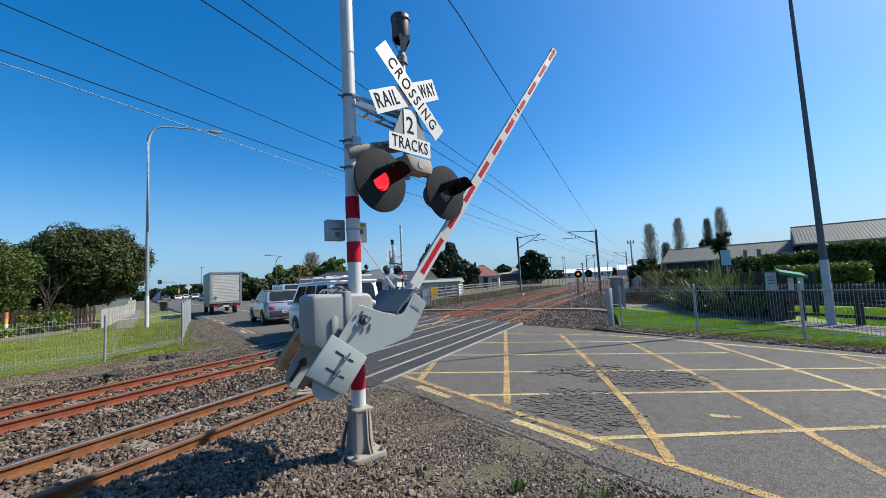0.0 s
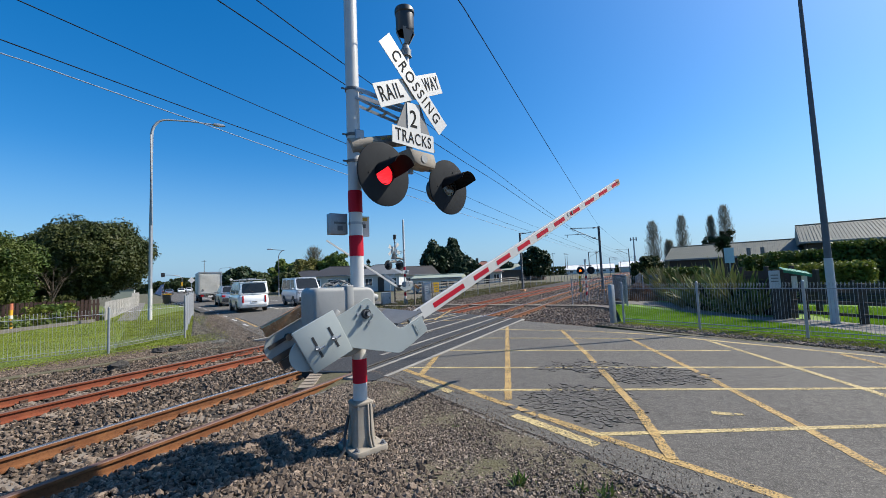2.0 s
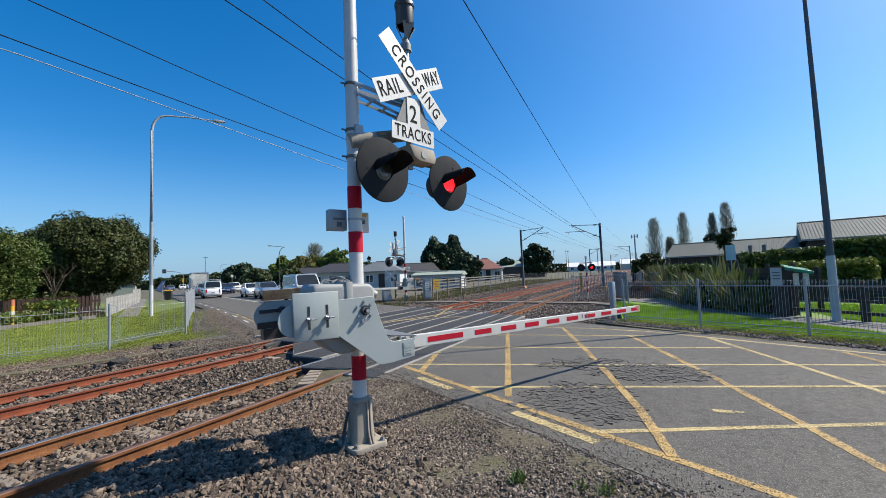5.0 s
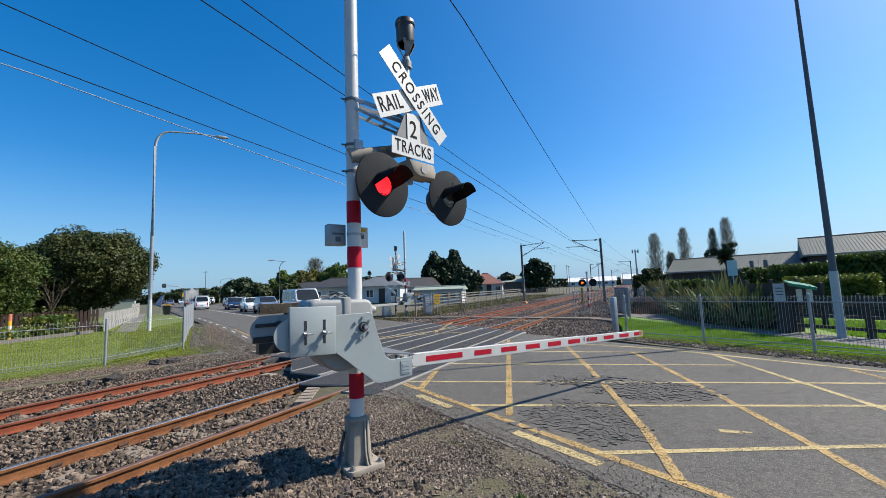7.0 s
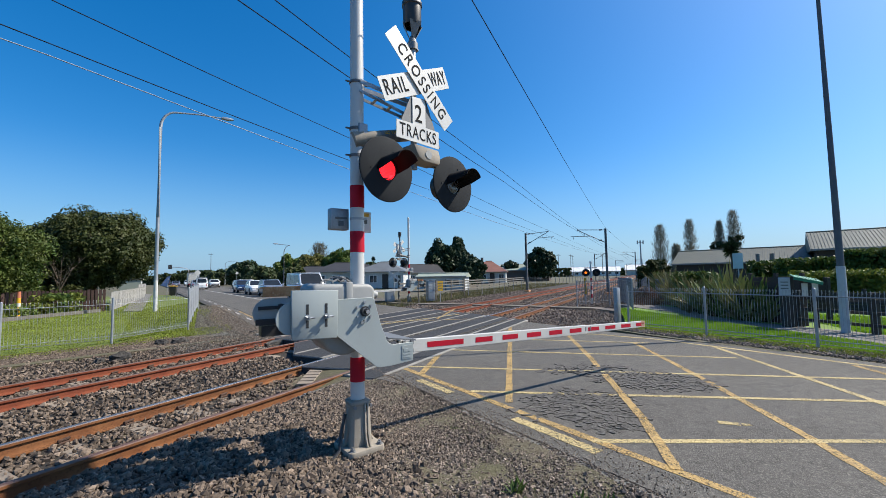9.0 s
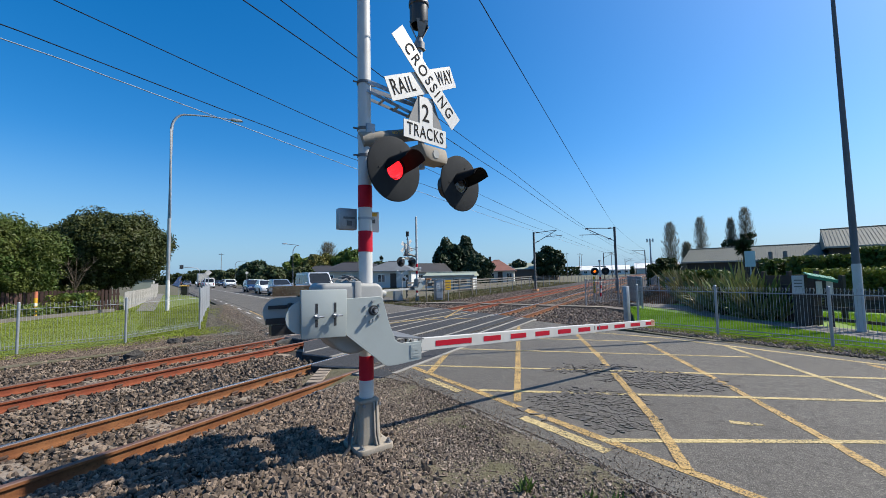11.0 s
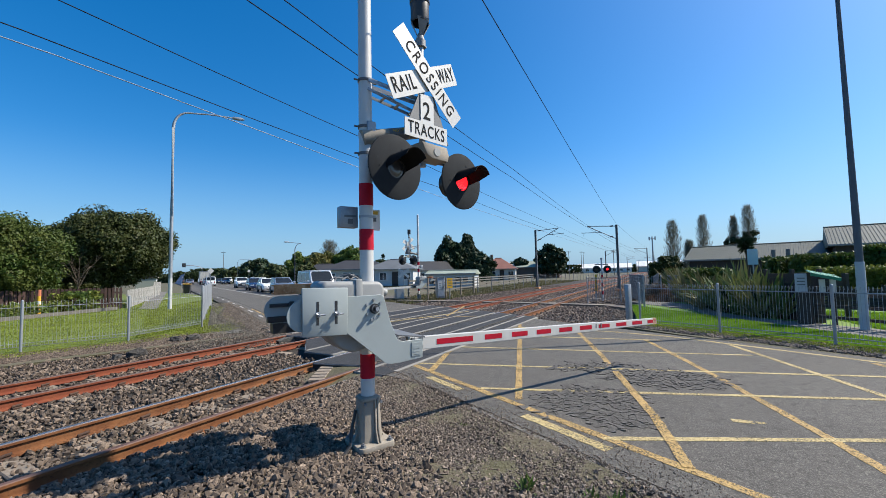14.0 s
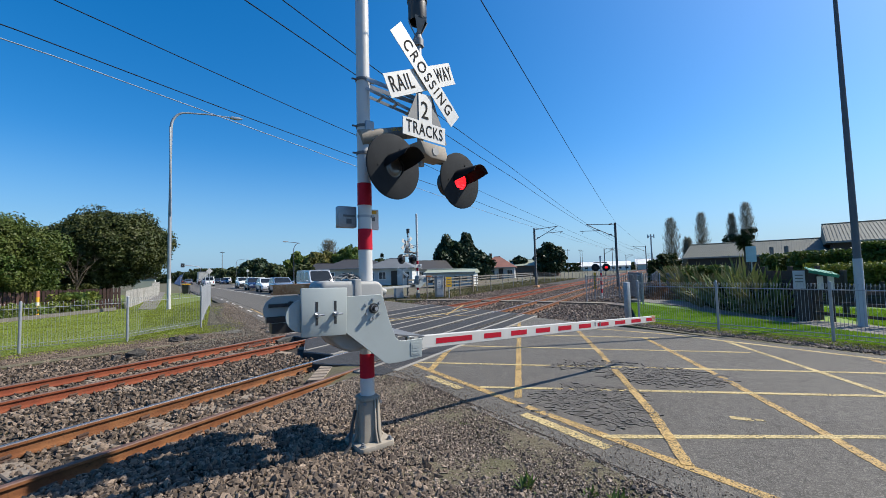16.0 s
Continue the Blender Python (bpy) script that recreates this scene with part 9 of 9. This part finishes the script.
drive(car("sedan", "navy sedan waiting further back in the queue", P_NAVY, **SEDAN), 7.2, [(0, 96), (2, 84), (4, 72), (6.5, 60), (8, 55.5), (9.5, 54.5)], True)
drive(car("hatchback", "white hatchback waiting further back in the queue", P_WHITE, **HATCH), 8.9, [(0, 104), (2, 93), (4, 78), (6.5, 66), (8.5, 63), (10, 62)], True)
drive(car("suv", "white suv joining the end of the queue", P_WHITE, **SUV), 7.2, [(0, 122), (4, 112), (8.5, 96), (11.5, 80), (13, 72), (14.5, 67), (16, 65)], True)
drive(car("sedan", "silver sedan far back in the queue", P_SILVER, **SEDAN), 9.6, [(0, 118), (4, 100), (8.5, 78), (10, 76)], True)
for k, (a, w_, col, kk, back) in enumerate(((108, 8.0, P_NAVY, SEDAN, True), (116, 9.2, P_WHITE, SUV, True), (124, 7.5, P_BLACK, SEDAN, True), (131, 10.5, P_RED, HATCH, True), (120, 1.0, P_BLUEGREY, SEDAN, False), (138, 4.0, P_WHITE, SEDAN, True), (142, 9.0, P_SILVER, SUV, True), (150, -1.0, P_BLACK, SUV, False), (152, 6.5, P_WHITE, HATCH, True), (88, 11.8, P_WHITE, SUV, True), (150, 12, P_RED, SUV, True))):
    o = car("distant_car", ("white" if col is P_WHITE else "dark" if col in (P_NAVY, P_BLACK) else "red" if col is P_RED else "grey") + " car standing in the distant traffic", col, **kk)
    p = road_xy(a, w_)
    o.matrix_basis = pose(p.x, p.y, -0.05 if w_ < 2 or w_ > 11 else 0.0, 0, 0, 33 + (180 if back else 0))
o = car("parked_car", "white car parked beside the houses", P_WHITE, **SEDAN)
o.matrix_basis = pose(-8.8, 45.5, -0.2, 0, 0, 70)



# ---- movement ----
BOOM_ROWS = ((0.0, 54.0), (0.5, 46.0), (1.0, 39.3), (1.5, 33.0), (2.0, 26.7), (2.5, 20.5), (3.0, 14.5), (3.5, 7.9), (4.0, 4.9), (4.5, 3.0), (5.2, 1.2), (6.2, 0.4), (7.0, 0.0), (16.0, 0.0))


def boom_angle(t):
    for (t0, a0), (t1, a1) in zip(BOOM_ROWS, BOOM_ROWS[1:]):
        if t <= t1:
            return a0 + (a1 - a0) * (t - t0) / (t1 - t0) if t > t0 else a0
    return 0.0


def flash_rows(base, state):
    """Lit and dark face by turns: the first lamp of a pair is lit at the start, its partner dark."""
    def at(on):
        return base @ pose(0, 0, 0, 0 if on else -88, 0, 0)
    on = state == 0
    rows, t = [(0.0, at(on))], 0.194
    while t < 16.0:
        rows.append((t - 1.0 / FPS, at(on)))
        on = not on
        rows.append((t, at(on)))
        t += 0.3232
    rows.append((16.0, at(on)))
    return rows


def motions():
    for arm, delay in zip(ARMS, (0.0, 0.6)):
        times = [r[0] for r in BOOM_ROWS]
        walk(arm, [(t, Matrix.Translation(PIVOT) @ pose(0, 0, 0, 0, -boom_angle(max(0, t - delay)), 0)) for t in times])
    for rot, base, state in LENS_ROTORS:
        walk(rot, flash_rows(base, state))
    for ob, rows in DRIVES:
        walk(ob, rows)


motions()
